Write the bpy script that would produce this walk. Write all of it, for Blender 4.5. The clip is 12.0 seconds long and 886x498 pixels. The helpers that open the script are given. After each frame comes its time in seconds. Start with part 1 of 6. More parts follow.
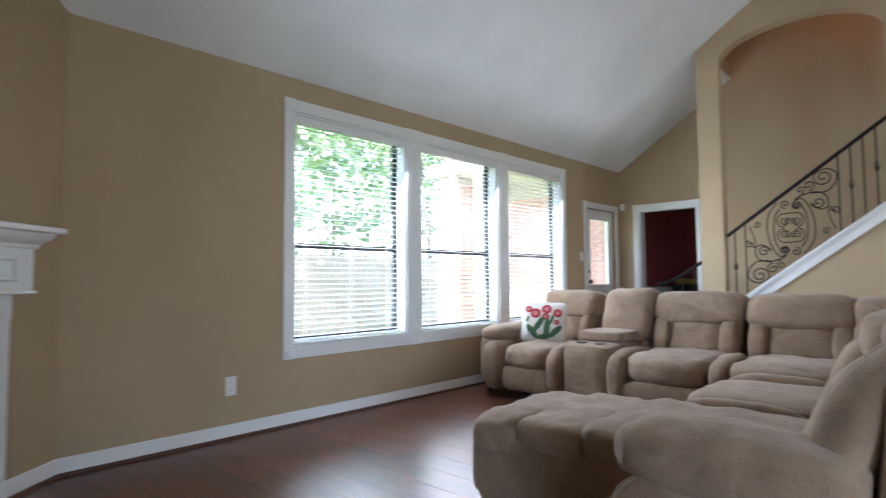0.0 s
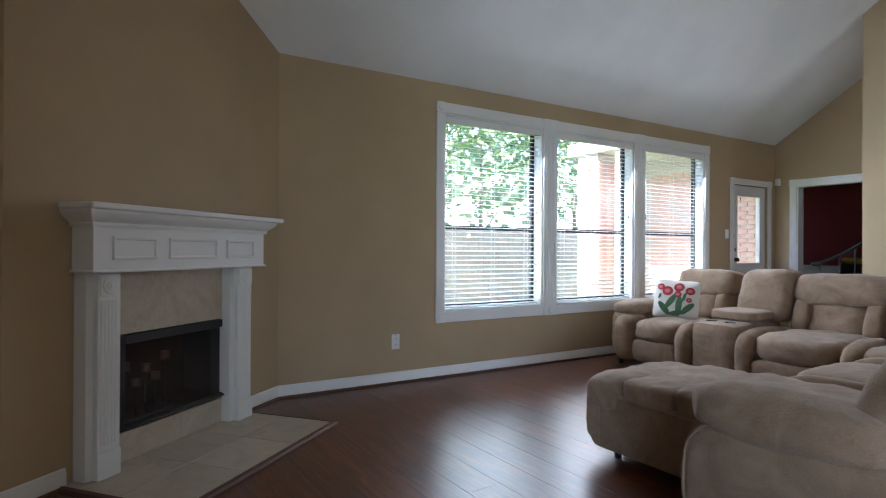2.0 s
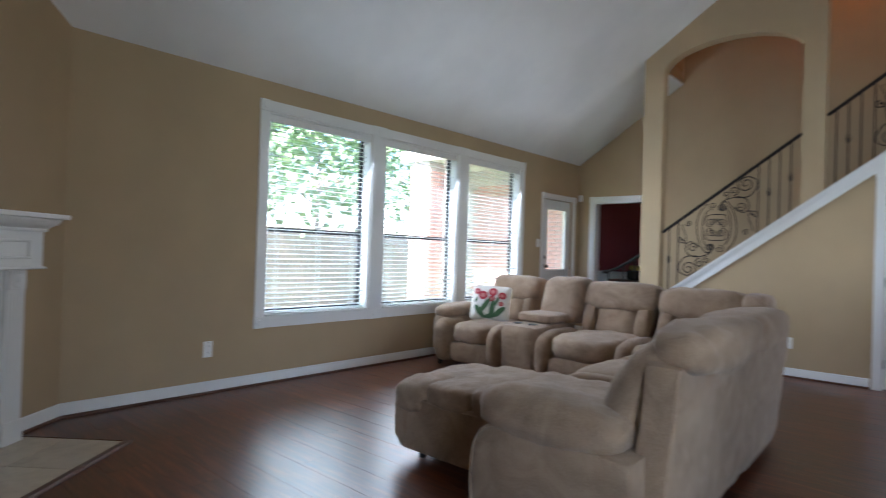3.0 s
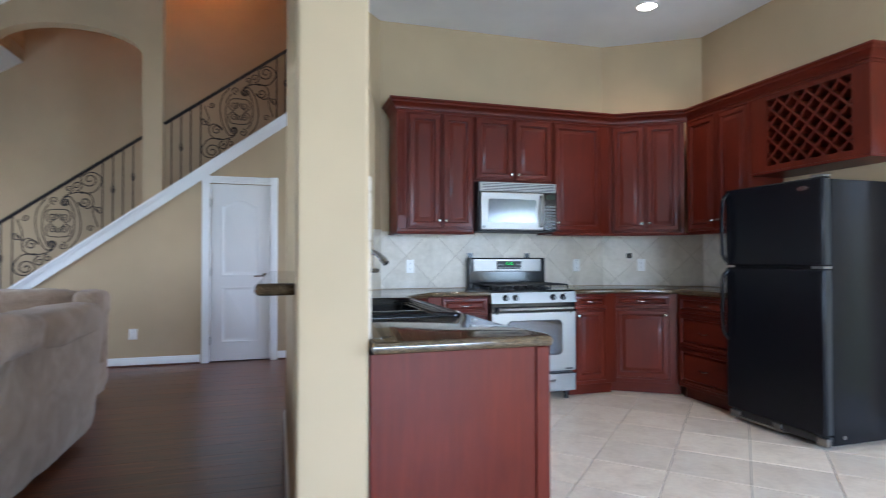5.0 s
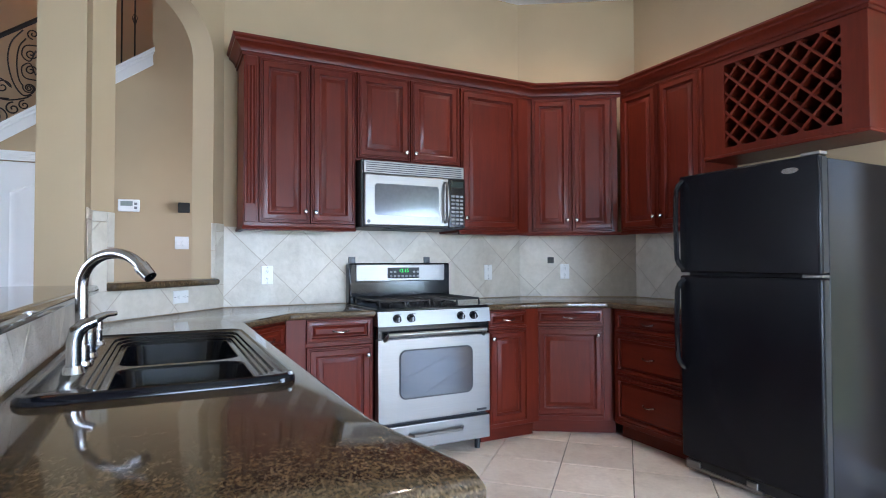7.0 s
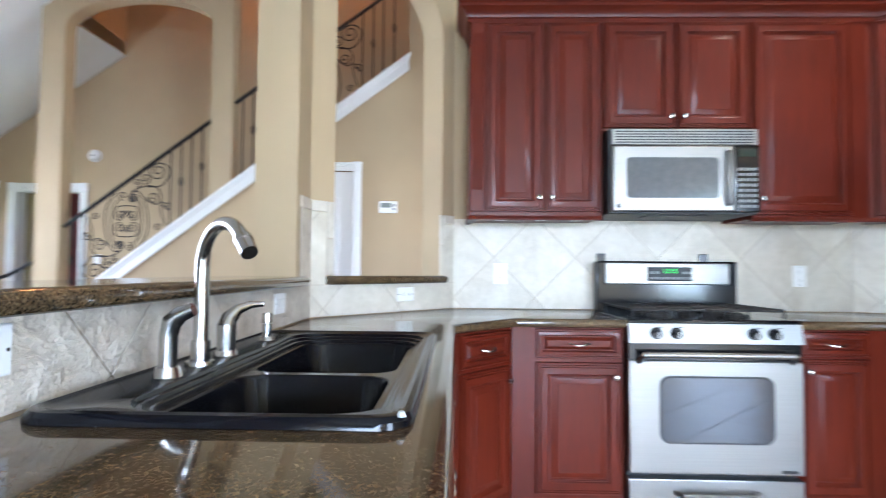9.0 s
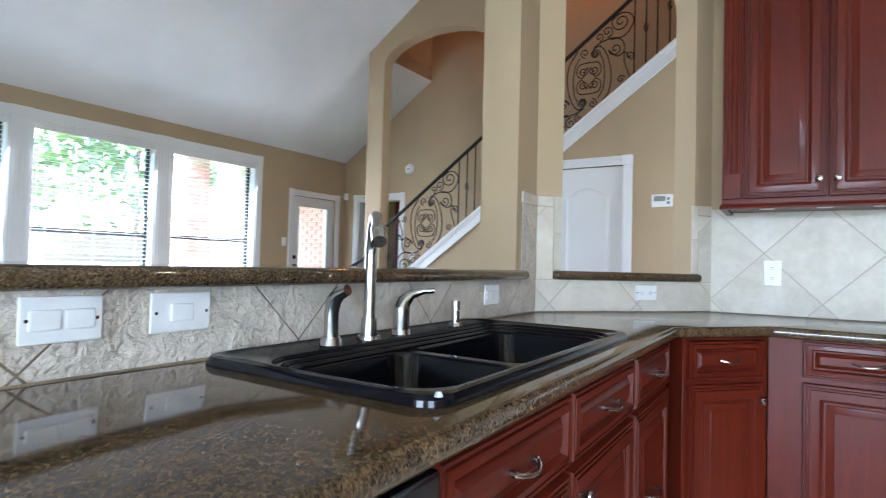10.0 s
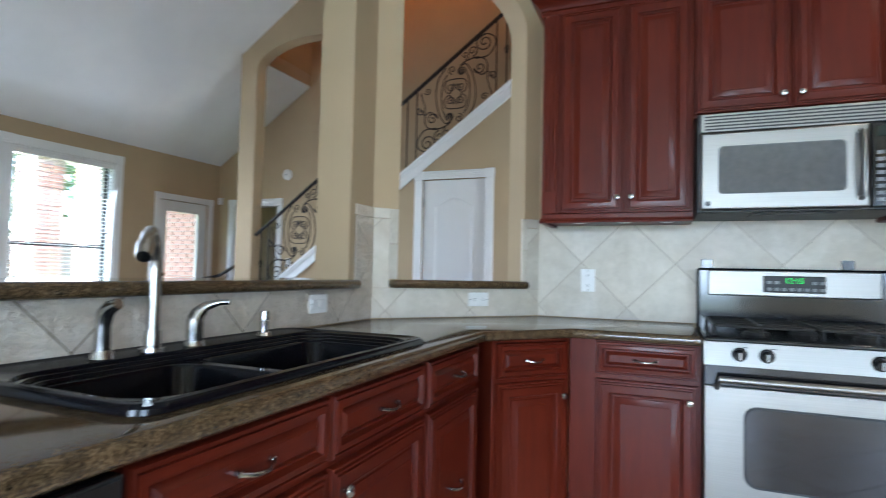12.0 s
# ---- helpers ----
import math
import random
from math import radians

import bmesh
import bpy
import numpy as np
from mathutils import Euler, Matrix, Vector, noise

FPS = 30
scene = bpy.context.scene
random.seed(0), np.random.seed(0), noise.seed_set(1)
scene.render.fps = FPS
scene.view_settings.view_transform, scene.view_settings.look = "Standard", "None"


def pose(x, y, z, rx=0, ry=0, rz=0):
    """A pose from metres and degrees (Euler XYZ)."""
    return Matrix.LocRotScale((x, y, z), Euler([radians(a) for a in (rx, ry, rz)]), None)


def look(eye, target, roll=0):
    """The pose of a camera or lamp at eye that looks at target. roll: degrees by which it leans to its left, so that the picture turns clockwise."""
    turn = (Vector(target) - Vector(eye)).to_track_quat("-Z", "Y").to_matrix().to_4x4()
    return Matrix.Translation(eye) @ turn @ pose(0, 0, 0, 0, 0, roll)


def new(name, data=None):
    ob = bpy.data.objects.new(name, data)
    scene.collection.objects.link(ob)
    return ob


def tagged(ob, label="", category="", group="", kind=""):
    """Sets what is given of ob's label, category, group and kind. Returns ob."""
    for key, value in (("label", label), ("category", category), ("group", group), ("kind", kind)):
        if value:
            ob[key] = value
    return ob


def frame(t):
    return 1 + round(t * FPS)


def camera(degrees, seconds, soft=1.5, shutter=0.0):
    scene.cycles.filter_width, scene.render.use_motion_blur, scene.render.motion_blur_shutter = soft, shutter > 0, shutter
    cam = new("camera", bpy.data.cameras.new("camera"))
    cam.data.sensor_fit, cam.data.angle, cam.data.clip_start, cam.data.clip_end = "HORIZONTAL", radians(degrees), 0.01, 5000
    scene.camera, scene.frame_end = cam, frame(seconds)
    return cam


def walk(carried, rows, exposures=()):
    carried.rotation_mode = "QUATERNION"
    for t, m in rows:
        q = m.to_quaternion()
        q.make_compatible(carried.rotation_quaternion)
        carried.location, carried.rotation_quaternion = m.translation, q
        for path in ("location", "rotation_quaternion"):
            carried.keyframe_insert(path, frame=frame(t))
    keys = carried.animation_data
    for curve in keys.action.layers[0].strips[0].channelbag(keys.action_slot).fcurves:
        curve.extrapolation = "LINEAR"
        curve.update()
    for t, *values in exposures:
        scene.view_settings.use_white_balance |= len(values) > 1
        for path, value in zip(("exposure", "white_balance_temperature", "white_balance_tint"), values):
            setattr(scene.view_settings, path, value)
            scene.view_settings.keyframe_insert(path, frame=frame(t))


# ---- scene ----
cam = camera(77.6, 12.0, soft=1.0, shutter=0.35)
PATH = [
    (0, (0.465, 0.435, 1.064), (-0.875, 1.916, 1.177), -0.5),
    (0.5, (0.555, 0.173, 1.066), (-1.02, 1.399, 1.189), -0.5),
    (1, (0.679, 0.053, 1.072), (-1.004, 1.126, 1.188), -0.3),
    (1.5, (0.868, 0.059, 1.086), (-0.841, 1.095, 1.146), -0.0),
    (2, (0.989, 0.098, 1.129), (-0.697, 1.175, 1.135), 0.3),
    (2.5, (1.051, 0.175, 1.186), (-0.52, 1.413, 1.173), 0.7),
    (2.7, (1.087, 0.18, 1.19), (-0.402, 1.515, 1.187), 1.3),
    (4.3, (1.325, 0.13, 1.183), (1.293, 2.13, 1.206), 0.2),
    (4.5, (1.404, 0.125, 1.181), (1.567, 2.118, 1.209), 0.1),
    (5, (1.618, 0.119, 1.177), (2.187, 2.036, 1.213), -0.1),
    (5.5, (1.796, 0.317, 1.170), (2.591, 2.152, 1.206), -0.1),
    (6, (1.926, 0.641, 1.172), (2.822, 2.428, 1.211), -0.2),
    (6.5, (2.061, 0.963, 1.184), (2.979, 2.74, 1.228), -0.2),
    (6.7, (2.108, 1.079, 1.190), (3.018, 2.860, 1.236), -0.2),
    (8.3, (2.268, 1.592, 1.188), (3.064, 3.425, 1.252), 0.4),
    (8.5, (2.328, 1.652, 1.172), (2.989, 3.538, 1.241), 0.2),
    (9, (2.485, 1.788, 1.128), (2.438, 3.787, 1.205), 0.5),
    (9.5, (2.653, 1.896, 1.123), (2.021, 3.793, 1.194), 1.1),
    (10, (2.831, 1.891, 1.114), (1.750, 3.573, 1.169), 1.5),
    (10.5, (2.970, 1.877, 1.107), (1.778, 3.482, 1.164), 1.65),
    (11, (3.060, 1.876, 1.112), (1.857, 3.472, 1.175), 1.65),
    (11.5, (3.106, 1.900, 1.115), (2.000, 3.566, 1.185), 1.55),
    (12, (3.130, 1.938, 1.138), (2.370, 3.786, 1.222), 1.3),
]
EXPOS = [(0.0, 3.35, 5700, 17), (0.7, 3.05, 5700, 17), (1.5, 2.9, 5700, 18), (2.7, 2.95, 5700, 17), (4.5, 3.15, 5400, 18), (5.0, 3.3, 5300, 18), (6.0, 3.55, 5300, 19), (6.7, 3.55, 5350, 20), (8.5, 4.35, 5550, 22), (9.0, 4.1, 5500, 19), (10.0, 3.62, 5550, 17), (12.0, 3.3, 5500, 14)]
walk(cam, [(t, look(eye, target, roll)) for t, eye, target, roll in PATH], EXPOS)


# ---- world, sun, large lights ----
world = bpy.data.worlds.new("sky")
scene.world = world
world.use_nodes = True
wn = world.node_tree
sky = wn.nodes.new("ShaderNodeTexSky")
sky.sky_type, sky.sun_disc = "NISHITA", False
sky.sun_elevation, sky.sun_rotation = radians(52), radians(177)
wn.nodes["Background"].inputs["Strength"].default_value = 0.15
wn.links.new(sky.outputs["Color"], wn.nodes["Background"].inputs["Color"])


def lamp(name, kind, power, matrix, colour=(1, 1, 1), size=None, size_y=None, spot=None):
    data = bpy.data.lights.new(name, kind)
    data.energy, data.color = power, colour
    if kind == "AREA":
        data.shape, data.size, data.size_y = "RECTANGLE", size, size_y or size
    elif kind == "SUN":
        data.angle = size
    else:
        data.shadow_soft_size = size
    if spot:
        data.spot_size, data.spot_blend = radians(spot), 0.6
    ob = new(name, data)
    ob.matrix_world = matrix
    return ob


lamp("sun", "SUN", 5.0, look((0.4, -7, 9), (0, 0, 0)), (1.0, 0.95, 0.88), radians(0.5))

# ---- materials ----


class Nodes:
    def __init__(self, name, rough=0.5, metal=0.0, spec=0.5, coat=0.0):
        self.mat = bpy.data.materials.new(name)
        self.mat.use_nodes = True
        self.t = self.mat.node_tree
        self.b = self.t.nodes["Principled BSDF"]
        self.b.inputs["Roughness"].default_value = rough
        self.b.inputs["Metallic"].default_value = metal
        self.b.inputs["Specular IOR Level"].default_value = spec
        self.b.inputs["Coat Weight"].default_value = coat
        self.coord = self.t.nodes.new("ShaderNodeTexCoord").outputs["Object"]

    def add(self, kind, **values):
        node = self.t.nodes.new(kind)
        for key, value in values.items():
            node.inputs[key.replace("_", " ")].default_value = value
        return node

    def link(self, a, b):
        self.t.links.new(a, b)

    def space(self, scale=(1, 1, 1), world_space=False, turn=(0, 0, 0)):
        m = self.add("ShaderNodeMapping", Scale=scale, Rotation=[radians(a) for a in turn])
        source = self.add("ShaderNodeNewGeometry").outputs["Position"] if world_space else self.coord
        self.link(source, m.inputs["Vector"])
        return m.outputs["Vector"]

    def noise(self, scale, detail=4.0, rough=0.55, space=None, distort=0.0):
        n = self.add("ShaderNodeTexNoise", Scale=scale, Detail=detail, Roughness=rough, Distortion=distort)
        self.link(space or self.coord, n.inputs["Vector"])
        return n.outputs["Fac"]

    def ramp(self, fac, stops):
        r = self.t.nodes.new("ShaderNodeValToRGB")
        e = r.color_ramp.elements
        while len(e) < len(stops):
            e.new(0.5)
        for el, (at, c) in zip(e, stops):
            el.position, el.color = at, (*c, 1)
        self.link(fac, r.inputs["Fac"])
        return r.outputs["Color"]

    def mix(self, fac, a, b, mode="MIX"):
        m = self.t.nodes.new("ShaderNodeMix")
        m.data_type, m.blend_type = "RGBA", mode
        for value, key in ((fac, 0), (a, 6), (b, 7)):
            if hasattr(value, "node"):
                self.link(value, m.inputs[key])
            else:
                m.inputs[key].default_value = value if key == 0 else (*value, 1)
        return m.outputs[2]

    def colour(self, out):
        if hasattr(out, "node"):
            self.link(out, self.b.inputs["Base Color"])
        else:
            self.b.inputs["Base Color"].default_value = (*out, 1)
        return self

    def rough(self, fac, low, high):
        r = self.add("ShaderNodeMapRange", To_Min=low, To_Max=high)
        self.link(fac, r.inputs["Value"])
        self.link(r.outputs["Result"], self.b.inputs["Roughness"])
        return self

    def bump(self, fac, strength=0.2, distance=0.01):
        n = self.add("ShaderNodeBump", Strength=strength, Distance=distance)
        self.link(fac, n.inputs["Height"])
        self.link(n.outputs["Normal"], self.b.inputs["Normal"])
        return self

    def random(self):
        return self.add("ShaderNodeObjectInfo").outputs["Random"]


def scaled(c, k):
    return tuple(min(1.0, v * k) for v in c)


def paint(name, c, rough=0.6, grain=220, bump=0.12, vary=0.06, world_space=True):
    n = Nodes(name, rough)
    sp = n.space(world_space=world_space)
    big = n.noise(1.3, 3, space=sp)
    n.colour(n.ramp(big, [(0.3, scaled(c, 1 - vary)), (0.7, scaled(c, 1 + vary))]))
    n.bump(n.noise(grain, 2, space=sp), bump, 0.002)
    return n.mat


def plain(name, c, rough=0.4, metal=0.0, spec=0.5, coat=0.0, vary=0.1, scale=30):
    n = Nodes(name, rough, metal, spec, coat)
    f = n.noise(scale, 4)
    n.colour(n.ramp(f, [(0.3, scaled(c, 1 - vary)), (0.7, scaled(c, 1 + vary))]))
    n.rough(f, rough * 0.85, min(1, rough * 1.2))
    return n.mat


def wood_floor():
    n = Nodes("wood_plank", 0.3, spec=0.6, coat=0.22)
    n.b.inputs["Coat Roughness"].default_value = 0.26
    r = n.random()
    shift = n.add("ShaderNodeVectorMath")
    shift.operation = "SCALE"
    comb = n.add("ShaderNodeCombineXYZ")
    for k in range(3):
        n.link(r, comb.inputs[k])
    n.link(comb.outputs["Vector"], shift.inputs[0])
    shift.inputs["Scale"].default_value = 37.0
    plus = n.add("ShaderNodeVectorMath")
    plus.operation = "ADD"
    n.link(n.space((2.2, 26, 26)), plus.inputs[0])
    n.link(shift.outputs["Vector"], plus.inputs[1])
    grain = n.noise(1.6, 8, 0.62, plus.outputs["Vector"], 0.6)
    base = n.ramp(grain, [(0.28, (0.038, 0.011, 0.0045)), (0.5, (0.105, 0.030, 0.011)), (0.72, (0.21, 0.066, 0.023))])
    tone = n.ramp(r, [(0.0, (0.78, 0.78, 0.78)), (1.0, (1.14, 1.08, 1.03))])
    n.colour(n.mix(1.0, base, tone, "MULTIPLY"))
    n.rough(grain, 0.29, 0.41).bump(grain, 0.05, 0.002)
    return n.mat


def cherry(name="cherry_wood", k=1.0, along=2):
    n = Nodes(name, 0.25, spec=0.15, coat=0.10)
    n.b.inputs["Coat Roughness"].default_value = 0.09
    s = [30, 30, 30]
    s[along] = 2.4
    grain = n.noise(1.4, 7, 0.6, n.space(s), 0.9)
    cloud = n.noise(2.2, 3)
    c = n.ramp(grain, [(0.25, scaled((0.066, 0.0082, 0.0038), k)), (0.55, scaled((0.095, 0.0118, 0.0048), k)), (0.8, scaled((0.125, 0.0175, 0.0068), k))])
    n.colour(n.mix(0.35, c, n.ramp(cloud, [(0.3, scaled((0.060, 0.0072, 0.0034), k)), (0.7, scaled((0.15, 0.021, 0.008), k))])))
    n.rough(grain, 0.3, 0.42).bump(grain, 0.04, 0.001)
    return n.mat


def granite():
    n = Nodes("granite", 0.07, spec=0.6)
    sp = n.space(world_space=True)
    v = n.add("ShaderNodeTexVoronoi", Scale=290.0)
    n.link(sp, v.inputs["Vector"])
    fine = n.noise(230, 5, 0.7, sp)
    mid = n.noise(40, 4, 0.6, sp)
    a = n.ramp(fine, [(0.34, (0.012, 0.009, 0.006)), (0.46, (0.065, 0.040, 0.020)), (0.58, (0.17, 0.115, 0.06)), (0.72, (0.30, 0.235, 0.15))])
    b = n.ramp(v.outputs["Color"], [(0.15, (0.01, 0.008, 0.006)), (0.5, (0.09, 0.058, 0.03)), (0.9, (0.26, 0.19, 0.11))])
    c = n.mix(0.45, a, b)
    n.colour(n.mix(1.0, c, n.ramp(mid, [(0.35, (0.58, 0.55, 0.52)), (0.65, (0.98, 0.92, 0.84))]), "MULTIPLY"))
    return n.mat


def stone(name, c1, c2, c3, rough=0.5, bump=0.4, scale=7.0, depth=0.012):
    n = Nodes(name, rough)
    r = n.random()
    comb = n.add("ShaderNodeCombineXYZ")
    for k in range(3):
        n.link(r, comb.inputs[k])
    sc = n.add("ShaderNodeVectorMath")
    sc.operation = "SCALE"
    sc.inputs["Scale"].default_value = 23.0
    n.link(comb.outputs["Vector"], sc.inputs[0])
    plus = n.add("ShaderNodeVectorMath")
    plus.operation = "ADD"
    n.link(n.space(world_space=True), plus.inputs[0])
    n.link(sc.outputs["Vector"], plus.inputs[1])
    f = n.noise(scale, 7, 0.6, plus.outputs["Vector"], 0.8)
    g = n.noise(scale * 6, 5, 0.6, plus.outputs["Vector"], 0.3)
    c = n.ramp(f, [(0.28, c1), (0.5, c2), (0.72, c3)])
    c = n.mix(0.22, c, n.ramp(g, [(0.3, scaled(c1, 0.8)), (0.7, scaled(c3, 1.1))]))
    c = n.mix(1.0, c, n.ramp(r, [(0, (0.92, 0.92, 0.92)), (1, (1.06, 1.06, 1.05))]), "MULTIPLY")
    n.colour(c).bump(n.mix(0.4, f, g), bump, depth)
    n.rough(g, rough * 0.8, rough * 1.2)
    return n.mat


def steel(name="brushed_steel", along=0, c=(0.25, 0.24, 0.224), rough=0.37):
    n = Nodes(name, rough, 1.0)
    s = [240, 240, 240]
    s[along] = 2
    g = n.noise(1.5, 4, 0.6, n.space(s))
    n.colour(n.ramp(g, [(0.3, scaled(c, 0.95)), (0.7, scaled(c, 1.05))])).rough(g, rough * 0.92, rough * 1.1)
    return n.mat


def suede():
    n = Nodes("suede", 0.9, spec=0.15)
    n.b.inputs["Sheen Weight"].default_value = 0.3
    n.b.inputs["Sheen Roughness"].default_value = 0.5
    n.b.inputs["Sheen Tint"].default_value = (0.9, 0.82, 0.75, 1)
    a, b = n.noise(5, 4, 0.6, distort=1.2), n.noise(160, 3)
    c = n.ramp(a, [(0.3, (0.215, 0.140, 0.085)), (0.6, (0.345, 0.238, 0.155)), (0.8, (0.43, 0.315, 0.22))])
    n.colour(n.mix(0.2, c, n.ramp(b, [(0.3, (0.2, 0.14, 0.1)), (0.7, (0.45, 0.34, 0.27))])))
    w = n.noise(9, 3, 0.5, distort=0.5)
    n.bump(n.mix(0.75, b, w), 0.6, 0.022)
    return n.mat


def glass(name="window_glass"):
    n = Nodes(name, 0.0)
    n.t.nodes.remove(n.b)
    out = n.t.nodes["Material Output"]
    tr, gl = n.add("ShaderNodeBsdfTransparent"), n.add("ShaderNodeBsdfGlossy", Roughness=0.0)
    m = n.add("ShaderNodeMixShader", Fac=0.05)
    n.link(tr.outputs["BSDF"], m.inputs[1])
    n.link(gl.outputs["BSDF"], m.inputs[2])
    n.link(m.outputs["Shader"], out.inputs["Surface"])
    return n.mat


def glow(name, c, strength):
    n = Nodes(name)
    n.colour(c)
    n.b.inputs["Emission Color"].default_value = (*c, 1)
    n.b.inputs["Emission Strength"].default_value = strength
    return n.mat


def slat_material():
    n = Nodes("white_blind_slat", 0.45)
    n.colour((0.85, 0.85, 0.82))
    tr, m = n.add("ShaderNodeBsdfTranslucent", Color=(0.85, 0.87, 0.85, 1)), n.add("ShaderNodeMixShader", Fac=0.4)
    n.link(n.b.outputs["BSDF"], m.inputs[1])
    n.link(tr.outputs["BSDF"], m.inputs[2])
    n.link(m.outputs["Shader"], n.t.nodes["Material Output"].inputs["Surface"])
    return n.mat


TAN = paint("tan_wall_paint", (0.44, 0.325, 0.19), 0.75, 260, 0.15)
CREAM = paint("ceiling_paint", (0.80, 0.79, 0.77), 0.8, 160, 0.25)
WHITE = paint("white_trim_paint", (0.78, 0.77, 0.74), 0.35, 60, 0.03, 0.03)
RED = paint("red_wall_paint", (0.20, 0.012, 0.016), 0.7)
PLANK = wood_floor()
CHERRY, CHERRY_H = cherry(), cherry("cherry_wood_horizontal", 1.0, 0)
GRANITE = granite()
FLOOR_TILE = stone("beige_floor_tile", (0.70, 0.545, 0.41), (0.84, 0.685, 0.54), (0.90, 0.77, 0.63), 0.35, 0.25, 6)
WALL_TILE = stone("beige_wall_tile", (0.50, 0.435, 0.34), (0.60, 0.54, 0.44), (0.68, 0.62, 0.53), 0.42, 0.5, 4)
SLATE_TILE = stone("cleft_cream_tile", (0.52, 0.43, 0.33), (0.66, 0.57, 0.46), (0.76, 0.68, 0.57), 0.5, 1.0, 8, 0.045)
HEARTH_TILE = stone("travertine", (0.40, 0.33, 0.25), (0.50, 0.42, 0.32), (0.58, 0.50, 0.40), 0.4, 0.15, 5)
GROUT = paint("grout", (0.22, 0.165, 0.11), 0.9, 400, 0.2)
PALE_GROUT = paint("pale_grout", (0.44, 0.375, 0.29), 0.9, 400, 0.2)
DARK_WOOD = plain("dark_wood_moulding", (0.09, 0.035, 0.018), 0.4)
STEEL = steel()
CHROME = plain("satin_nickel", (0.48, 0.468, 0.445), 0.22, 1.0, vary=0.05)
BLACK = plain("black_enamel", (0.006, 0.006, 0.007), 0.12, spec=0.5)
BLACK_MATT = plain("black_matt", (0.012, 0.012, 0.012), 0.5)
SINK_BLACK = plain("black_sink_enamel", (0.004, 0.004, 0.0055), 0.14, spec=0.22)
IRON = plain("wrought_iron", (0.018, 0.015, 0.013), 0.45, 0.6)
SUEDE = suede()
PLASTIC = plain("white_plastic", (0.80, 0.79, 0.76), 0.3, vary=0.03)
GLASS = glass()

# ---- mesh helpers ----


def box(bm, x0, x1, y0, y1, z0, z1, bevel=0.0, seg=1):
    made = bmesh.ops.create_cube(bm, size=1.0, matrix=Matrix.Translation(((x0 + x1) / 2, (y0 + y1) / 2, (z0 + z1) / 2)) @ Matrix.Diagonal((abs(x1 - x0), abs(y1 - y0), abs(z1 - z0), 1)))
    if bevel:
        edges = list({e for v in made["verts"] for e in v.link_edges})
        bmesh.ops.bevel(bm, geom=edges, offset=bevel, segments=seg, affect="EDGES", profile=0.5)
        # the six large faces stay flat, only the rounded edges are shaded smooth
        flat_face = bm.faces.layers.int.get("flat_face") or bm.faces.layers.int.new("flat_face")
        bm.normal_update()
        for f in bm.faces:
            if max(abs(c) for c in f.normal) > 0.9999 and len(f.verts) == 4 and f.calc_area() > bevel * bevel * 4:
                f[flat_face] = 1
    return bm


def cyl(bm, p, q, r0, r1=None, seg=16):
    p, q = Vector(p), Vector(q)
    m = Matrix.Translation((p + q) / 2) @ (q - p).to_track_quat("Z", "Y").to_matrix().to_4x4()
    bmesh.ops.create_cone(bm, cap_ends=True, segments=seg, radius1=r0, radius2=r0 if r1 is None else r1, depth=(q - p).length, matrix=m)
    return bm


def prism(bm, pts, z0, z1, bevel=0.0, seg=1):
    """An upright prism over the plan polygon pts."""
    low = [bm.verts.new((x, y, z0)) for x, y in pts]
    high = [bm.verts.new((x, y, z1)) for x, y in pts]
    n = len(pts)
    faces = [bm.faces.new(low[::-1]), bm.faces.new(high)]
    for k in range(n):
        faces.append(bm.faces.new((low[k], low[(k + 1) % n], high[(k + 1) % n], high[k])))
    bmesh.ops.recalc_face_normals(bm, faces=faces)
    if bevel:
        rim = [e for e in faces[1].edges] + [e for e in faces[0].edges]
        bmesh.ops.bevel(bm, geom=rim, offset=bevel, segments=seg, affect="EDGES", profile=0.5)
    return bm


def tube(bm, pts, r, seg=8, closed_ends=True):
    """A round bar along pts; r is one radius or one for each point."""
    pts = [Vector(p) for p in pts]
    radii = r if isinstance(r, (list, tuple)) else [r] * len(pts)
    rings, up = [], None
    for k, p in enumerate(pts):
        d = (pts[min(k + 1, len(pts) - 1)] - pts[max(k - 1, 0)]).normalized()
        if up is None:
            up = d.orthogonal().normalized()
        up = (up - d * up.dot(d)).normalized()
        side = d.cross(up)
        rings.append([bm.verts.new(p + radii[k] * (math.cos(a) * up + math.sin(a) * side)) for a in [2 * math.pi * j / seg for j in range(seg)]])
    for a, b in zip(rings, rings[1:]):
        for j in range(seg):
            bm.faces.new((a[j], a[(j + 1) % seg], b[(j + 1) % seg], b[j]))
    if closed_ends:
        bm.faces.new(rings[0][::-1])
        bm.faces.new(rings[-1])
    return bm


def sweep(bm, profile, path):
    """A moulding: profile points (out, up) carried along a plan path [(x, y, z)], out to the right of the way, mitred."""
    rows = []
    for k, p in enumerate(path):
        p = Vector(p)
        a = (p - Vector(path[k - 1])).normalized() if k else None
        b = (Vector(path[k + 1]) - p).normalized() if k < len(path) - 1 else None
        a, b = a or b, b or a
        na, nb = Vector((a.y, -a.x, 0)).normalized(), Vector((b.y, -b.x, 0)).normalized()
        n = (na + nb).normalized()
        n /= max(0.3, n.dot(na))
        rows.append([bm.verts.new(p + n * o + Vector((0, 0, u))) for o, u in profile])
    m = len(profile)
    for r, s in zip(rows, rows[1:]):
        for j in range(m):
            bm.faces.new((r[j], r[(j + 1) % m], s[(j + 1) % m], s[j]))
    bm.faces.new(rows[0])
    bm.faces.new(rows[-1][::-1])
    bmesh.ops.recalc_face_normals(bm, faces=bm.faces)
    return bm


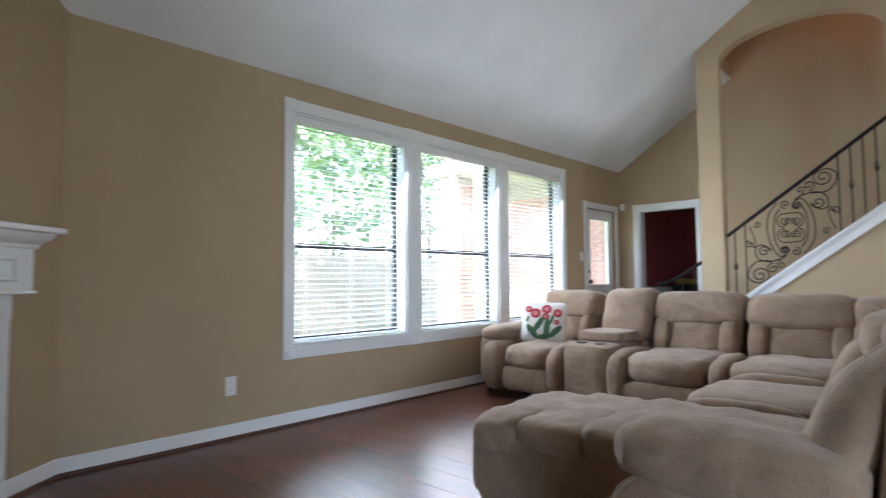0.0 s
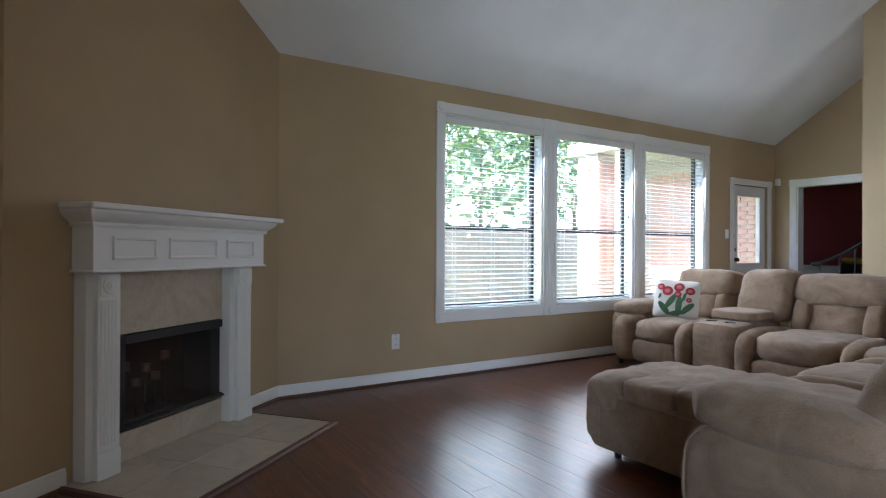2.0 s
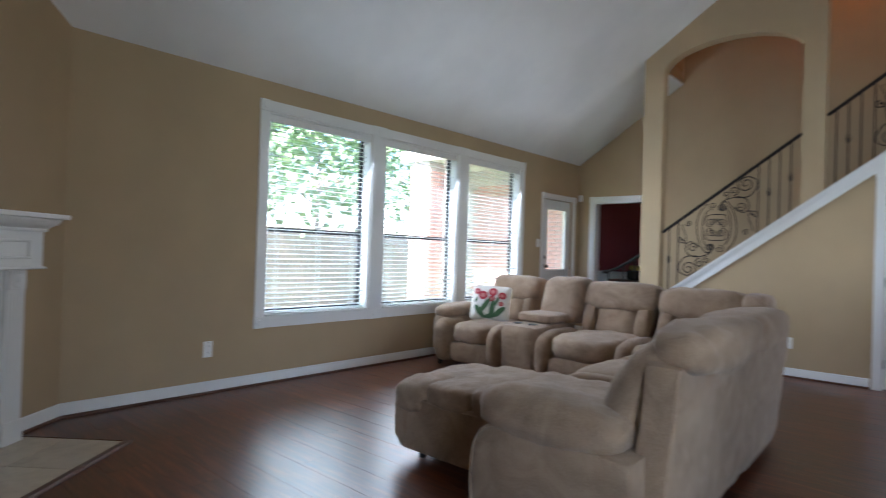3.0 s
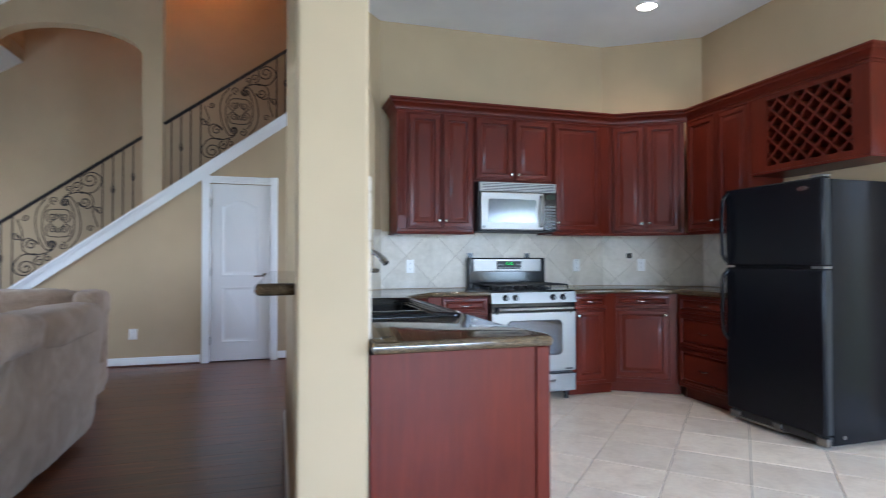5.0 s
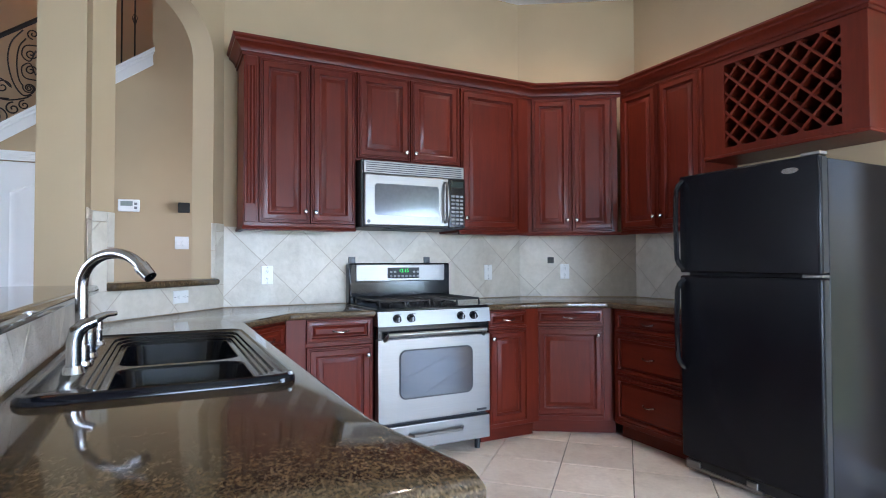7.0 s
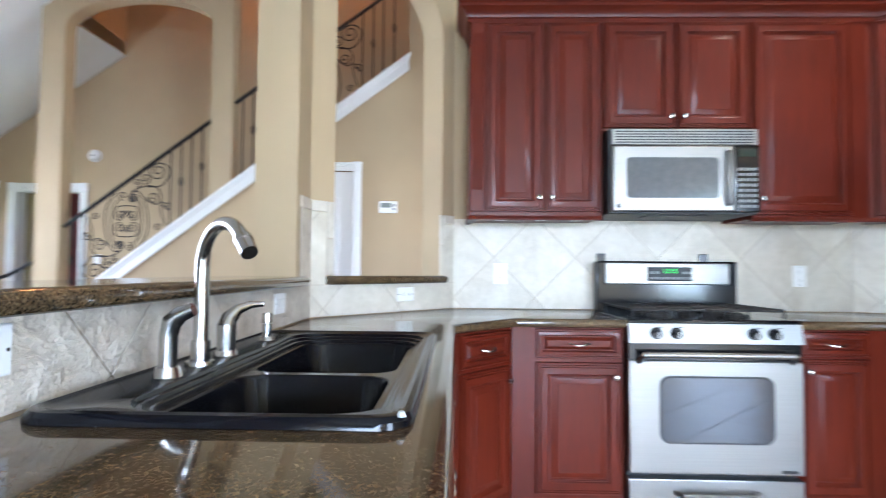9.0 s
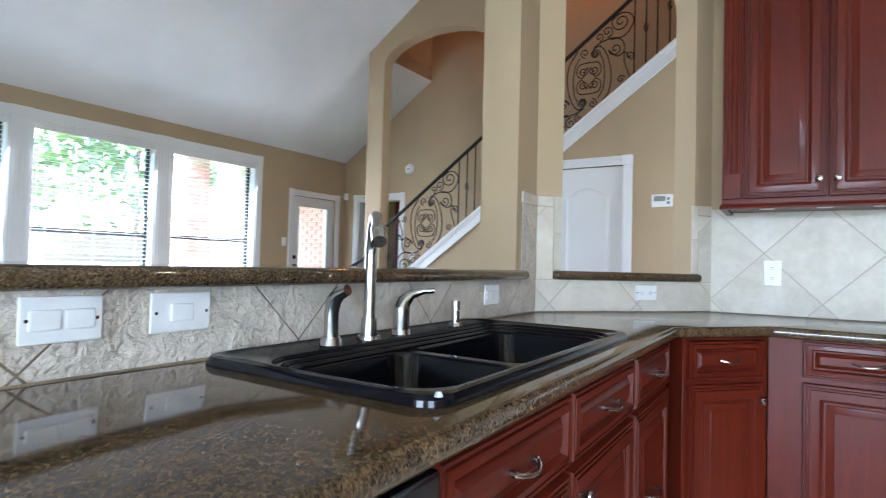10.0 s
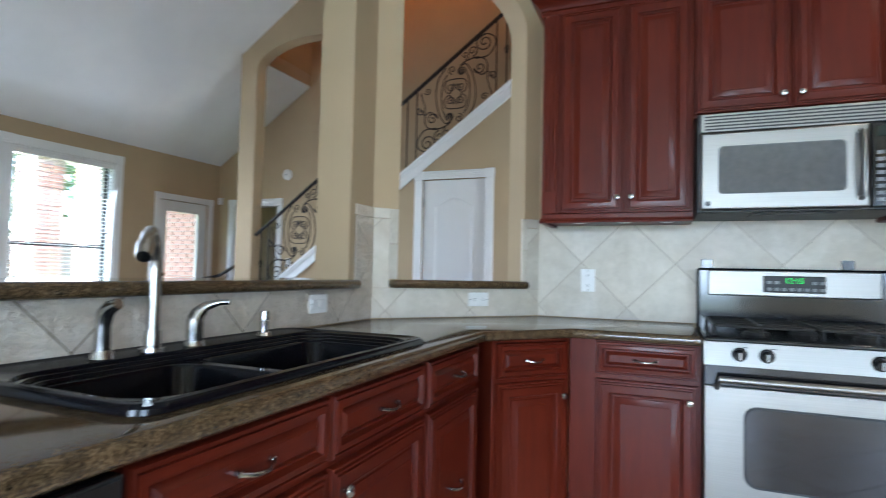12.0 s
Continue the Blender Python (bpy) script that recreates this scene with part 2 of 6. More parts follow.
def mesh_of(name, bm, mat, smooth=True):
    me = bpy.data.meshes.new(name)
    flat_face = bm.faces.layers.int.get("flat_face")
    flats = [k for k, f in enumerate(bm.faces) if f[flat_face]] if flat_face else []
    bm.to_mesh(me)
    bm.free()
    for m in mat if isinstance(mat, list) else [mat]:
        me.materials.append(m)
    if smooth:
        me.shade_smooth()
        me.set_sharp_from_angle(angle=radians(32))
    for k in flats:
        me.polygons[k].use_smooth = False
    return me


def part(name, bm, mat, parent=None, label="", m=None):
    ob = new(name, mesh_of(name, bm, mat))
    ob.parent = parent
    if m is not None:
        ob.matrix_basis = m
    return tagged(ob, label)


def thing(name, m, label, category, group="", kind=""):
    ob = new(name)
    ob.empty_display_size = 0.05
    ob.matrix_world = m
    return tagged(ob, label, category, group, kind)


def solid(name, bm, mat, label, category, group="", kind="", m=None):
    ob = new(name, mesh_of(name, bm, mat))
    if m is not None:
        ob.matrix_world = m
    return tagged(ob, label, category, group, kind)


def B():
    return bmesh.new()


def bx(*a, bevel=0.0, seg=1):
    return box(bmesh.new(), *a, bevel=bevel, seg=seg)


def slab(bm, x0, x1, lo0, lo1, hi0, hi1, y0, y1):
    """A block between x0 and x1 whose lower and upper edges may slope."""
    v = [bm.verts.new(p) for p in ((x0, y0, lo0), (x1, y0, lo1), (x1, y1, lo1), (x0, y1, lo0), (x0, y0, hi0), (x1, y0, hi1), (x1, y1, hi1), (x0, y1, hi0))]
    for f in ((0, 3, 2, 1), (4, 5, 6, 7), (0, 1, 5, 4), (1, 2, 6, 5), (2, 3, 7, 6), (3, 0, 4, 7)):
        bm.faces.new([v[k] for k in f])


def wall(name, p, q, thick, top, holes=(), mat=None, label="", low=lambda x: 0.0, breaks=()):
    """A wall whose face runs from p to q, with its thickness to the left of that way; holes are (x0, x1, z0, z1, rise): rise is the height of an arch above z1.
    top and low are heights over the distance from p."""
    p, q = Vector((*p, 0)), Vector((*q, 0))
    length = (q - p).length
    xs = {0.0, length, *breaks}
    for x0, x1, z0, z1, rise in holes:
        xs |= {x0, x1}
        if rise:
            xs |= {x0 + (x1 - x0) * (0.5 - 0.5 * math.cos(math.pi * k / 20)) for k in range(21)}
    xs = sorted(x for x in xs if 0 <= x <= length)

    def arch(h, x):
        x0, x1, z0, z1, rise = h
        s = (2 * (x - x0) / (x1 - x0)) - 1
        return z1 + rise * math.sqrt(max(0.0, 1 - s * s))

    bm = B()
    for a, b in zip(xs, xs[1:]):
        if b - a < 1e-5:
            continue
        mid = (a + b) / 2
        lo = [(low(a), low(b))]
        hi = []
        for h in sorted((h for h in holes if h[0] < mid < h[1]), key=lambda h: h[2]):
            hi.append((h[2], h[2]))
            lo.append((arch(h, a), arch(h, b)))
        hi.append((top(a), top(b)))
        for (l0, l1), (h0, h1) in zip(lo, hi):
            if max(h0 - l0, h1 - l1) > 1e-4:
                slab(bm, a, b, l0, l1, h0, h1, 0.0, thick)
    bmesh.ops.remove_doubles(bm, verts=bm.verts, dist=1e-5)
    inner = [f for f in bm.faces if all(len(e.link_faces) > 2 for e in f.edges) and abs(f.normal.x) > 0.99]
    bmesh.ops.delete(bm, geom=inner, context="FACES_ONLY")
    way = (q - p).normalized()
    m = Matrix.Translation(p) @ Matrix.Rotation(math.atan2(way.y, way.x), 4, "Z")
    me = mesh_of(name, bm, mat or TAN)
    ob = new(name, me)
    ob.matrix_world = m
    return tagged(ob, label, "wall", "", "structure")


def flat(h):
    return lambda x: h


# ---- plan numbers ----
YF, YC, XR, YK = 8.15, 6.903, 5.48, 4.92
ZV, SLOPE, ZTOP, ZK = 2.62, 0.66, 5.3, 3.29
XB0, XB1 = 1.665, 1.84
M_W = pose(-3.005, YF, 0, 0, 0, 88.4)  # the window wall: x along it to the north, -y into the room
M_F = pose(-1.974, -0.218, 0, 0, 0, 129)  # the fireplace wall: x along it towards the windows


def xw(y):
    return -3.005 - (YF - y) * 0.02793


def vault(x, y=YF):
    return min(ZTOP, ZV + SLOPE * (x - xw(y)))


XFLAT = -3.1 + (ZTOP - ZV) / SLOPE

for s0, s1 in ((-5.40, -4.244), (-4.065, -2.908), (-2.73, -1.61)):
    lamp("window_light", "AREA", 6.8, M_W @ look(((s0 + s1) / 2, 0.20, 1.47), ((s0 + s1) / 2, -3, 0.3)), (0.84, 0.94, 1.0), s1 - s0, 1.7)
lamp("south_window_light", "AREA", 34, look((3.15, -3.62, 1.4), (3.15, 0, -3.6)), (0.64, 0.84, 1.0), 2.2, 2.0)
# added fill to brighten the hall; no window is known here
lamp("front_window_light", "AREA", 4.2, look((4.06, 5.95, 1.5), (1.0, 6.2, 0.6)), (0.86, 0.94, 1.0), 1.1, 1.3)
lamp("stair_lamp_light", "POINT", 1.7, look((0.6, 7.6, 5.3), (0.6, 7.6, 0)), (1.0, 0.36, 0.09), 0.08)
lamp("recessed_bulb_light", "SPOT", 4, look((4.56, 4.02, ZK - 0.02), (4.56, 4.02, 0)), (1.0, 0.8, 0.55), 0.06, spot=140)
lamp("breakfast_window_light", "AREA", 27, look((6.42, -1.9, 1.4), (3, -0.9, -2.6)), (0.64, 0.84, 1.0), 2.6, 2.0)

# ---- setting: floors, walls, ceilings ----
floor = solid("floor", bx(-3.3, 6.6, -3.6, 8.4, -0.2, -0.012), GROUT, "subfloor under the wood planks and tiles", "floor", kind="structure")

def at(m, x):
    return tuple((m @ Vector((x, 0, 0)))[:2])


WIN = [(-5.40, -4.244), (-4.065, -2.908), (-2.73, -1.61)]
wall("wall_west", at(M_W, -7.0), at(M_W, 0.15), 0.17, flat(ZV), [(a + 7.0, b + 7.0, 0.585, 2.36, 0) for a, b in WIN] + [(-0.99 + 7.0, -0.195 + 7.0, 0, 2.02, 0)], TAN, "tan painted wall with three windows and a glazed door")
wall("wall_fireplace", at(M_F, 0), at(M_F, 2.05), 0.15, lambda d: vault(-1.974 - 0.6293 * d, -0.218 + 0.7772 * d) + 0.03, [(0.52, 1.43, 0.14, 0.72, 0)], TAN, "tan painted corner wall behind the fireplace")
wall("wall_hearth_return", (-1.974, -3.6), (-1.974, -0.218), 0.15, flat(vault(-1.974, -1) + 0.1), (), TAN, "tan painted wall")
wall("wall_north", (-3.165, YF), (3.9, YF), 0.15, lambda d: vault(-3.165 + d) if -3.165 + d < -1.45 else ZTOP + 0.3, [(0.445, 1.23, 0, 2.03, 0)], TAN, "tan painted wall with a cased opening to a red room", breaks=(1.714, 1.716))
def stringer(x):
    return 0.865 + 0.735 * (x + 1.053)


wall("wall_arch", (-1.51, YC), (0.357, YC), 0.15, lambda d: vault(-1.51 + d, YC) if d < 0.0605 else ZTOP + 0.3, [(0.235, 1.665, 0, 3.44, 0.28)], TAN, "tan painted wall with a tall arched opening onto the stairs", breaks=(0.060, 0.061, 0.2345), low=lambda d: 0.0 if d < 0.2348 else stringer(d - 1.51) - 0.12)
wall("wall_stair_head", (0.358, YC + 0.002), (1.9, YC + 0.002), 0.1, flat(ZTOP + 0.3), (), TAN, "tan painted wall over the upper stairs", low=lambda d: min(vault(0.358 + d, YC), ZTOP) - 0.02, breaks=(0.70,))
wall("wall_landing", (-1.45, YC + 0.15), (-1.45, YF), 0.1, flat(ZTOP + 0.3), (), TAN, "tan painted wall over the foot of the stairs", low=flat(vault(-1.45)))


wall("wall_closet", (-1.275, YC), (3.898, YC), 0.1, lambda d: stringer(d - 1.275) - 0.12 if d - 1.275 < 2.03 else ZTOP + 0.3, [(2.122, 2.792, 0, 2.05, 0)], TAN, "tan painted wall under the stairs with a closet door", breaks=(3.304, 3.306))
# the opening is added, out of view, to admit the hall fill
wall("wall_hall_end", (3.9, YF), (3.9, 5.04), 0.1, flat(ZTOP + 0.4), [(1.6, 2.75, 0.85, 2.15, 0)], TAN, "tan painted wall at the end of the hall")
wall("wall_bar", (XB1, -3.6), (XB1, 4.20), XB1 - XB0, flat(ZTOP + 0.3), [(3.25, 5.582, -0.01, ZK, 0), (5.582, 7.60, 1.06, 2.45, 0.22)], TAN, "tan painted wall with an arched pass-through over the bar")
solid("pier", bx(1.667, 1.893, 1.872, 1.981, 0, ZK + 0.05, bevel=0.012, seg=3), TAN, "tan painted pier at the end of the bar", "pier", kind="structure")
D0, D1 = Vector((XB1, 4.20)), Vector((2.47, YK))
DL = (D1 - D0).length
wall("wall_pass", D0, D1, 0.15, flat(ZTOP + 0.3), [(0.13, DL - 0.10, 1.06, 2.45, 0.28)], TAN, "tan painted angled wall with an arched pass-through")
wall("wall_stove", (2.47, YK), (4.70, YK), 0.12, flat(ZTOP + 0.4), (), TAN, "tan painted kitchen wall")
C2 = (XR, 4.43)
wall("wall_corner", (4.70, YK), C2, 0.12, flat(ZTOP + 0.4), (), TAN, "tan painted angled kitchen wall")
wall("wall_east", C2, (XR, 2.52), 0.12, flat(ZTOP + 0.4), (), TAN, "tan painted kitchen wall beside the refrigerator")
wall("wall_passage", (XR, 2.52), (6.40, 1.60), 0.12, flat(ZTOP + 0.4), [(0.28, 1.1, 0, 2.0, 0.18)], TAN, "tan painted angled wall with an arched doorway")
wall("wall_breakfast", (6.40, 1.60), (6.40, -3.6), 0.15, flat(ZTOP + 0.4), [(2.2, 4.8, 0.4, 2.4, 0)], TAN, "tan painted breakfast wall with a wide window")
# added slab, never in view, blocks the sun from the south window
solid("patio_cover", bx(1.5, 9.5, -7.5, -3.76, 2.62, 2.75), WHITE, "unseen white slab that keeps the sun out of the kitchen windows", "roof", kind="structure")
# added behind the camera to cut daylight spilling in from the south
wall("wall_living_south", (XB0, -1.15), (-1.98, -1.15), 0.15, flat(ZTOP + 0.4), (), TAN, "unseen tan wall added to keep window light off the living room")
wall("wall_south", (6.55, -3.6), (-1.75, -3.6), 0.15, flat(ZTOP + 0.4), [(2.3, 4.5, 0.3, 2.4, 0)], TAN, "tan painted wall with a wide window")
wall("wall_passage_back", (7.3, 4.5), (7.3, 1.4), 0.1, flat(3.0), (), TAN, "tan painted wall beyond the arched doorway")

def sheet(bm, pts, thick):
    """A ceiling plate over four corners, its lower face at their heights."""
    lo = [bm.verts.new(p) for p in pts]
    hi = [bm.verts.new((x, y, z + thick)) for x, y, z in pts]
    bm.faces.new(lo[::-1]), bm.faces.new(hi)
    for k in range(4):
        bm.faces.new((lo[k], lo[(k + 1) % 4], hi[(k + 1) % 4], hi[k]))
    bmesh.ops.recalc_face_normals(bm, faces=bm.faces)


def eave(y, out=0.17):
    return (xw(y) - out, y, ZV - SLOPE * out)


bm = B()
y0 = -3.7
sheet(bm, [eave(y0), (xw(y0) + (ZTOP - ZV) / SLOPE, y0, ZTOP), (xw(YC) + (ZTOP - ZV) / SLOPE, YC, ZTOP), eave(YC)], 0.15)
sheet(bm, [eave(YC), (-1.45, YC, vault(-1.45, YC)), (-1.45, YF, vault(-1.45)), eave(YF)], 0.15)
sheet(bm, [(xw(y0) + (ZTOP - ZV) / SLOPE, y0, ZTOP), (XB1, y0, ZTOP), (XB1, YC, ZTOP), (xw(YC) + (ZTOP - ZV) / SLOPE, YC, ZTOP)], 0.15)
solid("ceiling", bm, CREAM, "white vaulted ceiling", "ceiling", kind="structure")
solid("ceiling_kitchen", prism(B(), [(XB0, -3.6), (6.6, -3.6), (6.6, 1.5), (XR + 0.05, 2.5), (XR + 0.05, 4.43), (4.70, YK + 0.05), (2.47, YK + 0.05), (XB1, 4.22), (XB0, 4.2)], ZK, ZK + 0.12), CREAM, "white flat kitchen ceiling", "ceiling", kind="structure")
solid("ceiling_stairs", bx(-1.6, 4.0, 4.0, YF + 0.15, ZTOP + 0.15, ZTOP + 0.45), CREAM, "white ceiling over the stairs", "ceiling", kind="structure")

# red room beyond the cased opening
wall("wall_red_back", (-4.40, 11.2), (0.4, 11.2), 0.1, flat(2.7), (), RED, "dark red painted dining room wall", low=flat(0.0))
wall("wall_red_west", (-6.2, YF + 0.15), (-6.2, 11.3), 0.1, flat(2.7), [(0.9, 2.2, 0.8, 2.2, 0)], TAN, "tan painted wall with a window")
wall("wall_tan_back", (-6.2, 11.2), (-4.41, 11.2), 0.1, flat(2.7), (), TAN, "tan painted wall beside the red wall")
wall("wall_red_south", (-3.166, YF + 0.15), (-6.2, YF + 0.15), 0.12, flat(2.9), (), TAN, "outside wall of the dining room")
wall("wall_red_east", (0.0, 11.2), (0.0, YF + 0.15), 0.1, flat(2.7), (), RED, "dark red painted dining room wall")
solid("ceiling_red_room", bx(-6.3, 0.1, YF + 0.15, 11.3, 2.7, 2.8), CREAM, "white dining room ceiling", "ceiling", kind="structure")
solid("floor_red_room", bx(-6.3, 0.1, YF, 11.3, -0.1, -0.004), PLANK, "dark wood dining room floor", "floor", kind="structure")
ground = solid("ground", bx(-400, 400, -400, 400, -0.5, -0.22), plain("grass", (0.07, 0.12, 0.035), 0.9, vary=0.35, scale=9), "mown lawn outside the windows", "ground", kind="structure")

# ---- kitchen ----
TILE = 0.008


def raised(bm, x0, x1, z0, z1, y, loops):
    """A panel face of nested rectangles: loops are (inset, height towards the room); the last is closed. It is closed at the back at y."""
    rings = []
    for inset, h in [(0, 0)] + loops:
        rings.append([bm.verts.new((a, y - h, b)) for a, b in ((x0 + inset, z0 + inset), (x1 - inset, z0 + inset), (x1 - inset, z1 - inset), (x0 + inset, z1 - inset))])
    for r, s in zip(rings, rings[1:]):
        for k in range(4):
            bm.faces.new((r[k], r[(k + 1) % 4], s[(k + 1) % 4], s[k]))
    bm.faces.new(rings[-1])
    bm.faces.new(rings[0][::-1])
    return bm


DOOR = [(0.0, 0.012), (0.003, 0.018), (0.008, 0.018), (0.0095, 0.013), (0.012, 0.013), (0.0135, 0.019), (0.018, 0.019), (0.0195, 0.015), (0.022, 0.015), (0.0235, 0.021), (0.049, 0.021), (0.052, 0.0225), (0.055, 0.021), (0.058, 0.013), (0.061, 0.012), (0.063, 0.006), (0.071, 0.006), (0.073, 0.009), (0.094, 0.0165), (0.096, 0.0185)]
DRAWER = [(0.0, 0.012), (0.003, 0.018), (0.008, 0.018), (0.0095, 0.013), (0.012, 0.013), (0.0135, 0.019), (0.024, 0.021), (0.027, 0.0215), (0.030, 0.013), (0.033, 0.007), (0.038, 0.007), (0.040, 0.010), (0.050, 0.0165), (0.0515, 0.018)]


def knob_bm(x, y, z):
    bm = B()
    prof = [(0.006, 0.0), (0.005, 0.010), (0.006, 0.014), (0.0125, 0.018), (0.0145, 0.023), (0.012, 0.028), (0.005, 0.031)]
    rings = [[bm.verts.new((x + r * math.cos(a), y - d, z + r * math.sin(a))) for a in [k * math.pi / 7 for k in range(14)]] for r, d in prof]
    for r, s in zip(rings, rings[1:]):
        for k in range(14):
            bm.faces.new((r[k], r[(k + 1) % 14], s[(k + 1) % 14], s[k]))
    bm.faces.new(rings[-1])
    bmesh.ops.recalc_face_normals(bm, faces=bm.faces)
    return bm


def pull_bm(x, y, z, w=0.085):
    pts = [(x - w / 2, y, z), (x - w / 2, y - 0.012, z)]
    pts += [(x + w / 2 * s, y - 0.012 - 0.016 * (1 - s * s), z - 0.006 * (1 - s * s)) for s in [-0.95 + 0.19 * k for k in range(11)]]
    pts += [(x + w / 2, y - 0.012, z), (x + w / 2, y, z)]
    return tube(B(), pts, [0.006, 0.006] + [0.0042] * 11 + [0.006, 0.006], 8)


def front(cab, kind, x0, x1, z0, z1, y, grip=None):
    """A door, drawer front or bare panel on a cabinet; grip: knob height and side, or a pull."""
    ob = part("door" if kind == "door" else "drawer", raised(B(), x0, x1, z0, z1, y, DOOR if kind == "door" else DRAWER), CHERRY if kind == "door" else CHERRY_H, cab)
    if grip == "pull":
        part("pull", pull_bm((x0 + x1) / 2, y - 0.018, (z0 + z1) / 2), CHROME, ob, "satin nickel bow pull")
    elif grip:
        part("knob", knob_bm(grip[0], y - 0.019, grip[1]), CHROME, ob, "round satin nickel knob")
    return ob


def cabinet(name, m, x0, x1, z0, z1, depth, label, group, toe=0.0, low_top=0.0):
    cab = thing(name, m, label, "cabinet", group)
    bm = B()
    if low_top:
        box(bm, x0, x1, -depth + 0.02, -0.004, z0 + toe, low_top)
        box(bm, x0, x1, -depth, -depth + 0.02, z0 + toe, z1)
    else:
        box(bm, x0, x1, -depth, -0.004, z0 + toe, z1, 0.002)
    part("body", bm, CHERRY, cab)
    if toe:
        part("toe_kick", bx(x0 + 0.002, x1 - 0.002, -depth + 0.07, -0.02, z0, z0 + toe), CHERRY_H, cab, "dark red toe kick")
    return cab


M_ST = pose(0, YK, 0)
DANG = math.degrees(math.atan2(C2[1] - YK, C2[0] - 4.70))
M_DG = pose(4.70, YK, 0, 0, 0, DANG)
M_RT = pose(XR, C2[1], 0, 0, 0, -90)
BANG = math.degrees(math.atan2(D1.y - D0.y, D1.x - D0.x))
M_PS = pose(D0.x, D0.y, 0, 0, 0, BANG)
M_BAR = pose(XB1, 0, 0, 0, 0, 90)

# wall cabinets: face at 0.32 from the wall
U0, U1, UD = 1.40, 2.43, 0.32
g = "upper cherry cabinets"
c = cabinet("upper_cabinet", M_ST, 2.55, 3.228, U0, U1, UD, "dark cherry two-door upper cabinet with fluted corner post", g)
front(c, "door", 2.635, 2.931, U0 + 0.03, U1 - 0.02, -UD, (2.905, U0 + 0.10))
front(c, "door", 2.938, 3.222, U0 + 0.03, U1 - 0.02, -UD, (2.966, U0 + 0.10))
post = part("corner_post", bx(2.556, 2.626, -UD - 0.012, -UD, U0 + 0.03, U1 - 0.02, bevel=0.003), CHERRY, c, "fluted corner post")
for k in range(3):
    part("flute", cyl(B(), (2.572 + 0.019 * k, -UD - 0.012, U0 + 0.14), (2.572 + 0.019 * k, -UD - 0.012, U1 - 0.08), 0.0065, seg=8), CHERRY, post)
c = cabinet("upper_cabinet", M_ST, 3.229, 3.975, 1.845, U1, UD, "dark cherry two-door cabinet over the microwave", g)
front(c, "door", 3.235, 3.598, 1.86, U1 - 0.02, -UD, (3.568, 1.915))
front(c, "door", 3.605, 3.970, 1.86, U1 - 0.02, -UD, (3.635, 1.915))
c = cabinet("upper_cabinet", M_ST, 3.976, 4.565, U0, U1, UD, "dark cherry single-door upper cabinet beside the microwave", g)
front(c, "door", 3.985, 4.475, U0 + 0.02, U1 - 0.02, -UD, (4.02, U0 + 0.10))
c = cabinet("upper_cabinet", M_DG, 0.055, 0.712, U0, U1, UD, "dark cherry two-door angled corner cabinet", g)
front(c, "door", 0.085, 0.372, U0 + 0.02, U1 - 0.02, -UD, (0.342, U0 + 0.10))
front(c, "door", 0.379, 0.672, U0 + 0.02, U1 - 0.02, -UD, (0.409, U0 + 0.10))
RY = C2[1]
c = cabinet("upper_cabinet", M_RT, RY - 4.262, RY - 3.552, U0, U1, UD, "dark cherry two-door upper cabinet next to the refrigerator", g)
front(c, "door", RY - 4.25, RY - 3.906, U0 + 0.02, U1 - 0.02, -UD, (RY - 3.935, U0 + 0.10))
front(c, "door", RY - 3.899, RY - 3.56, U0 + 0.02, U1 - 0.02, -UD, (RY - 3.87, U0 + 0.10))

# wine rack over the refrigerator
c = thing("wine_rack", M_RT, "cherry wall cabinet with a diagonal wine lattice over the refrigerator", "wine rack")
wx0, wx1, wz0 = RY - 3.55, RY - 2.645, 1.835
ox0, ox1, oz0, oz1 = RY - 3.412, RY - 2.765, 1.875, 2.375
for n, a in (("stile", (wx0, ox0, -UD, -0.004, wz0, U1)), ("stile", (ox1, wx1, -UD, -0.004, wz0, U1)), ("rail", (ox0, ox1, -UD, -0.004, wz0, oz0)), ("rail", (ox0, ox1, -UD, -0.004, oz1, U1)), ("back_board", (ox0, ox1, -0.02, -0.004, oz0, oz1))):
    part(n, bx(*a), CHERRY, c)
part("bottom_trim", bx(wx0 - 0.004, wx1 + 0.008, -UD - 0.012, -0.004, wz0 - 0.02, wz0, bevel=0.004), CHERRY_H, c)


def clip(poly, a, b, cc):
    """The part of a polygon where a x + b y <= cc."""
    out = []
    for k in range(len(poly)):
        p, q = poly[k], poly[(k + 1) % len(poly)]
        dp, dq = a * p[0] + b * p[1] - cc, a * q[0] + b * q[1] - cc
        if dp <= 0:
            out.append(p)
        if dp * dq < 0:
            s = dp / (dp - dq)
            out.append((p[0] + s * (q[0] - p[0]), p[1] + s * (q[1] - p[1])))
    return out


def clip_box(poly, x0, x1, y0, y1):
    for a, b, cc in ((-1, 0, -x0), (1, 0, x1), (0, -1, -y0), (0, 1, y1)):
        poly = clip(poly, a, b, cc)
        if len(poly) < 3:
            return []
    return poly


def plate(bm, poly, y0, y1):
    """A plate standing on the polygon of (x, z) between y0 and y1."""
    a = [bm.verts.new((x, y0, z)) for x, z in poly]
    b = [bm.verts.new((x, y1, z)) for x, z in poly]
    n = len(poly)
    fs = [bm.faces.new(a), bm.faces.new(b[::-1])] + [bm.faces.new((a[k], b[k], b[(k + 1) % n], a[(k + 1) % n])) for k in range(n)]
    bmesh.ops.recalc_face_normals(bm, faces=fs)
    return bm


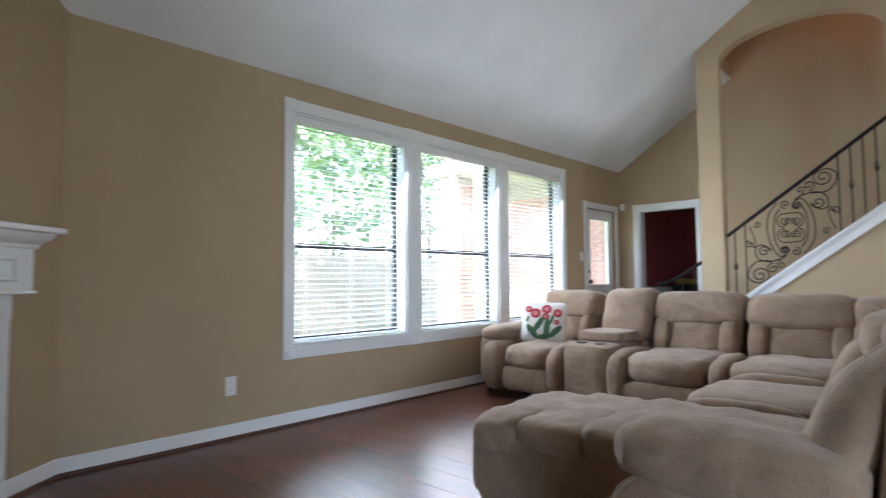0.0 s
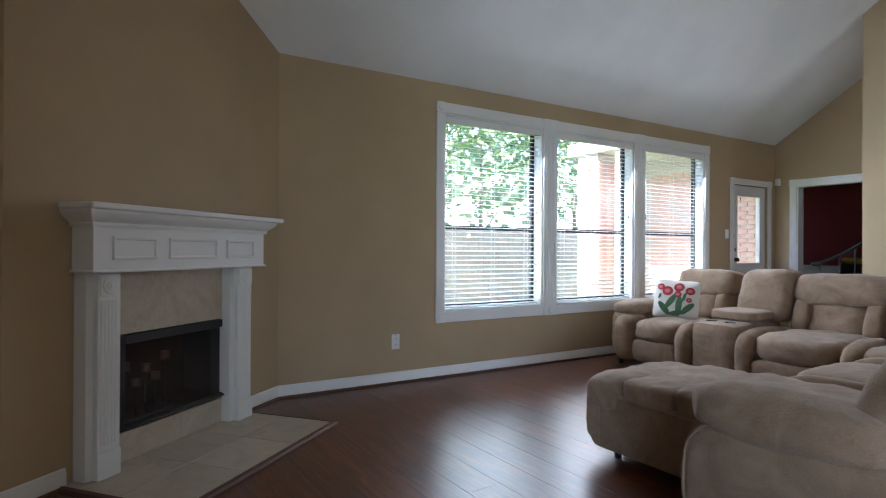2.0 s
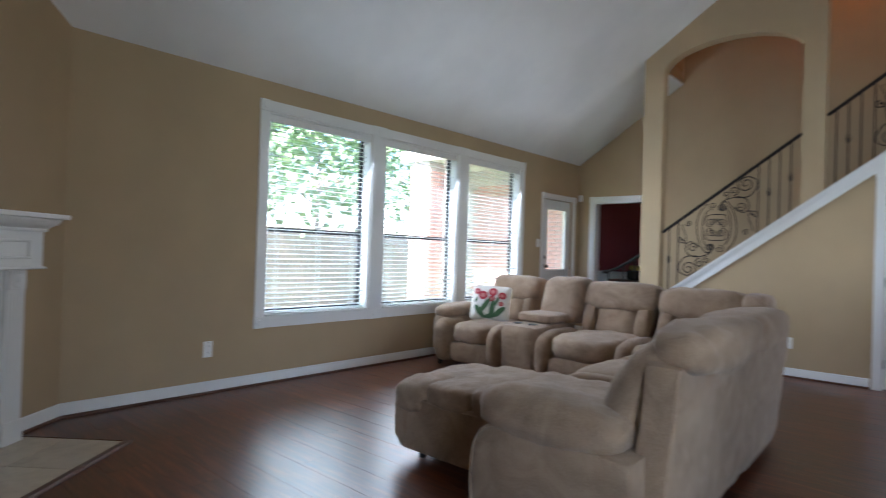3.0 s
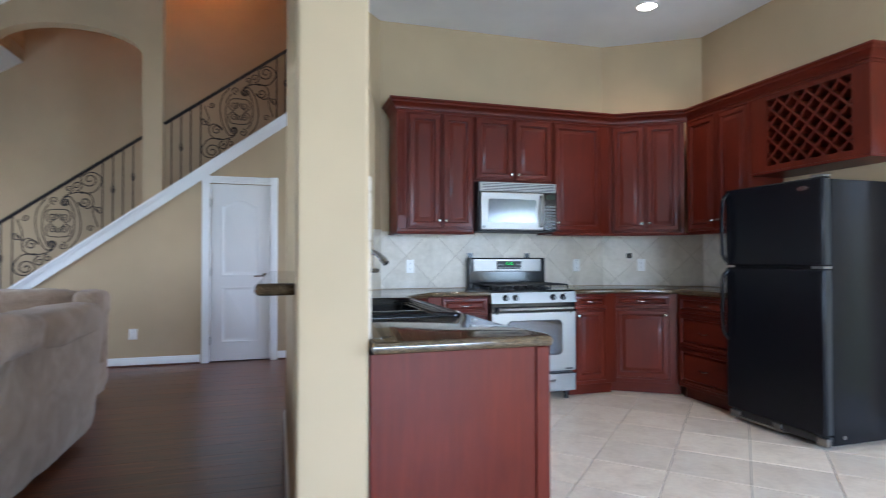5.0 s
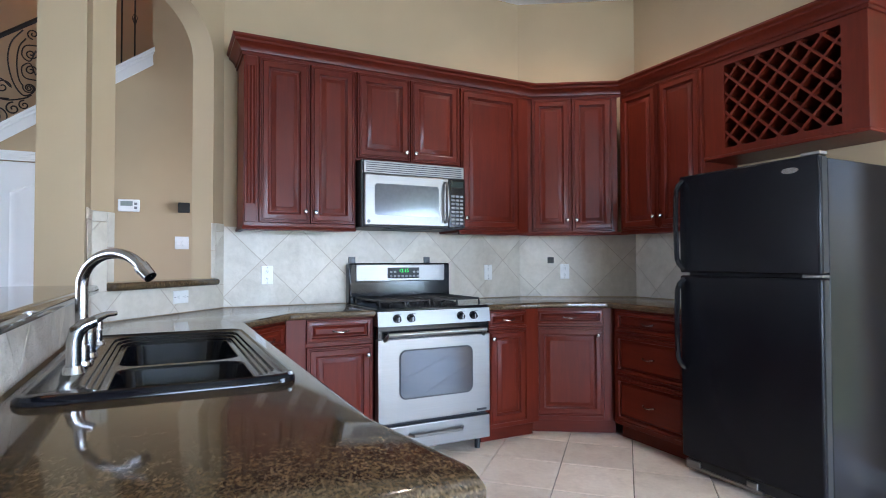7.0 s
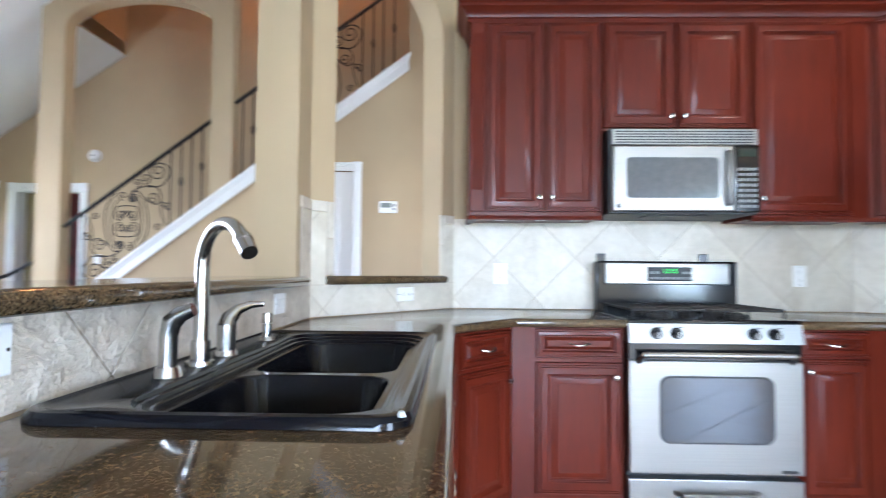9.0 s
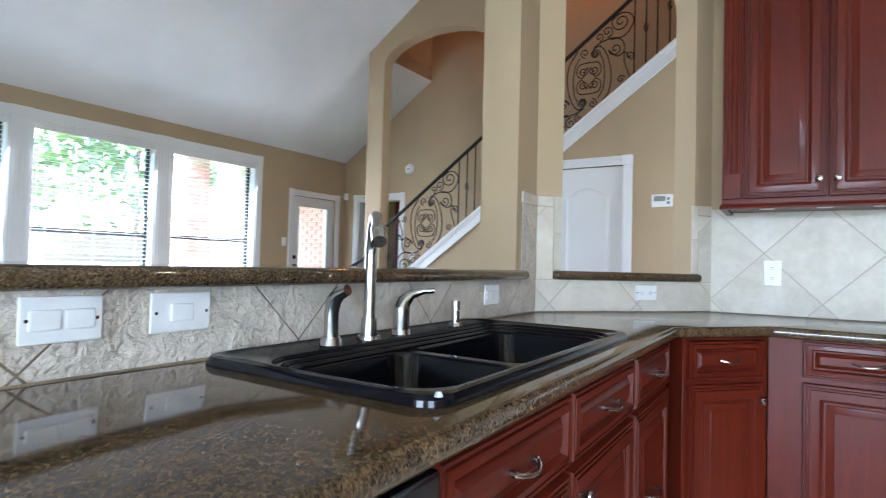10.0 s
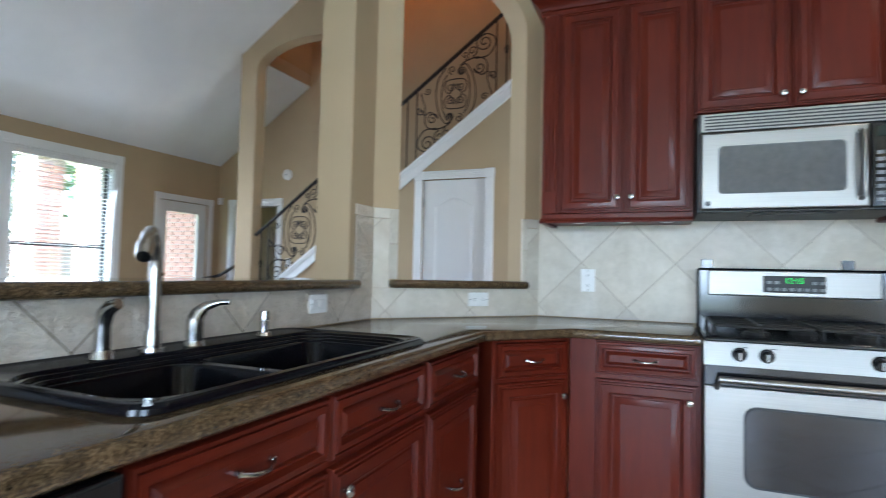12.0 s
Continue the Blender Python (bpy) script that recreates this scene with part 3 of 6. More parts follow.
step = 0.118
for s in (1, -1):
    for k in range(-8, 9):
        mid, d, n = (ox0 + ox1) / 2 + k * step, Vector((1, s)).normalized(), Vector((-s, 1)).normalized() * 0.007
        centre = Vector((mid, (oz0 + oz1) / 2))
        poly = [tuple(centre + d * e + n * f) for e, f in ((-1, -1), (1, -1), (1, 1), (-1, 1))]
        poly = clip_box(poly, ox0 + 0.001, ox1 - 0.001, oz0 + 0.001, oz1 - 0.001)
        if poly:
            part("lattice_bar", plate(B(), poly, -UD + 0.006 + (0.002 if s > 0 else 0), -0.05), CHERRY, c)

# crown moulding along all the wall cabinets
dgv = Vector((math.cos(radians(DANG)), math.sin(radians(DANG)), 0))
dgn = Vector((dgv.y, -dgv.x, 0))


def meet(p, d, q, e):
    det = d.x * -e.y + e.x * d.y
    s = ((q.x - p.x) * -e.y + e.x * (q.y - p.y)) / det
    return p + d * s


off = UD + 0.002
a1 = meet(Vector((2.5, YK - off, 0)), Vector((1, 0, 0)), Vector((4.70, YK, 0)) + dgn * off, dgv)
a2 = meet(Vector((XR - off, 3, 0)), Vector((0, 1, 0)), Vector((4.70, YK, 0)) + dgn * off, dgv)
path = [(2.548, YK - 0.01, U1 - 0.02), (2.548, YK - off, U1 - 0.02), (a1.x, a1.y, U1 - 0.02), (a2.x, a2.y, U1 - 0.02), (XR - off, 2.643, U1 - 0.02), (XR - 0.004, 2.643, U1 - 0.02)]
crown = [(0, 0), (0.008, 0), (0.008, 0.018), (0.016, 0.022), (0.018, 0.034), (0.030, 0.052), (0.046, 0.064), (0.052, 0.068), (0.052, 0.082), (0.060, 0.086), (0.066, 0.094), (0.066, 0.106), (0, 0.106)]
solid("crown_moulding", sweep(B(), crown, path), CHERRY_H, "dark cherry crown moulding along the upper cabinets", "moulding", kind="structure")
rail = [(-0.02, 0), (0.006, 0), (0.008, 0.008), (0.004, 0.014), (0.002, 0.022), (-0.02, 0.022)]
for pth in ([(2.548, YK - 0.012, U0 - 0.012), (2.548, YK - off, U0 - 0.012), (3.228, YK - off, U0 - 0.012)], [(3.976, YK - off, U0 - 0.012), (a1.x, a1.y, U0 - 0.012), (a2.x, a2.y, U0 - 0.012), (XR - off, 3.55, U0 - 0.012)]):
    solid("light_rail", sweep(B(), rail, pth), CHERRY_H, "dark cherry moulding under the upper cabinets", "moulding", kind="structure")
for x in (2.72, 2.93, 3.12):
    solid("puck_light", cyl(B(), (x, YK - 0.22, U0 - 0.006), (x, YK - 0.22, U0), 0.03, seg=16), PLASTIC, "small white puck light under a cabinet", "light", "puck lights")

# base cabinets: face at 0.60 from the wall
BZ, BD = 0.873, 0.60
g = "cherry base cabinets"


def base(m, x0, x1, cells, label, toe=0.1, low_top=0.0):
    cab = cabinet("base_cabinet", m, x0, x1, 0, BZ, BD, label, g, toe, low_top)
    for kind, a, b, z0, z1, grip in cells:
        front(cab, kind, a, b, z0, z1, -BD, grip)
    return cab


base(M_ST, 2.742, 3.248, [("drawer", 2.852, 3.236, 0.737, 0.868, "pull"), ("door", 2.852, 3.236, 0.13, 0.717, (3.205, 0.655))], "dark cherry base cabinet with one drawer and door beside the range")
base(M_ST, 4.02, 4.44, [("drawer", 4.032, 4.335, 0.757, 0.866, "pull"), ("door", 4.032, 4.335, 0.13, 0.745, (4.062, 0.69))], "dark cherry base cabinet with one drawer and door by the range")
base(M_DG, 0.05, 0.64, [("drawer", 0.085, 0.545, 0.757, 0.866, "pull"), ("door", 0.085, 0.545, 0.13, 0.745, (0.505, 0.69))], "dark cherry angled corner base cabinet")
base(M_RT, RY - 4.06, RY - 3.44, [("drawer", RY - 4.03, RY - 3.46, 0.725, 0.862, "pull"), ("drawer", RY - 4.03, RY - 3.46, 0.445, 0.705, "pull"), ("drawer", RY - 4.03, RY - 3.46, 0.13, 0.425, "pull")], "dark cherry three-drawer base cabinet beside the refrigerator")
base(M_BAR, 2.472, 3.985, [("drawer", 2.482, 2.960, 0.722, 0.862, "pull"), ("drawer", 2.974, 3.462, 0.722, 0.862, "pull"), ("drawer", 3.492, 3.955, 0.722, 0.862, "pull"),
                          ("door", 2.482, 2.960, 0.13, 0.705, (2.93, 0.65)), ("door", 2.974, 3.462, 0.13, 0.705, (3.01, 0.65)), ("door", 3.492, 3.955, 0.13, 0.705, "pull")], "dark cherry sink base cabinet under the granite bar counter", low_top=0.70)
base(M_PS, 0.30, 0.68, [("drawer", 0.315, 0.655, 0.722, 0.862, "pull"), ("door", 0.315, 0.655, 0.13, 0.705, (0.625, 0.64))], "dark cherry angled base cabinet beside the sink")
# corner cabinets are narrower in front: their sides are filled by the plain stiles
solid("cabinet_end", bx(1.8945, 2.515, 1.866, 1.888, 0.0, BZ, bevel=0.002), CHERRY, "plain dark cherry panel closing the end of the bar cabinets", "panel")
solid("cabinet_stile", bx(2.470, 2.522, 1.858, 1.89, 0.0, BZ, bevel=0.003), CHERRY, "dark cherry corner stile of the bar cabinets", "panel")

# dishwasher
d = thing("dishwasher", M_BAR, "black dishwasher under the granite counter with a white door edge", "dishwasher")
part("body", bx(1.91, 2.465, -BD + 0.01, -0.10, 0.02, 0.866), BLACK_MATT, d)
part("door", bx(1.90, 2.465, -BD - 0.098, -BD - 0.086, 0.11, 0.70, bevel=0.004, seg=2), BLACK, d, "glossy black door standing ajar")
part("door_liner", bx(1.896, 2.462, -BD - 0.086, -BD - 0.045, 0.11, 0.70, bevel=0.004, seg=2), PLASTIC, d, "white inner liner of the door")
part("hinge", bx(1.93, 1.96, -BD - 0.05, -BD + 0.01, 0.11, 0.15), BLACK_MATT, d)
part("hinge", bx(2.40, 2.43, -BD - 0.05, -BD + 0.01, 0.11, 0.15), BLACK_MATT, d)
part("control_panel", bx(1.90, 2.465, -BD - 0.03, -BD + 0.01, 0.725, 0.866, bevel=0.008, seg=2), BLACK, d, "black control panel")
part("badge", bx(2.22, 2.30, -BD - 0.032, -BD - 0.029, 0.775, 0.80), plain("green_sticker", (0.03, 0.16, 0.05), 0.5), d, "small green sticker")

# granite counters
CZ0, CZ1, CD = 0.875, 0.915, 0.645


def counter(pts, label):
    return solid("countertop", prism(B(), pts, CZ0, CZ1, 0.016, 4), GRANITE, label, "countertop", "granite counters")


pn = Vector((math.sin(radians(BANG)), -math.cos(radians(BANG)), 0))
pd = Vector((math.cos(radians(BANG)), math.sin(radians(BANG)), 0))
P0 = Vector((D0.x, D0.y, 0))
k1 = meet(Vector((XB1 + CD, 0, 0)), Vector((0, 1, 0)), P0 + pn * CD, pd)
k2 = meet(Vector((0, YK - CD, 0)), Vector((1, 0, 0)), P0 + pn * CD, pd)
T = TILE + 0.001
# sink cut-out
SX0, SX1, SY0, SY1 = 1.885, 2.425, 2.52, 3.54


def holed_counter():
    bm = B()
    outer = [(1.896, 1.832), (XB1 + CD + 0.035, 1.832), (XB1 + CD + 0.045, 1.88), (k1.x, 2.16), (k1.x, k1.y), (k2.x, k2.y), (3.248, YK - CD), (3.248, YK - T), (D1.x, YK - T), (XB1 + T, D0.y - 0.002), (XB1 + T, 1.983), (1.896, 1.983)]
    h = [(SX0 + 0.03, SY0 + 0.03), (SX1 - 0.03, SY0 + 0.03), (SX1 - 0.03, SY1 - 0.03), (SX0 + 0.03, SY1 - 0.03)]
    o = outer
    polys = [
        [o[0], o[1], o[2], o[3], (k1.x, h[1][1]), h[1], h[0], (XB1 + T, h[0][1]), o[10], o[11]],
        [(XB1 + T, h[0][1]), h[0], h[3], (XB1 + T, h[3][1])],
        [h[1], (k1.x, h[1][1]), (k1.x, h[2][1]), h[2]],
        [(XB1 + T, h[3][1]), h[3], h[2], (k1.x, h[2][1]), o[4], o[5], o[6], o[7], o[8], o[9]],
    ]
    e, n = 0.016, 5
    rim = [o[0], o[1], o[2], o[3], (k1.x, h[1][1]), (k1.x, h[2][1]), o[4], o[5], o[6], o[7], o[8], o[9], (XB1 + T, h[3][1]), (XB1 + T, h[0][1]), o[10], o[11]]

    def inward(poly):
        out = []
        for k in range(len(poly)):
            p, a, b = Vector(poly[k]), Vector(poly[k - 1]), Vector(poly[(k + 1) % len(poly)])
            u, v = (p - a).normalized(), (b - p).normalized()
            nn = (Vector((-u.y, u.x)) + Vector((-v.y, v.x)))
            nn = nn / max(0.3, nn.length_squared / 2)
            out.append(tuple(p + nn * e))
        return out

    inner = dict(zip(rim, inward(rim)))
    for z in (CZ1, CZ0):
        for poly in polys:
            vs = [bm.verts.new((*inner.get(p, p), z)) for p in poly]
            bm.faces.new(vs if z == CZ1 else vs[::-1])
    hz = (CZ1 - CZ0) / 2
    rows = []
    for k in range(n + 4):
        a = math.pi / 2 - math.pi * k / (n + 3)
        rows.append([bm.verts.new((*(Vector(inner[p]) + (Vector(p) - Vector(inner[p])) * math.cos(a)), CZ0 + hz + hz * math.sin(a))) for p in rim])
    for r, s in zip(rows, rows[1:]):
        for k in range(len(rim)):
            bm.faces.new((r[k], r[(k + 1) % len(rim)], s[(k + 1) % len(rim)], s[k]))
    up = [bm.verts.new((*p, CZ1)) for p in h]
    dn = [bm.verts.new((*p, CZ0)) for p in h]
    for k in range(4):
        bm.faces.new((up[k], up[(k + 1) % 4], dn[(k + 1) % 4], dn[k]))
    bmesh.ops.remove_doubles(bm, verts=bm.verts, dist=1e-5)
    bmesh.ops.recalc_face_normals(bm, faces=bm.faces)
    return bm


solid("countertop", holed_counter(), GRANITE, "speckled brown granite bar counter with rounded edge and sink cut-out", "countertop", "granite counters")
b1 = meet(Vector((0, YK - CD, 0)), Vector((1, 0, 0)), Vector((4.70, YK, 0)) + dgn * CD, dgv)
b2 = meet(Vector((XR - CD, 0, 0)), Vector((0, 1, 0)), Vector((4.70, YK, 0)) + dgn * CD, dgv)
counter([(4.018, YK - CD), (b1.x, b1.y), (b2.x, b2.y), (XR - CD, 3.425), (XR - T, 3.425), (XR - T, RY - 0.004), (4.70 - 0.002, YK - T), (4.018, YK - T)], "speckled brown granite counter round the kitchen corner")


def ledge(m, x0, x1, y0, y1, label):
    solid("bar_ledge", bx(x0, x1, y0, y1, 1.058, 1.098, bevel=0.0185, seg=4), GRANITE, label, "ledge", "granite ledges", m=m)


ledge(M_BAR, 1.984, 4.04, -0.052, 0.30, "raised speckled granite bar ledge in the pass-through")
ledge(M_PS, 0.085, DL - 0.085, -0.05, 0.19, "small speckled granite ledge in the angled pass-through")

# sink
s = thing("sink", pose(0, 0, CZ1), "black enamel double-bowl drop-in sink in the granite counter", "sink")


def rounded(x0, x1, y0, y1, r, n=5):
    pts = []
    for cx, cy, a0 in ((x1 - r, y1 - r, 0), (x0 + r, y1 - r, 90), (x0 + r, y0 + r, 180), (x1 - r, y0 + r, 270)):
        pts += [(cx + r * math.cos(radians(a0 + 90 * k / n)), cy + r * math.sin(radians(a0 + 90 * k / n))) for k in range(n + 1)]
    return pts


def loft(bm, loops, cap=True):
    rows = [[bm.verts.new(p) for p in l] for l in loops]
    for r, q in zip(rows, rows[1:]):
        for k in range(len(r)):
            bm.faces.new((r[k], r[(k + 1) % len(r)], q[(k + 1) % len(r)], q[k]))
    if cap:
        bm.faces.new(rows[-1])
    return rows


def ring3(x0, x1, y0, y1, r, z):
    return [(x, y, z) for x, y in rounded(x0, x1, y0, y1, r)]


basin = (SX0 + 0.108, SX1 - 0.032, SY0 + 0.034, SY1 - 0.034)
bm = B()
rows = loft(bm, [ring3(SX0 - 0.004 + i, SX1 + 0.004 - i, SY0 - 0.004 + i, SY1 + 0.004 - i, 0.05, z) for i, z in ((0, 0.001), (0.001, 0.010), (0.006, 0.017), (0.014, 0.019), (0.020, 0.016), (0.026, 0.013))], cap=False)
# three steps run down round the two bowls
terrace = [(0, 0.013), (0.0015, 0.012), (0.003, 0.006), (0.011, 0.005), (0.0125, 0.004), (0.014, -0.002), (0.022, -0.003), (0.0235, -0.004), (0.025, -0.010), (0.033, -0.011)]
steps = loft(bm, [ring3(basin[0] + i, basin[1] - i, basin[2] + i, basin[3] - i, 0.085, z) for i, z in terrace], cap=False)


def between(loops):
    edges = [bm.edges.get((l[k], l[(k + 1) % len(l)])) or bm.edges.new((l[k], l[(k + 1) % len(l)])) for l in loops for k in range(len(l))]
    bmesh.ops.triangle_fill(bm, use_beauty=True, edges=edges)


between([rows[-1], steps[0]])
split = SY0 + 0.45
bowls = [(basin[0] + 0.038, basin[1] - 0.038, basin[2] + 0.038, split - 0.013), (basin[0] + 0.038, basin[1] - 0.038, split + 0.013, basin[3] - 0.038)]
between([steps[-1]] + [[bm.verts.new(p) for p in ring3(*b, 0.06, -0.011)] for b in bowls])
bmesh.ops.recalc_face_normals(bm, faces=bm.faces)
if sum(f.normal.z * f.calc_area() for f in bm.faces) < 0:
    bmesh.ops.reverse_faces(bm, faces=bm.faces)
part("rim", bm, SINK_BLACK, s)
for (x0, x1, y0, y1), low in zip(bowls, (0.15, 0.19)):
    bm = B()
    prof = [(0, -0.011), (0.003, -0.013), (0.005, -0.02), (0.014, 0.04 - low), (0.022, 0.018 - low), (0.038, 0.004 - low), (0.06, -low)]
    loft(bm, [ring3(x0 + i, x1 - i, y0 + i, y1 - i, 0.06, z) for i, z in prof])
    bmesh.ops.recalc_face_normals(bm, faces=bm.faces)
    bmesh.ops.reverse_faces(bm, faces=bm.faces)
    bowl = part("bowl", bm, SINK_BLACK, s)
    part("drain", cyl(B(), ((x0 + x1) / 2, (y0 + y1) / 2, -low - 0.001), ((x0 + x1) / 2, (y0 + y1) / 2, 0.004 - low), 0.045), CHROME, bowl, "steel drain")
# a highlight on the rim's corner, modelled as a small pale bead
part("plug", cyl(B(), (SX1 - 0.012, SY0 + 0.02, 0.015), (SX1 - 0.012, SY0 + 0.02, 0.022), 0.007, 0.004), plain("glint_bead", (0.5, 0.5, 0.5), 0.1), s, "small pale bead standing in for a glint on the sink corner")

# faucet, sprayer, handle, soap dispenser stand on the sink's back deck
FX, FZ = 1.955, CZ1 + 0.013
f = thing("faucet", pose(FX, 2.93, FZ, 0, 0, -46), "brushed nickel gooseneck kitchen faucet", "faucet")
part("base_ring", cyl(cyl(B(), (0, 0, 0), (0, 0, 0.008), 0.03, 0.029), (0, 0, 0.008), (0, 0, 0.05), 0.0205, 0.019), CHROME, f)
pts = [(0, 0, 0.05), (0, 0, 0.205)] + [(0.112 - 0.112 * math.cos(a), 0, 0.205 + 0.083 * math.sin(a)) for a in [math.pi * k / 14 * 0.80 for k in range(15)]]
last = Vector(pts[-1])
part("spout", tube(B(), pts, [0.015] * 4 + [0.0135] * (len(pts) - 4), 14), CHROME, f)
way = (Vector(pts[-1]) - Vector(pts[-2])).normalized()
part("nozzle", cyl(cyl(B(), last, last + way * 0.012, 0.018), last + way * 0.012, last + way * 0.04, 0.0175, 0.0155), CHROME, f)
f = thing("side_sprayer", pose(FX, 2.80, FZ), "brushed nickel side sprayer beside the faucet", "sprayer")
part("holder", cyl(B(), (0, 0, 0), (0, 0, 0.018), 0.026, 0.021), CHROME, f)
part("body", tube(B(), [(0, 0, 0.018), (0, 0, 0.075), (0.006, -0.0, 0.1), (0.022, 0, 0.115), (0.046, 0, 0.124)], [0.0165, 0.0165, 0.018, 0.016, 0.0125], 12), CHROME, f)
f = thing("faucet_lever", pose(FX, 3.06, FZ), "brushed nickel single lever faucet handle", "faucet handle")
part("base_ring", cyl(B(), (0, 0, 0), (0, 0, 0.012), 0.027, 0.024), CHROME, f)
part("body", cyl(B(), (0, 0, 0.012), (0, 0, 0.07), 0.021, 0.022), CHROME, f)
part("lever", tube(B(), [(0, 0, 0.066), (0.004, 0.006, 0.085), (0.018, 0.02, 0.104), (0.042, 0.04, 0.114), (0.066, 0.055, 0.115)], [0.022, 0.019, 0.013, 0.009, 0.007], 12), CHROME, f)
f = thing("soap_dispenser", pose(FX, 3.335, FZ), "short brushed nickel soap dispenser", "soap dispenser")
part("base_ring", cyl(B(), (0, 0, 0), (0, 0, 0.01), 0.023, 0.018), CHROME, f)
part("stem", cyl(B(), (0, 0, 0.01), (0, 0, 0.045), 0.0125), CHROME, f)
part("head", cyl(B(), (0, 0, 0.048), (0, 0, 0.075), 0.0145, 0.0135), CHROME, f)

# range
RX0, RX1, RF = 3.253, 4.012, 0.66
r = thing("range", M_ST, "stainless steel gas range with black cooktop and backguard", "range")
part("body", bx(RX0 + 0.004, RX1 - 0.004, -RF + 0.05, -0.02, 0.06, 0.895), BLACK_MATT, r)
part("drawer", bx(RX0, RX1, -RF, -RF + 0.05, 0.075, 0.222, bevel=0.006, seg=2), STEEL, r, "stainless warming drawer")
part("drawer_handle", tube(B(), [(RX0 + 0.20, -RF, 0.165), (RX0 + 0.22, -RF - 0.03, 0.163), (RX1 - 0.22, -RF - 0.03, 0.163), (RX1 - 0.20, -RF, 0.165)], 0.011, 10), STEEL, r)
door = part("oven_door", bx(RX0, RX1, -RF - 0.005, -RF + 0.05, 0.245, 0.738, bevel=0.006, seg=2), STEEL, r)
OVEN = plain("dark_oven_glass", (0.02, 0.018, 0.022), 0.04, spec=0.8)


def oval_plate(x0, x1, z0, z1, r, y0, y1):
    return plate(B(), [(x, z) for x, z in rounded(x0, x1, z0, z1, r)], y0, y1)


part("window_frame", oval_plate(RX0 + 0.132, RX1 - 0.127, 0.377, 0.672, 0.045, -RF - 0.007, -RF), BLACK_MATT, door)
part("window", oval_plate(RX0 + 0.14, RX1 - 0.135, 0.385, 0.664, 0.04, -RF - 0.009, -RF), OVEN, door, "dark reflective oven window")
part("handle", tube(B(), [(RX0 + 0.045, -RF, 0.732), (RX0 + 0.05, -RF - 0.045, 0.768), (RX1 - 0.05, -RF - 0.045, 0.768), (RX1 - 0.045, -RF, 0.732)], 0.013, 12), STEEL, door, "stainless bar handle")
part("badge", bx(RX1 - 0.10, RX1 - 0.03, -RF - 0.007, -RF - 0.004, 0.255, 0.268), BLACK_MATT, door, "small dark badge")
part("vent_strip", bx(RX0 + 0.004, RX1 - 0.004, -RF + 0.004, -RF + 0.05, 0.740, 0.812), BLACK, r, "black strip over the oven door")
bm = B()
v = [(-RF - 0.012, 0.815), (-RF + 0.004, 0.9), (-RF + 0.07, 0.905), (-RF + 0.07, 0.815)]
lo = [bm.verts.new((RX0, y, z)) for y, z in v]
hi = [bm.verts.new((RX1, y, z)) for y, z in v]
bm.faces.new(lo), bm.faces.new(hi[::-1])
for k in range(4):
    bm.faces.new((lo[k], hi[k], hi[(k + 1) % 4], lo[(k + 1) % 4]))
bmesh.ops.recalc_face_normals(bm, faces=bm.faces)
part("control_panel", bm, STEEL, r, "stainless control panel")
for x in (3.372, 3.461, 3.798, 3.888):
    k = part("burner_knob", cyl(cyl(B(), (x, -RF - 0.003, 0.858), (x, -RF - 0.012, 0.857), 0.027, 0.024, 20), (x, -RF - 0.012, 0.857), (x, -RF - 0.036, 0.853), 0.019, 0.016, 20), BLACK, r, "round black burner knob")
    part("pointer", bx(x - 0.003, x + 0.003, -RF - 0.040, -RF - 0.03, 0.842, 0.868), STEEL, k)
for x in (3.36, 3.45, 3.79, 3.88):
    part("marking", bx(x + 0.022, x + 0.04, -RF - 0.0075, -RF - 0.001, 0.8835, 0.8865), BLACK_MATT, r)
part("cooktop", bx(RX0, RX1, -RF + 0.01, -0.10, 0.895, 0.918, bevel=0.01, seg=3), BLACK, r, "glossy black cooktop")
for cx, cy in ((3.45, -0.47), (3.45, -0.24), (3.82, -0.47), (3.82, -0.24), (3.635, -0.355)):
    part("burner", cyl(cyl(B(), (cx, cy, 0.918), (cx, cy, 0.93), 0.05, 0.045), (cx, cy, 0.93), (cx, cy, 0.938), 0.032, 0.028), BLACK_MATT, r)
for x0, x1 in ((RX0 + 0.04, 3.62), (3.65, RX1 - 0.04)):
    bm = B()
    for x in (x0, (x0 + x1) / 2, x1):
        tube(bm, [(x, -0.60, 0.92), (x, -0.59, 0.956), (x, -0.13, 0.956), (x, -0.12, 0.92)], 0.007, 6)
    for y in (-0.59, -0.47, -0.355, -0.24, -0.13):
        tube(bm, [(x0, y, 0.956), (x1, y, 0.956)], 0.006, 6)
    part("grate", bm, BLACK_MATT, r, "black cast iron grate")
part("backguard", bx(RX0, RX1, -0.105, -0.02, 0.90, 1.187, bevel=0.012, seg=3), BLACK, r, "black backguard")
part("backguard_face", bx(RX0 + 0.045, RX1 - 0.045, -0.112, -0.10, 1.06, 1.178, bevel=0.006, seg=2), STEEL, r, "stainless control face")
part("clock_panel", bx(3.525, 3.765, -0.116, -0.108, 1.08, 1.155, bevel=0.004), BLACK_MATT, r, "black clock panel")
GREEN = glow("green_clock_digits", (0.02, 0.75, 0.07), 0.11)


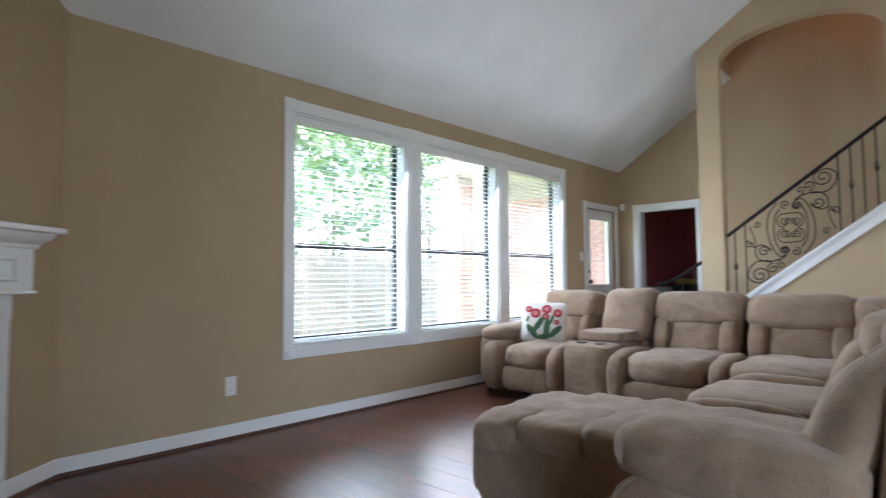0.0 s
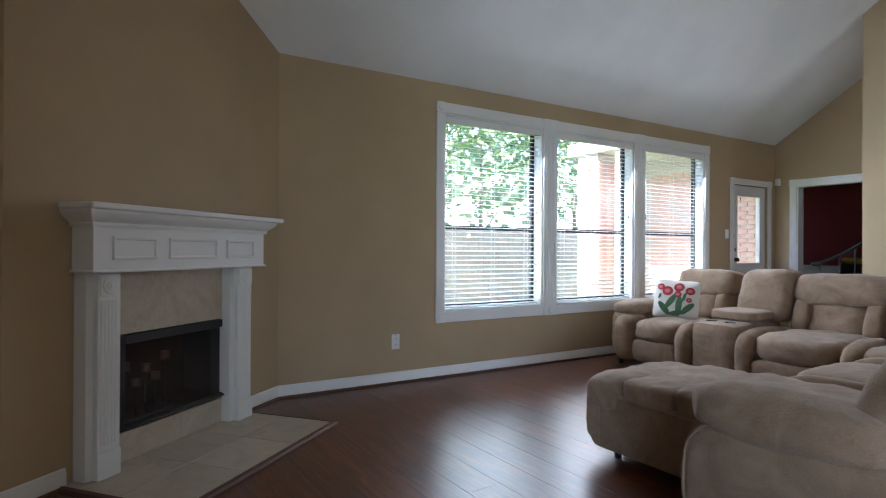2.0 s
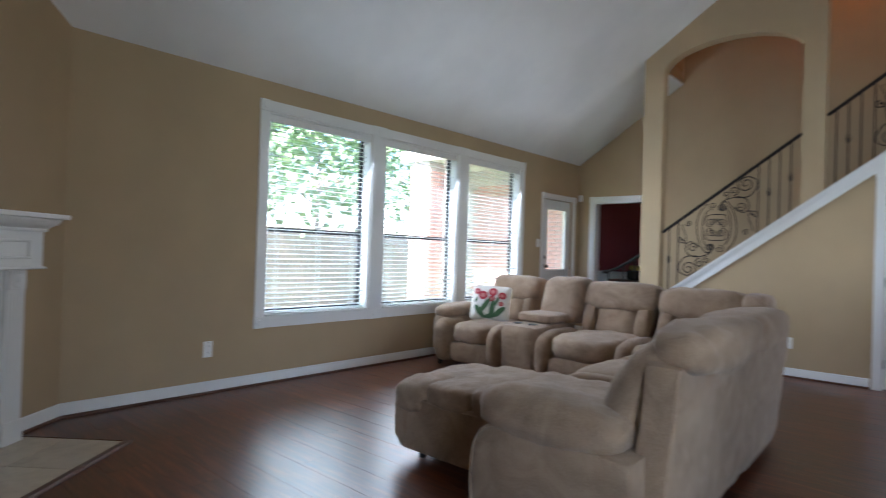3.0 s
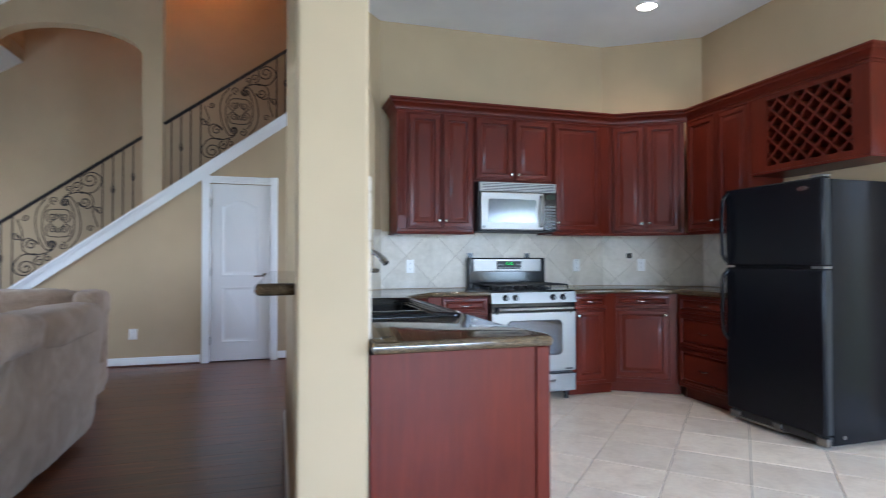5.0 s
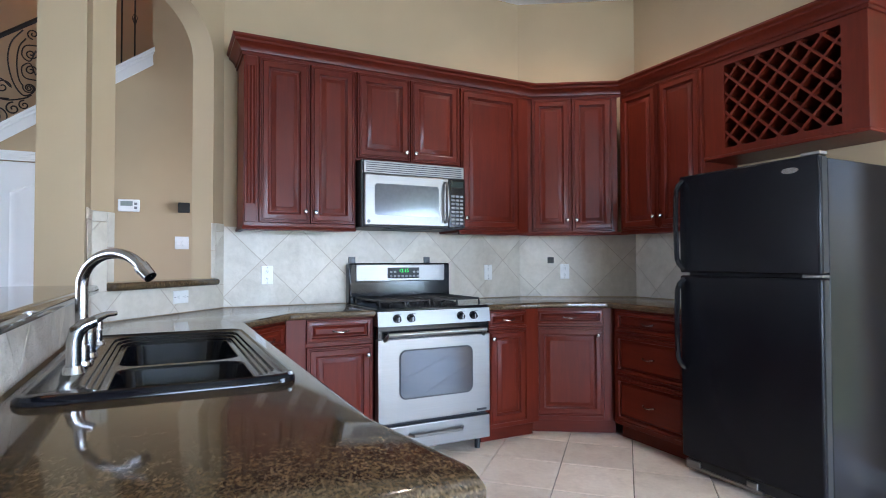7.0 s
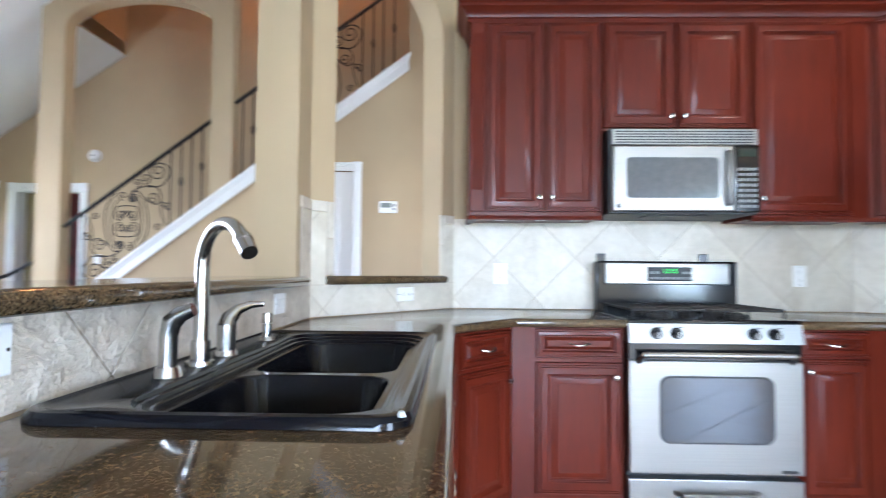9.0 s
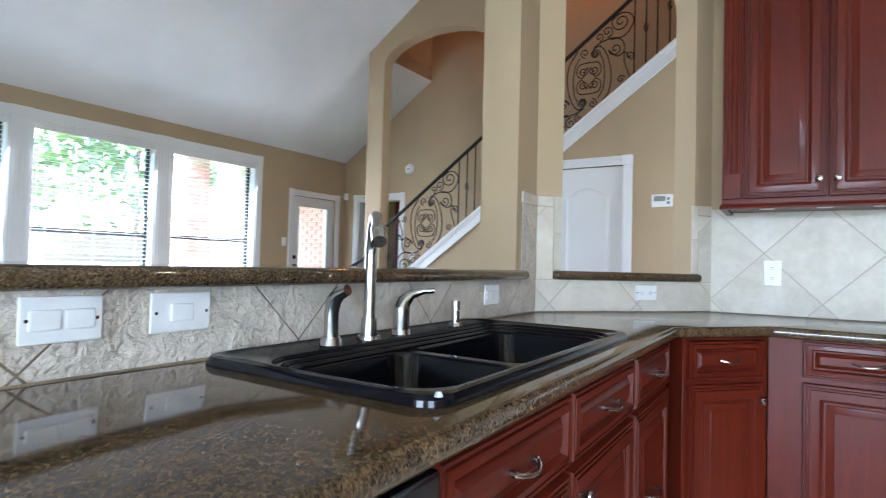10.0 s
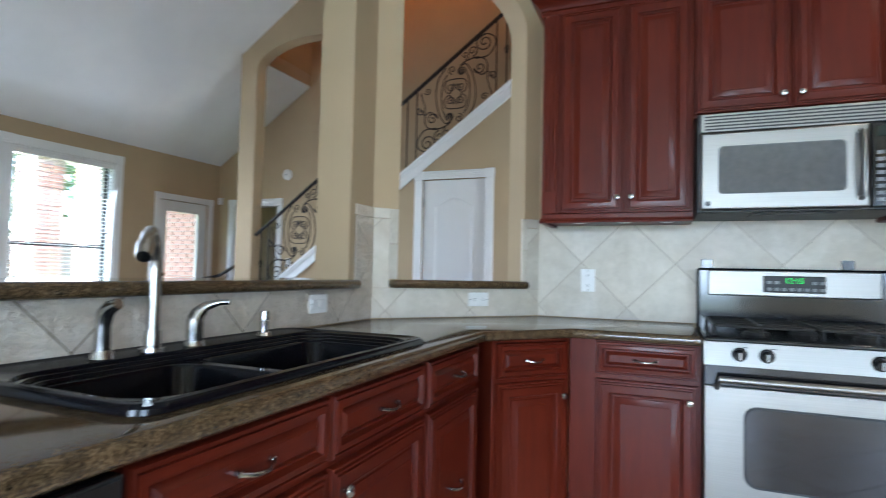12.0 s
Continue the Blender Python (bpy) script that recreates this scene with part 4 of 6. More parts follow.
def writing(text, size, x, y, z, mat, parent, name="digits", m=None, depth=0.0005):
    cu = bpy.data.curves.new(name, "FONT")
    cu.body, cu.size, cu.align_x, cu.align_y, cu.extrude = text, size, "CENTER", "CENTER", depth
    tmp = new(name, cu)
    me = bpy.data.meshes.new_from_object(tmp.evaluated_get(bpy.context.evaluated_depsgraph_get()))
    bpy.data.objects.remove(tmp)
    me.materials.clear()
    me.materials.append(mat)
    ob = new(name, me)
    ob.parent = parent
    ob.matrix_basis = m or pose(x, y, z, 90, 0, 0)
    return ob


writing("12:15", 0.034, 3.645, -0.1175, 1.133, GREEN, r)
for i in range(8):
    x = 3.54 + 0.029 * i
    part("button", bx(x, x + 0.018, -0.1175, -0.115, 1.088, 1.102, bevel=0.001), plain("grey_button", (0.18, 0.18, 0.18), 0.4) if i == 0 else bpy.data.materials["grey_button"], r)
    if i in (0, 1, 6, 7):
        part("button", bx(x, x + 0.018, -0.1175, -0.115, 1.118, 1.132, bevel=0.001), bpy.data.materials["grey_button"], r)
for x in (RX0 + 0.06, RX1 - 0.06):
    part("foot", cyl(B(), (x, -RF + 0.06, 0), (x, -RF + 0.06, 0.08), 0.018), BLACK_MATT, r)

# microwave
m = thing("microwave", M_ST, "stainless steel over-the-range microwave under the cherry cabinet", "microwave")
MX0, MX1, MF, MZ0, MZ1 = 3.238, 3.966, 0.40, 1.415, 1.84
part("body", bx(MX0, MX1, -MF, -0.01, MZ0, MZ1, bevel=0.003), BLACK_MATT, m)
part("top_panel", bx(MX0 + 0.012, MX1, -MF - 0.012, -MF, MZ1 - 0.085, MZ1 - 0.003, bevel=0.004), STEEL, m)
for k in range(5):
    part("vent_slot", bx(MX0 + 0.03, MX1 - 0.02, -MF - 0.0145, -MF - 0.0115, MZ1 - 0.075 + 0.0135 * k, MZ1 - 0.069 + 0.0135 * k), BLACK_MATT, m, "dark vent slot")
door = part("door", bx(MX0 + 0.012, 3.842, -MF - 0.03, -MF, MZ0 + 0.008, MZ1 - 0.089, bevel=0.01, seg=3), STEEL, m)
part("window", oval_plate(MX0 + 0.08, 3.765, MZ0 + 0.075, MZ1 - 0.15, 0.02, -MF - 0.032, -MF - 0.02), plain("grey_microwave_glass", (0.10, 0.11, 0.12), 0.1, spec=0.8), door, "grey mesh window")
part("handle", tube(B(), [(3.812, -MF - 0.028, MZ1 - 0.12)] + [(3.812, -MF - 0.06 - 0.012 * math.sin(math.pi * k / 8), MZ1 - 0.13 - 0.245 * k / 8) for k in range(9)] + [(3.812, -MF - 0.028, MZ0 + 0.045)], 0.0115, 10), STEEL, door, "curved stainless handle")
part("badge", cyl(B(), (MX0 + 0.04, -MF - 0.0315, MZ0 + 0.035), (MX0 + 0.04, -MF - 0.029, MZ0 + 0.035), 0.011), BLACK_MATT, door)
part("control_panel", bx(3.845, MX1, -MF - 0.026, -MF, MZ0 + 0.008, MZ1 - 0.089, bevel=0.006, seg=2), BLACK, m, "black keypad panel")
part("display", bx(3.862, MX1 - 0.016, -MF - 0.028, -MF - 0.024, MZ1 - 0.145, MZ1 - 0.105), plain("dark_display", (0.02, 0.03, 0.025), 0.1), m)
for i in range(3):
    for j in range(8):
        x, z = 3.862 + 0.032 * i, MZ0 + 0.03 + 0.026 * j
        part("key", bx(x, x + 0.024, -MF - 0.0275, -MF - 0.025, z, z + 0.014), bpy.data.materials["grey_button"], m)
part("underside_light", bx(3.45, 3.75, -MF + 0.05, -MF + 0.2, MZ0 - 0.004, MZ0 + 0.002), BLACK_MATT, m)

# refrigerator
f = thing("refrigerator", pose(4.785, 2.672, 0, 0, 0, -90), "black top-freezer refrigerator standing on the tile floor", "refrigerator")
# local x runs from the hinge side at 0 back to -0.765; the front is at y = 0
FW, FH = 0.765, 1.678
FRG = Nodes("black_fridge_skin", 0.26, spec=0.2)
fn = FRG.noise(700, 2)
FRG.colour((0.006, 0.006, 0.008)).bump(fn, 0.07, 0.0008)
FRG = FRG.mat
part("body", bx(-FW + 0.004, -0.004, 0.075, 0.72, 0.03, FH - 0.012, bevel=0.004), FRG, f)
for n, z0, z1 in (("freezer_door", 1.128, FH), ("fridge_door", 0.092, 1.112)):
    dd = part(n, bx(-FW, 0, 0, 0.068, z0, z1, bevel=0.012, seg=3), FRG, f, "glossy black door")
    part("edge_trim", bx(-0.012, 0.002, 0.02, 0.06, z0 + 0.01, z1 - 0.01), BLACK_MATT, dd)
    part("gasket", bx(-FW + 0.01, -0.01, 0.068, 0.076, z0 + 0.01, z1 - 0.01), BLACK_MATT, dd)
    zz = (z0 + 0.02, z1 - 0.03) if n == "freezer_door" else (z0 + 0.50, z1 - 0.02)
    hp = [(-FW + 0.03, 0.0, zz[0]), (-FW + 0.026, -0.035, zz[0] + 0.03)] + [(-FW + 0.022, -0.045 - 0.008 * math.sin(math.pi * k / 8), zz[0] + 0.06 + (zz[1] - zz[0] - 0.12) * k / 8) for k in range(9)] + [(-FW + 0.026, -0.035, zz[1] - 0.03), (-FW + 0.03, 0.0, zz[1])]
    part("handle", tube(B(), hp, 0.014, 10), BLACK, dd, "long black handle")
    if n == "freezer_door":
        bm = B()
        plate(bm, [(-0.13 + 0.04 * math.cos(a), 1.618 + 0.014 * math.sin(a)) for a in [k * math.pi / 10 for k in range(20)]], -0.003, 0.002)
        part("badge", bm, CHROME, dd, "small oval silver badge")
for z in (1.112, FH):
    part("hinge", bx(-0.09, 0.0, 0.012, 0.07, z, z + 0.016, bevel=0.003), STEEL, f, "steel hinge")
part("kick_grille", bx(-FW + 0.02, -0.004, 0.03, 0.07, 0.035, 0.085, bevel=0.004), BLACK_MATT, f)
for a, b in ((-FW + 0.012, -FW + 0.10), (-0.39, -0.33), (-0.075, -0.002)):
    part("grille_clip", bx(a, b, 0.018, 0.045, 0.025, 0.075, bevel=0.003), STEEL, f, "steel grille bracket")
part("grille_rail", bx(-FW + 0.02, -0.30, 0.015, 0.03, 0.03, 0.045), STEEL, f)
for x in (-FW + 0.08, -0.08):
    for y in (0.12, 0.65):
        part("roller", cyl(B(), (x - 0.015, y, 0.018), (x + 0.015, y, 0.018), 0.018), BLACK_MATT, f)
part("side_badge", cyl(B(), (-0.005, 0.16, 0.075), (-0.002, 0.16, 0.075), 0.012), CHROME, f)


# electrical plates
def plate_thing(name, m, w, h, kind, label, group="wall plates"):
    """A cover plate in the plane y = 0 of m, facing -y."""
    t = thing(name, m, label, "outlet" if kind == "outlet" else "switch", group)
    part("cover", bx(-w / 2, w / 2, -0.006, 0, -h / 2, h / 2, bevel=0.003, seg=2), PLASTIC, t)
    if kind == "outlet":
        for s in (-1, 1):
            cx, cz = (0, s * h * 0.2) if h > w else (s * w * 0.2, 0)
            o = part("socket", bx(cx - 0.014, cx + 0.014, -0.008, -0.004, cz - 0.013, cz + 0.013, bevel=0.003), PLASTIC, t)
            for dx, dz in ((-0.005, 0.003), (0.005, 0.003), (0, -0.006)):
                a, b = (dx, dz) if h > w else (dz, dx)
                part("slot", bx(cx + a - 0.0012, cx + a + 0.0012, -0.0085, -0.0075, cz + b - 0.003, cz + b + 0.003), BLACK_MATT, o)
    else:
        n = kind
        span = min(w, 0.05 * n)
        for k in range(n):
            cx = -span / 2 + span * (k + 0.5) / n
            q = part("rocker", bx(cx - span / n * 0.46, cx + span / n * 0.46, -0.010, -0.004, -h * 0.22, h * 0.22, bevel=0.003, seg=2), PLASTIC, t)
    for s in (-1, 1):
        cx, cz = (0, s * h * 0.42) if h > w else (s * w * 0.42, 0)
        part("screw", cyl(B(), (cx, -0.0075, cz), (cx, -0.005, cz), 0.003, seg=8), CHROME, t)
    return t


def on_wall(m, x, z, out=TILE):
    return m @ pose(x, -out, z)


for x0, x1, k in ((2.244, 2.364, 2), (2.445, 2.565, 1)):
    plate_thing("light_switch", on_wall(M_BAR, (x0 + x1) / 2, 1.011), x1 - x0, 0.074, k, "white horizontal rocker switch on the tile backsplash")
plate_thing("wall_outlet", on_wall(M_BAR, 2.145, 1.011), 0.12, 0.074, "outlet", "white horizontal outlet on the tile backsplash")
plate_thing("light_switch", on_wall(M_BAR, 3.769, 1.003), 0.118, 0.074, 2, "white double switch on the tile backsplash")
plate_thing("wall_outlet", on_wall(M_PS, 0.575, 1.003), 0.118, 0.07, "outlet", "white horizontal outlet on the angled tile")
for mm, x, z in ((M_ST, 2.735, 1.112), (M_ST, 4.40, 1.112), (M_DG, 0.36, 1.115), (M_RT, RY - 3.72, 1.115)):
    plate_thing("wall_outlet", on_wall(mm, x, z), 0.072, 0.118, "outlet", "white outlet on the beige tile backsplash")

# recessed ceiling light
c = thing("recessed_light", pose(4.56, 4.02, ZK), "round recessed ceiling light, switched on", "ceiling light")
bm = B()
loft(bm, [[(r * math.cos(a), r * math.sin(a), z) for a in [k * math.pi / 16 for k in range(32)]] for r, z in ((0.095, -0.001), (0.094, -0.006), (0.075, -0.007), (0.072, -0.001))], cap=False)
part("trim_ring", bm, WHITE, c)
part("bulb_face", cyl(B(), (0, 0, -0.004), (0, 0, -0.002), 0.073, seg=32), glow("warm_bulb", (1.0, 0.87, 0.66), 3.0), c, "glowing warm bulb")

# ---- trim: baseboards, casings, windows, doors ----
BASE = [(0, 0), (0.013, 0), (0.013, 0.075), (0.009, 0.082), (0.009, 0.092), (0.004, 0.10), (0, 0.10)]
SHOE = [(0.013, 0), (0.028, 0), (0.028, 0.008), (0.022, 0.018), (0.013, 0.020)]


def skirting(path, wood=True):
    """Runs with the room on its right."""
    p = [(x, y, 0.0) for x, y in path]
    solid("baseboard", sweep(B(), BASE, p), WHITE, "white painted baseboard", "baseboard", kind="structure")
    if wood:
        solid("shoe_moulding", sweep(B(), SHOE, p), DARK_WOOD, "dark wood shoe moulding along the baseboard", "moulding", kind="structure")


K = at(M_F, 1.943)
skirting([at(M_F, 1.56), K, at(M_W, -1.07)])
skirting([(-1.974, -3.5), at(M_F, 0), at(M_F, 0.28)])
skirting([(-3.0, YF), (-2.80, YF)])
skirting([(-1.27, YC), (0.76, YC)])
skirting([(1.60, YC), (3.89, YC)])
skirting([(XB0, 4.25), (XB0, 1.985)])
skirting([(XR, 3.3), (XR, 2.52), (5.675, 2.325)], wood=False)


def casing(parent, x0, x1, z0, z1, w, sill=False, fluted=True, y=0.0):
    """Boards round an opening in the plane y of the parent, facing -y, with corner blocks."""
    def board(a, b, c, d):
        bm = bx(a, b, y - 0.018, y - 0.001, c, d, bevel=0.003)
        ob = part("casing_board", bm, WHITE, parent)
        if fluted:
            for k in range(3):
                f = (k + 1) / 4
                if b - a < d - c:
                    xx = a + (b - a) * f
                    part("flute", cyl(B(), (xx, y - 0.017, c + 0.02), (xx, y - 0.017, d - 0.02), 0.006, seg=6), WHITE, ob)
                else:
                    zz = c + (d - c) * f
                    part("flute", cyl(B(), (a + 0.02, y - 0.017, zz), (b - 0.02, y - 0.017, zz), 0.006, seg=6), WHITE, ob)

    def block(cx, cz):
        h = w / 2 + 0.004
        ob = part("corner_block", bx(cx - h, cx + h, y - 0.025, y - 0.001, cz - h, cz + h, bevel=0.004), WHITE, parent, "rosette corner block")
        for r, d in ((h * 0.75, 0.028), (h * 0.45, 0.031)):
            part("rosette", cyl(B(), (cx, y - d, cz), (cx, y - 0.02, cz), r * 0.85, r, 16), WHITE, ob)

    board(x0 - w, x0, z0, z1)
    board(x1, x1 + w, z0, z1)
    board(x0, x1, z1, z1 + w)
    block(x0 - w / 2, z1 + w / 2)
    block(x1 + w / 2, z1 + w / 2)
    if sill:
        board(x0, x1, z0 - w, z0)
        block(x0 - w / 2, z0 - w / 2)
        block(x1 + w / 2, z0 - w / 2)


def jamb(parent, x0, x1, z0, z1, depth, sill):
    """Lining boards inside an opening."""
    t = 0.016
    part("jamb", bx(x0, x0 + t, 0.0, depth, z0, z1), WHITE, parent)
    part("jamb", bx(x1 - t, x1, 0.0, depth, z0, z1), WHITE, parent)
    part("jamb", bx(x0 + t, x1 - t, 0.0, depth, z1 - t, z1), WHITE, parent)
    if sill:
        part("sill", bx(x0 + t, x1 - t, -0.02, depth, z0, z0 + t, bevel=0.004), WHITE, parent)


BRONZE = plain("dark_bronze_frame", (0.02, 0.018, 0.016), 0.4, 0.3)
SLAT = slat_material()
trim = thing("window_casing", M_W, "white window casing with corner rosettes round three windows", "casing", kind="structure")
z0, z1 = 0.585, 2.36
wc = 0.085
for a, b, c, d in ((WIN[0][0] - wc, WIN[0][0], z0, z1), (WIN[2][1], WIN[2][1] + wc, z0, z1)):
    part("casing_board", bx(a, b, -0.018, -0.001, c, d, bevel=0.003), WHITE, trim)
for k in range(2):
    a, b = WIN[k][1], WIN[k + 1][0]
    ob = part("mullion_board", bx(a, b, -0.02, -0.001, z0, z1, bevel=0.003), WHITE, trim)
    for j in range(4):
        xx = a + (b - a) * (j + 1) / 5
        part("flute", cyl(B(), (xx, -0.019, z0 + 0.03), (xx, -0.019, z1 - 0.03), 0.008, seg=6), WHITE, ob)
for a, b in WIN:
    part("casing_board", bx(a, b, -0.018, -0.001, z1, z1 + 0.092, bevel=0.003), WHITE, trim)
    part("casing_board", bx(a, b, -0.018, -0.001, z0 - 0.095, z0, bevel=0.003), WHITE, trim)
for cx, h in ((WIN[0][0] - wc / 2, wc), ((WIN[0][1] + WIN[1][0]) / 2, WIN[1][0] - WIN[0][1]), ((WIN[1][1] + WIN[2][0]) / 2, WIN[2][0] - WIN[1][1]), (WIN[2][1] + wc / 2, wc)):
    for cz in (z1 + 0.046, z0 - 0.048):
        ob = part("corner_block", bx(cx - h / 2 - 0.003, cx + h / 2 + 0.003, -0.024, -0.001, cz - 0.05, cz + 0.05, bevel=0.004), WHITE, trim)
        part("rosette", cyl(B(), (cx, -0.030, cz), (cx, -0.02, cz), 0.024, 0.032, 16), WHITE, ob)

slat_bm = B()
L = WIN[0][1] - WIN[0][0] - 0.05
prof = [(-0.024, -0.0005), (-0.012, 0.0022), (0, 0.003), (0.012, 0.0022), (0.024, -0.0005)]
lo = [[slat_bm.verts.new((sx * L / 2, y, z - t)) for y, z in prof] for sx in (-1, 1) for t in (0, 0.0026)]
for k in range(4):
    slat_bm.faces.new((lo[0][k], lo[2][k], lo[2][k + 1], lo[0][k + 1]))
    slat_bm.faces.new((lo[1][k], lo[1][k + 1], lo[3][k + 1], lo[3][k]))
for s in (0, 2):
    slat_bm.faces.new((*lo[s], *lo[s + 1][::-1]))
for k in (0, 4):
    slat_bm.faces.new((lo[0][k], lo[1][k], lo[3][k], lo[2][k]))
bmesh.ops.recalc_face_normals(slat_bm, faces=slat_bm.faces)
SLAT_MESH = mesh_of("slat", slat_bm, SLAT)

for i, (a, b) in enumerate(WIN):
    w = thing(f"window_{i + 1}", M_W, "dark bronze single-hung window in a white lining", "window", kind="structure")
    jamb(w, a, b, z0, z1, 0.165, True)
    for c, d, e, f in ((a + 0.016, a + 0.05, z0 + 0.016, z1 - 0.016), (b - 0.05, b - 0.016, z0 + 0.016, z1 - 0.016), (a + 0.05, b - 0.05, z0 + 0.016, z0 + 0.055), (a + 0.05, b - 0.05, z1 - 0.05, z1 - 0.016), (a + 0.05, b - 0.05, 1.325, 1.365)):
        part("window_frame", bx(c, d, 0.115, 0.15, e, f), BRONZE, w)
    for e, f in ((z0 + 0.055, 1.325), (1.365, z1 - 0.05)):
        p = part("pane", bx(a + 0.05, b - 0.05, 0.131, 0.135, e, f), GLASS, w)
        p.visible_shadow = False
    bl = thing("window_blind", M_W, "white wooden venetian blind, lowered with slats open", "blind", "window blinds")
    part("valance", bx(a + 0.018, b - 0.018, 0.005, 0.022, z1 - 0.078, z1 - 0.018, bevel=0.004), WHITE, bl)
    part("head_rail", bx(a + 0.022, b - 0.022, 0.024, 0.075, z1 - 0.07, z1 - 0.02), SLAT, bl)
    k, zz = 0, z1 - 0.10
    while zz > z0 + 0.06:
        sl = new("slat", SLAT_MESH)
        sl.parent = bl
        sl.matrix_basis = pose((a + b) / 2 - 0.004, 0.052, zz, 8 + 1.5 * math.sin(k * 1.7 + i), 0, 0)
        k, zz = k + 1, zz - 0.0435
    part("bottom_rail", bx(a + 0.025, b - 0.03, 0.028, 0.076, z0 + 0.022, z0 + 0.040, bevel=0.004), SLAT, bl)
    for f in (0.12, 0.5, 0.85):
        xx = a + (b - a) * f
        for yy in (0.027, 0.077):
            part("ladder_cord", bx(xx - 0.0012, xx + 0.0012, yy - 0.001, yy + 0.001, z0 + 0.04, z1 - 0.08), SLAT, bl)
    xx = a + 0.05
    part("tilt_wand", tube(B(), [(xx, 0.02, z1 - 0.09), (xx + 0.003, 0.016, z1 - 0.8)], 0.0035, 6), PLASTIC, bl)
    part("cord_tassel", cyl(B(), (b - 0.06, 0.018, 1.50), (b - 0.06, 0.018, 1.54), 0.007, 0.003, 8), IRON, bl)
    part("cord_tassel", cyl(B(), (a + 0.05, 0.016, z1 - 0.86), (a + 0.05, 0.016, z1 - 0.80), 0.006, 0.003, 8), IRON, bl)

# glazed outside door
dc = thing("door_casing", M_W, "white door casing round the glazed door", "casing", kind="structure")
casing(dc, -0.99, -0.195, 0, 2.02, 0.08, fluted=False)
d = thing("door_1", M_W, "white outside door with a tall glass pane, closed", "door", kind="structure")
bm = B()
for a, b, c, e in ((-0.985, -0.86, 0.01, 2.015), (-0.345, -0.20, 0.01, 2.015), (-0.86, -0.345, 0.01, 0.985), (-0.86, -0.345, 1.875, 2.015)):
    box(bm, a, b, 0.03, 0.072, c, e)
part("slab", bm, WHITE, d)
for a, b, c, e in ((-0.885, -0.86, 0.965, 1.895), (-0.345, -0.32, 0.965, 1.895), (-0.86, -0.345, 0.965, 0.985), (-0.86, -0.345, 1.875, 1.895)):
    part("glazing_bead", bx(a, b, 0.018, 0.03, c, e, bevel=0.004), WHITE, d)
p = part("pane", bx(-0.86, -0.345, 0.05, 0.054, 0.985, 1.875), GLASS, d)
p.visible_shadow = False
kb = part("door_knob", cyl(cyl(cyl(B(), (-0.93, 0.03, 1.03), (-0.93, 0.022, 1.03), 0.032), (-0.93, 0.022, 1.03), (-0.93, -0.005, 1.03), 0.012), (-0.93, -0.005, 1.03), (-0.93, -0.04, 1.03), 0.03, 0.022), plain("aged_bronze", (0.05, 0.035, 0.025), 0.35, 0.8), d, "dark bronze knob")
part("deadbolt", cyl(B(), (-0.93, 0.03, 1.16), (-0.93, 0.012, 1.16), 0.03, 0.026), bpy.data.materials["aged_bronze"], d)

# cased opening to the red room
M_N = pose(0, YF, 0)
oc = thing("opening_casing", M_N, "white fluted casing with rosettes round the opening", "casing", kind="structure")
casing(oc, -2.72, -1.935, 0, 2.03, 0.085)
jamb(oc, -2.72, -1.935, 0, 2.03, 0.15, False)
M_S = pose(0, YC, 0)
cc = thing("closet_casing", M_S, "white fluted casing with rosettes round the closet door", "casing", kind="structure")
casing(cc, 0.855, 1.515, 0, 2.05, 0.082)
d = thing("door_2", M_S, "white two-panel arched closet door, closed", "door", kind="structure")
part("slab", bx(0.858, 1.512, 0.02, 0.055, 0.012, 2.045, bevel=0.003), WHITE, d)


def arched(x0, x1, z0, z1, rise, n=12):
    top = [(x1 + (x0 - x1) * k / n, z1 + rise * math.sin(math.pi * k / n) ** 1.6) for k in range(n + 1)]
    return [(x0, z0), (x1, z0)] + top


for a, b, c, e, rise in ((0.975, 1.395, 0.98, 1.80, 0.075), (0.975, 1.395, 0.22, 0.86, 0.0)):
    bm = B()
    outer = arched(a, b, c, e, rise)
    cx, cz = (a + b) / 2, (c + e) / 2

    def inset(k, y):
        return [(cx + (x - cx) * (1 - k / (b - a) * 2), y, cz + (zz - cz) * (1 - k / (e - c) * 2)) for x, zz in outer]

    loft(bm, [inset(0, 0.0199), inset(0, 0.014), inset(0.012, 0.012), inset(0.022, 0.018), inset(0.05, 0.018), inset(0.065, 0.013)])
    bmesh.ops.recalc_face_normals(bm, faces=bm.faces)
    part("panel", bm, WHITE, d)
h = part("door_handle", cyl(B(), (1.455, 0.02, 0.985), (1.455, 0.008, 0.985), 0.03), CHROME, d, "satin nickel lever handle")
part("lever", tube(B(), [(1.455, 0.01, 0.985), (1.455, -0.035, 0.985), (1.44, -0.045, 0.985), (1.34, -0.045, 0.982)], 0.009, 8), CHROME, h)
for zz in (0.25, 1.03, 1.82):
    part("hinge", cyl(B(), (0.862, 0.014, zz - 0.045), (0.862, 0.014, zz + 0.045), 0.007, seg=8), CHROME, d)

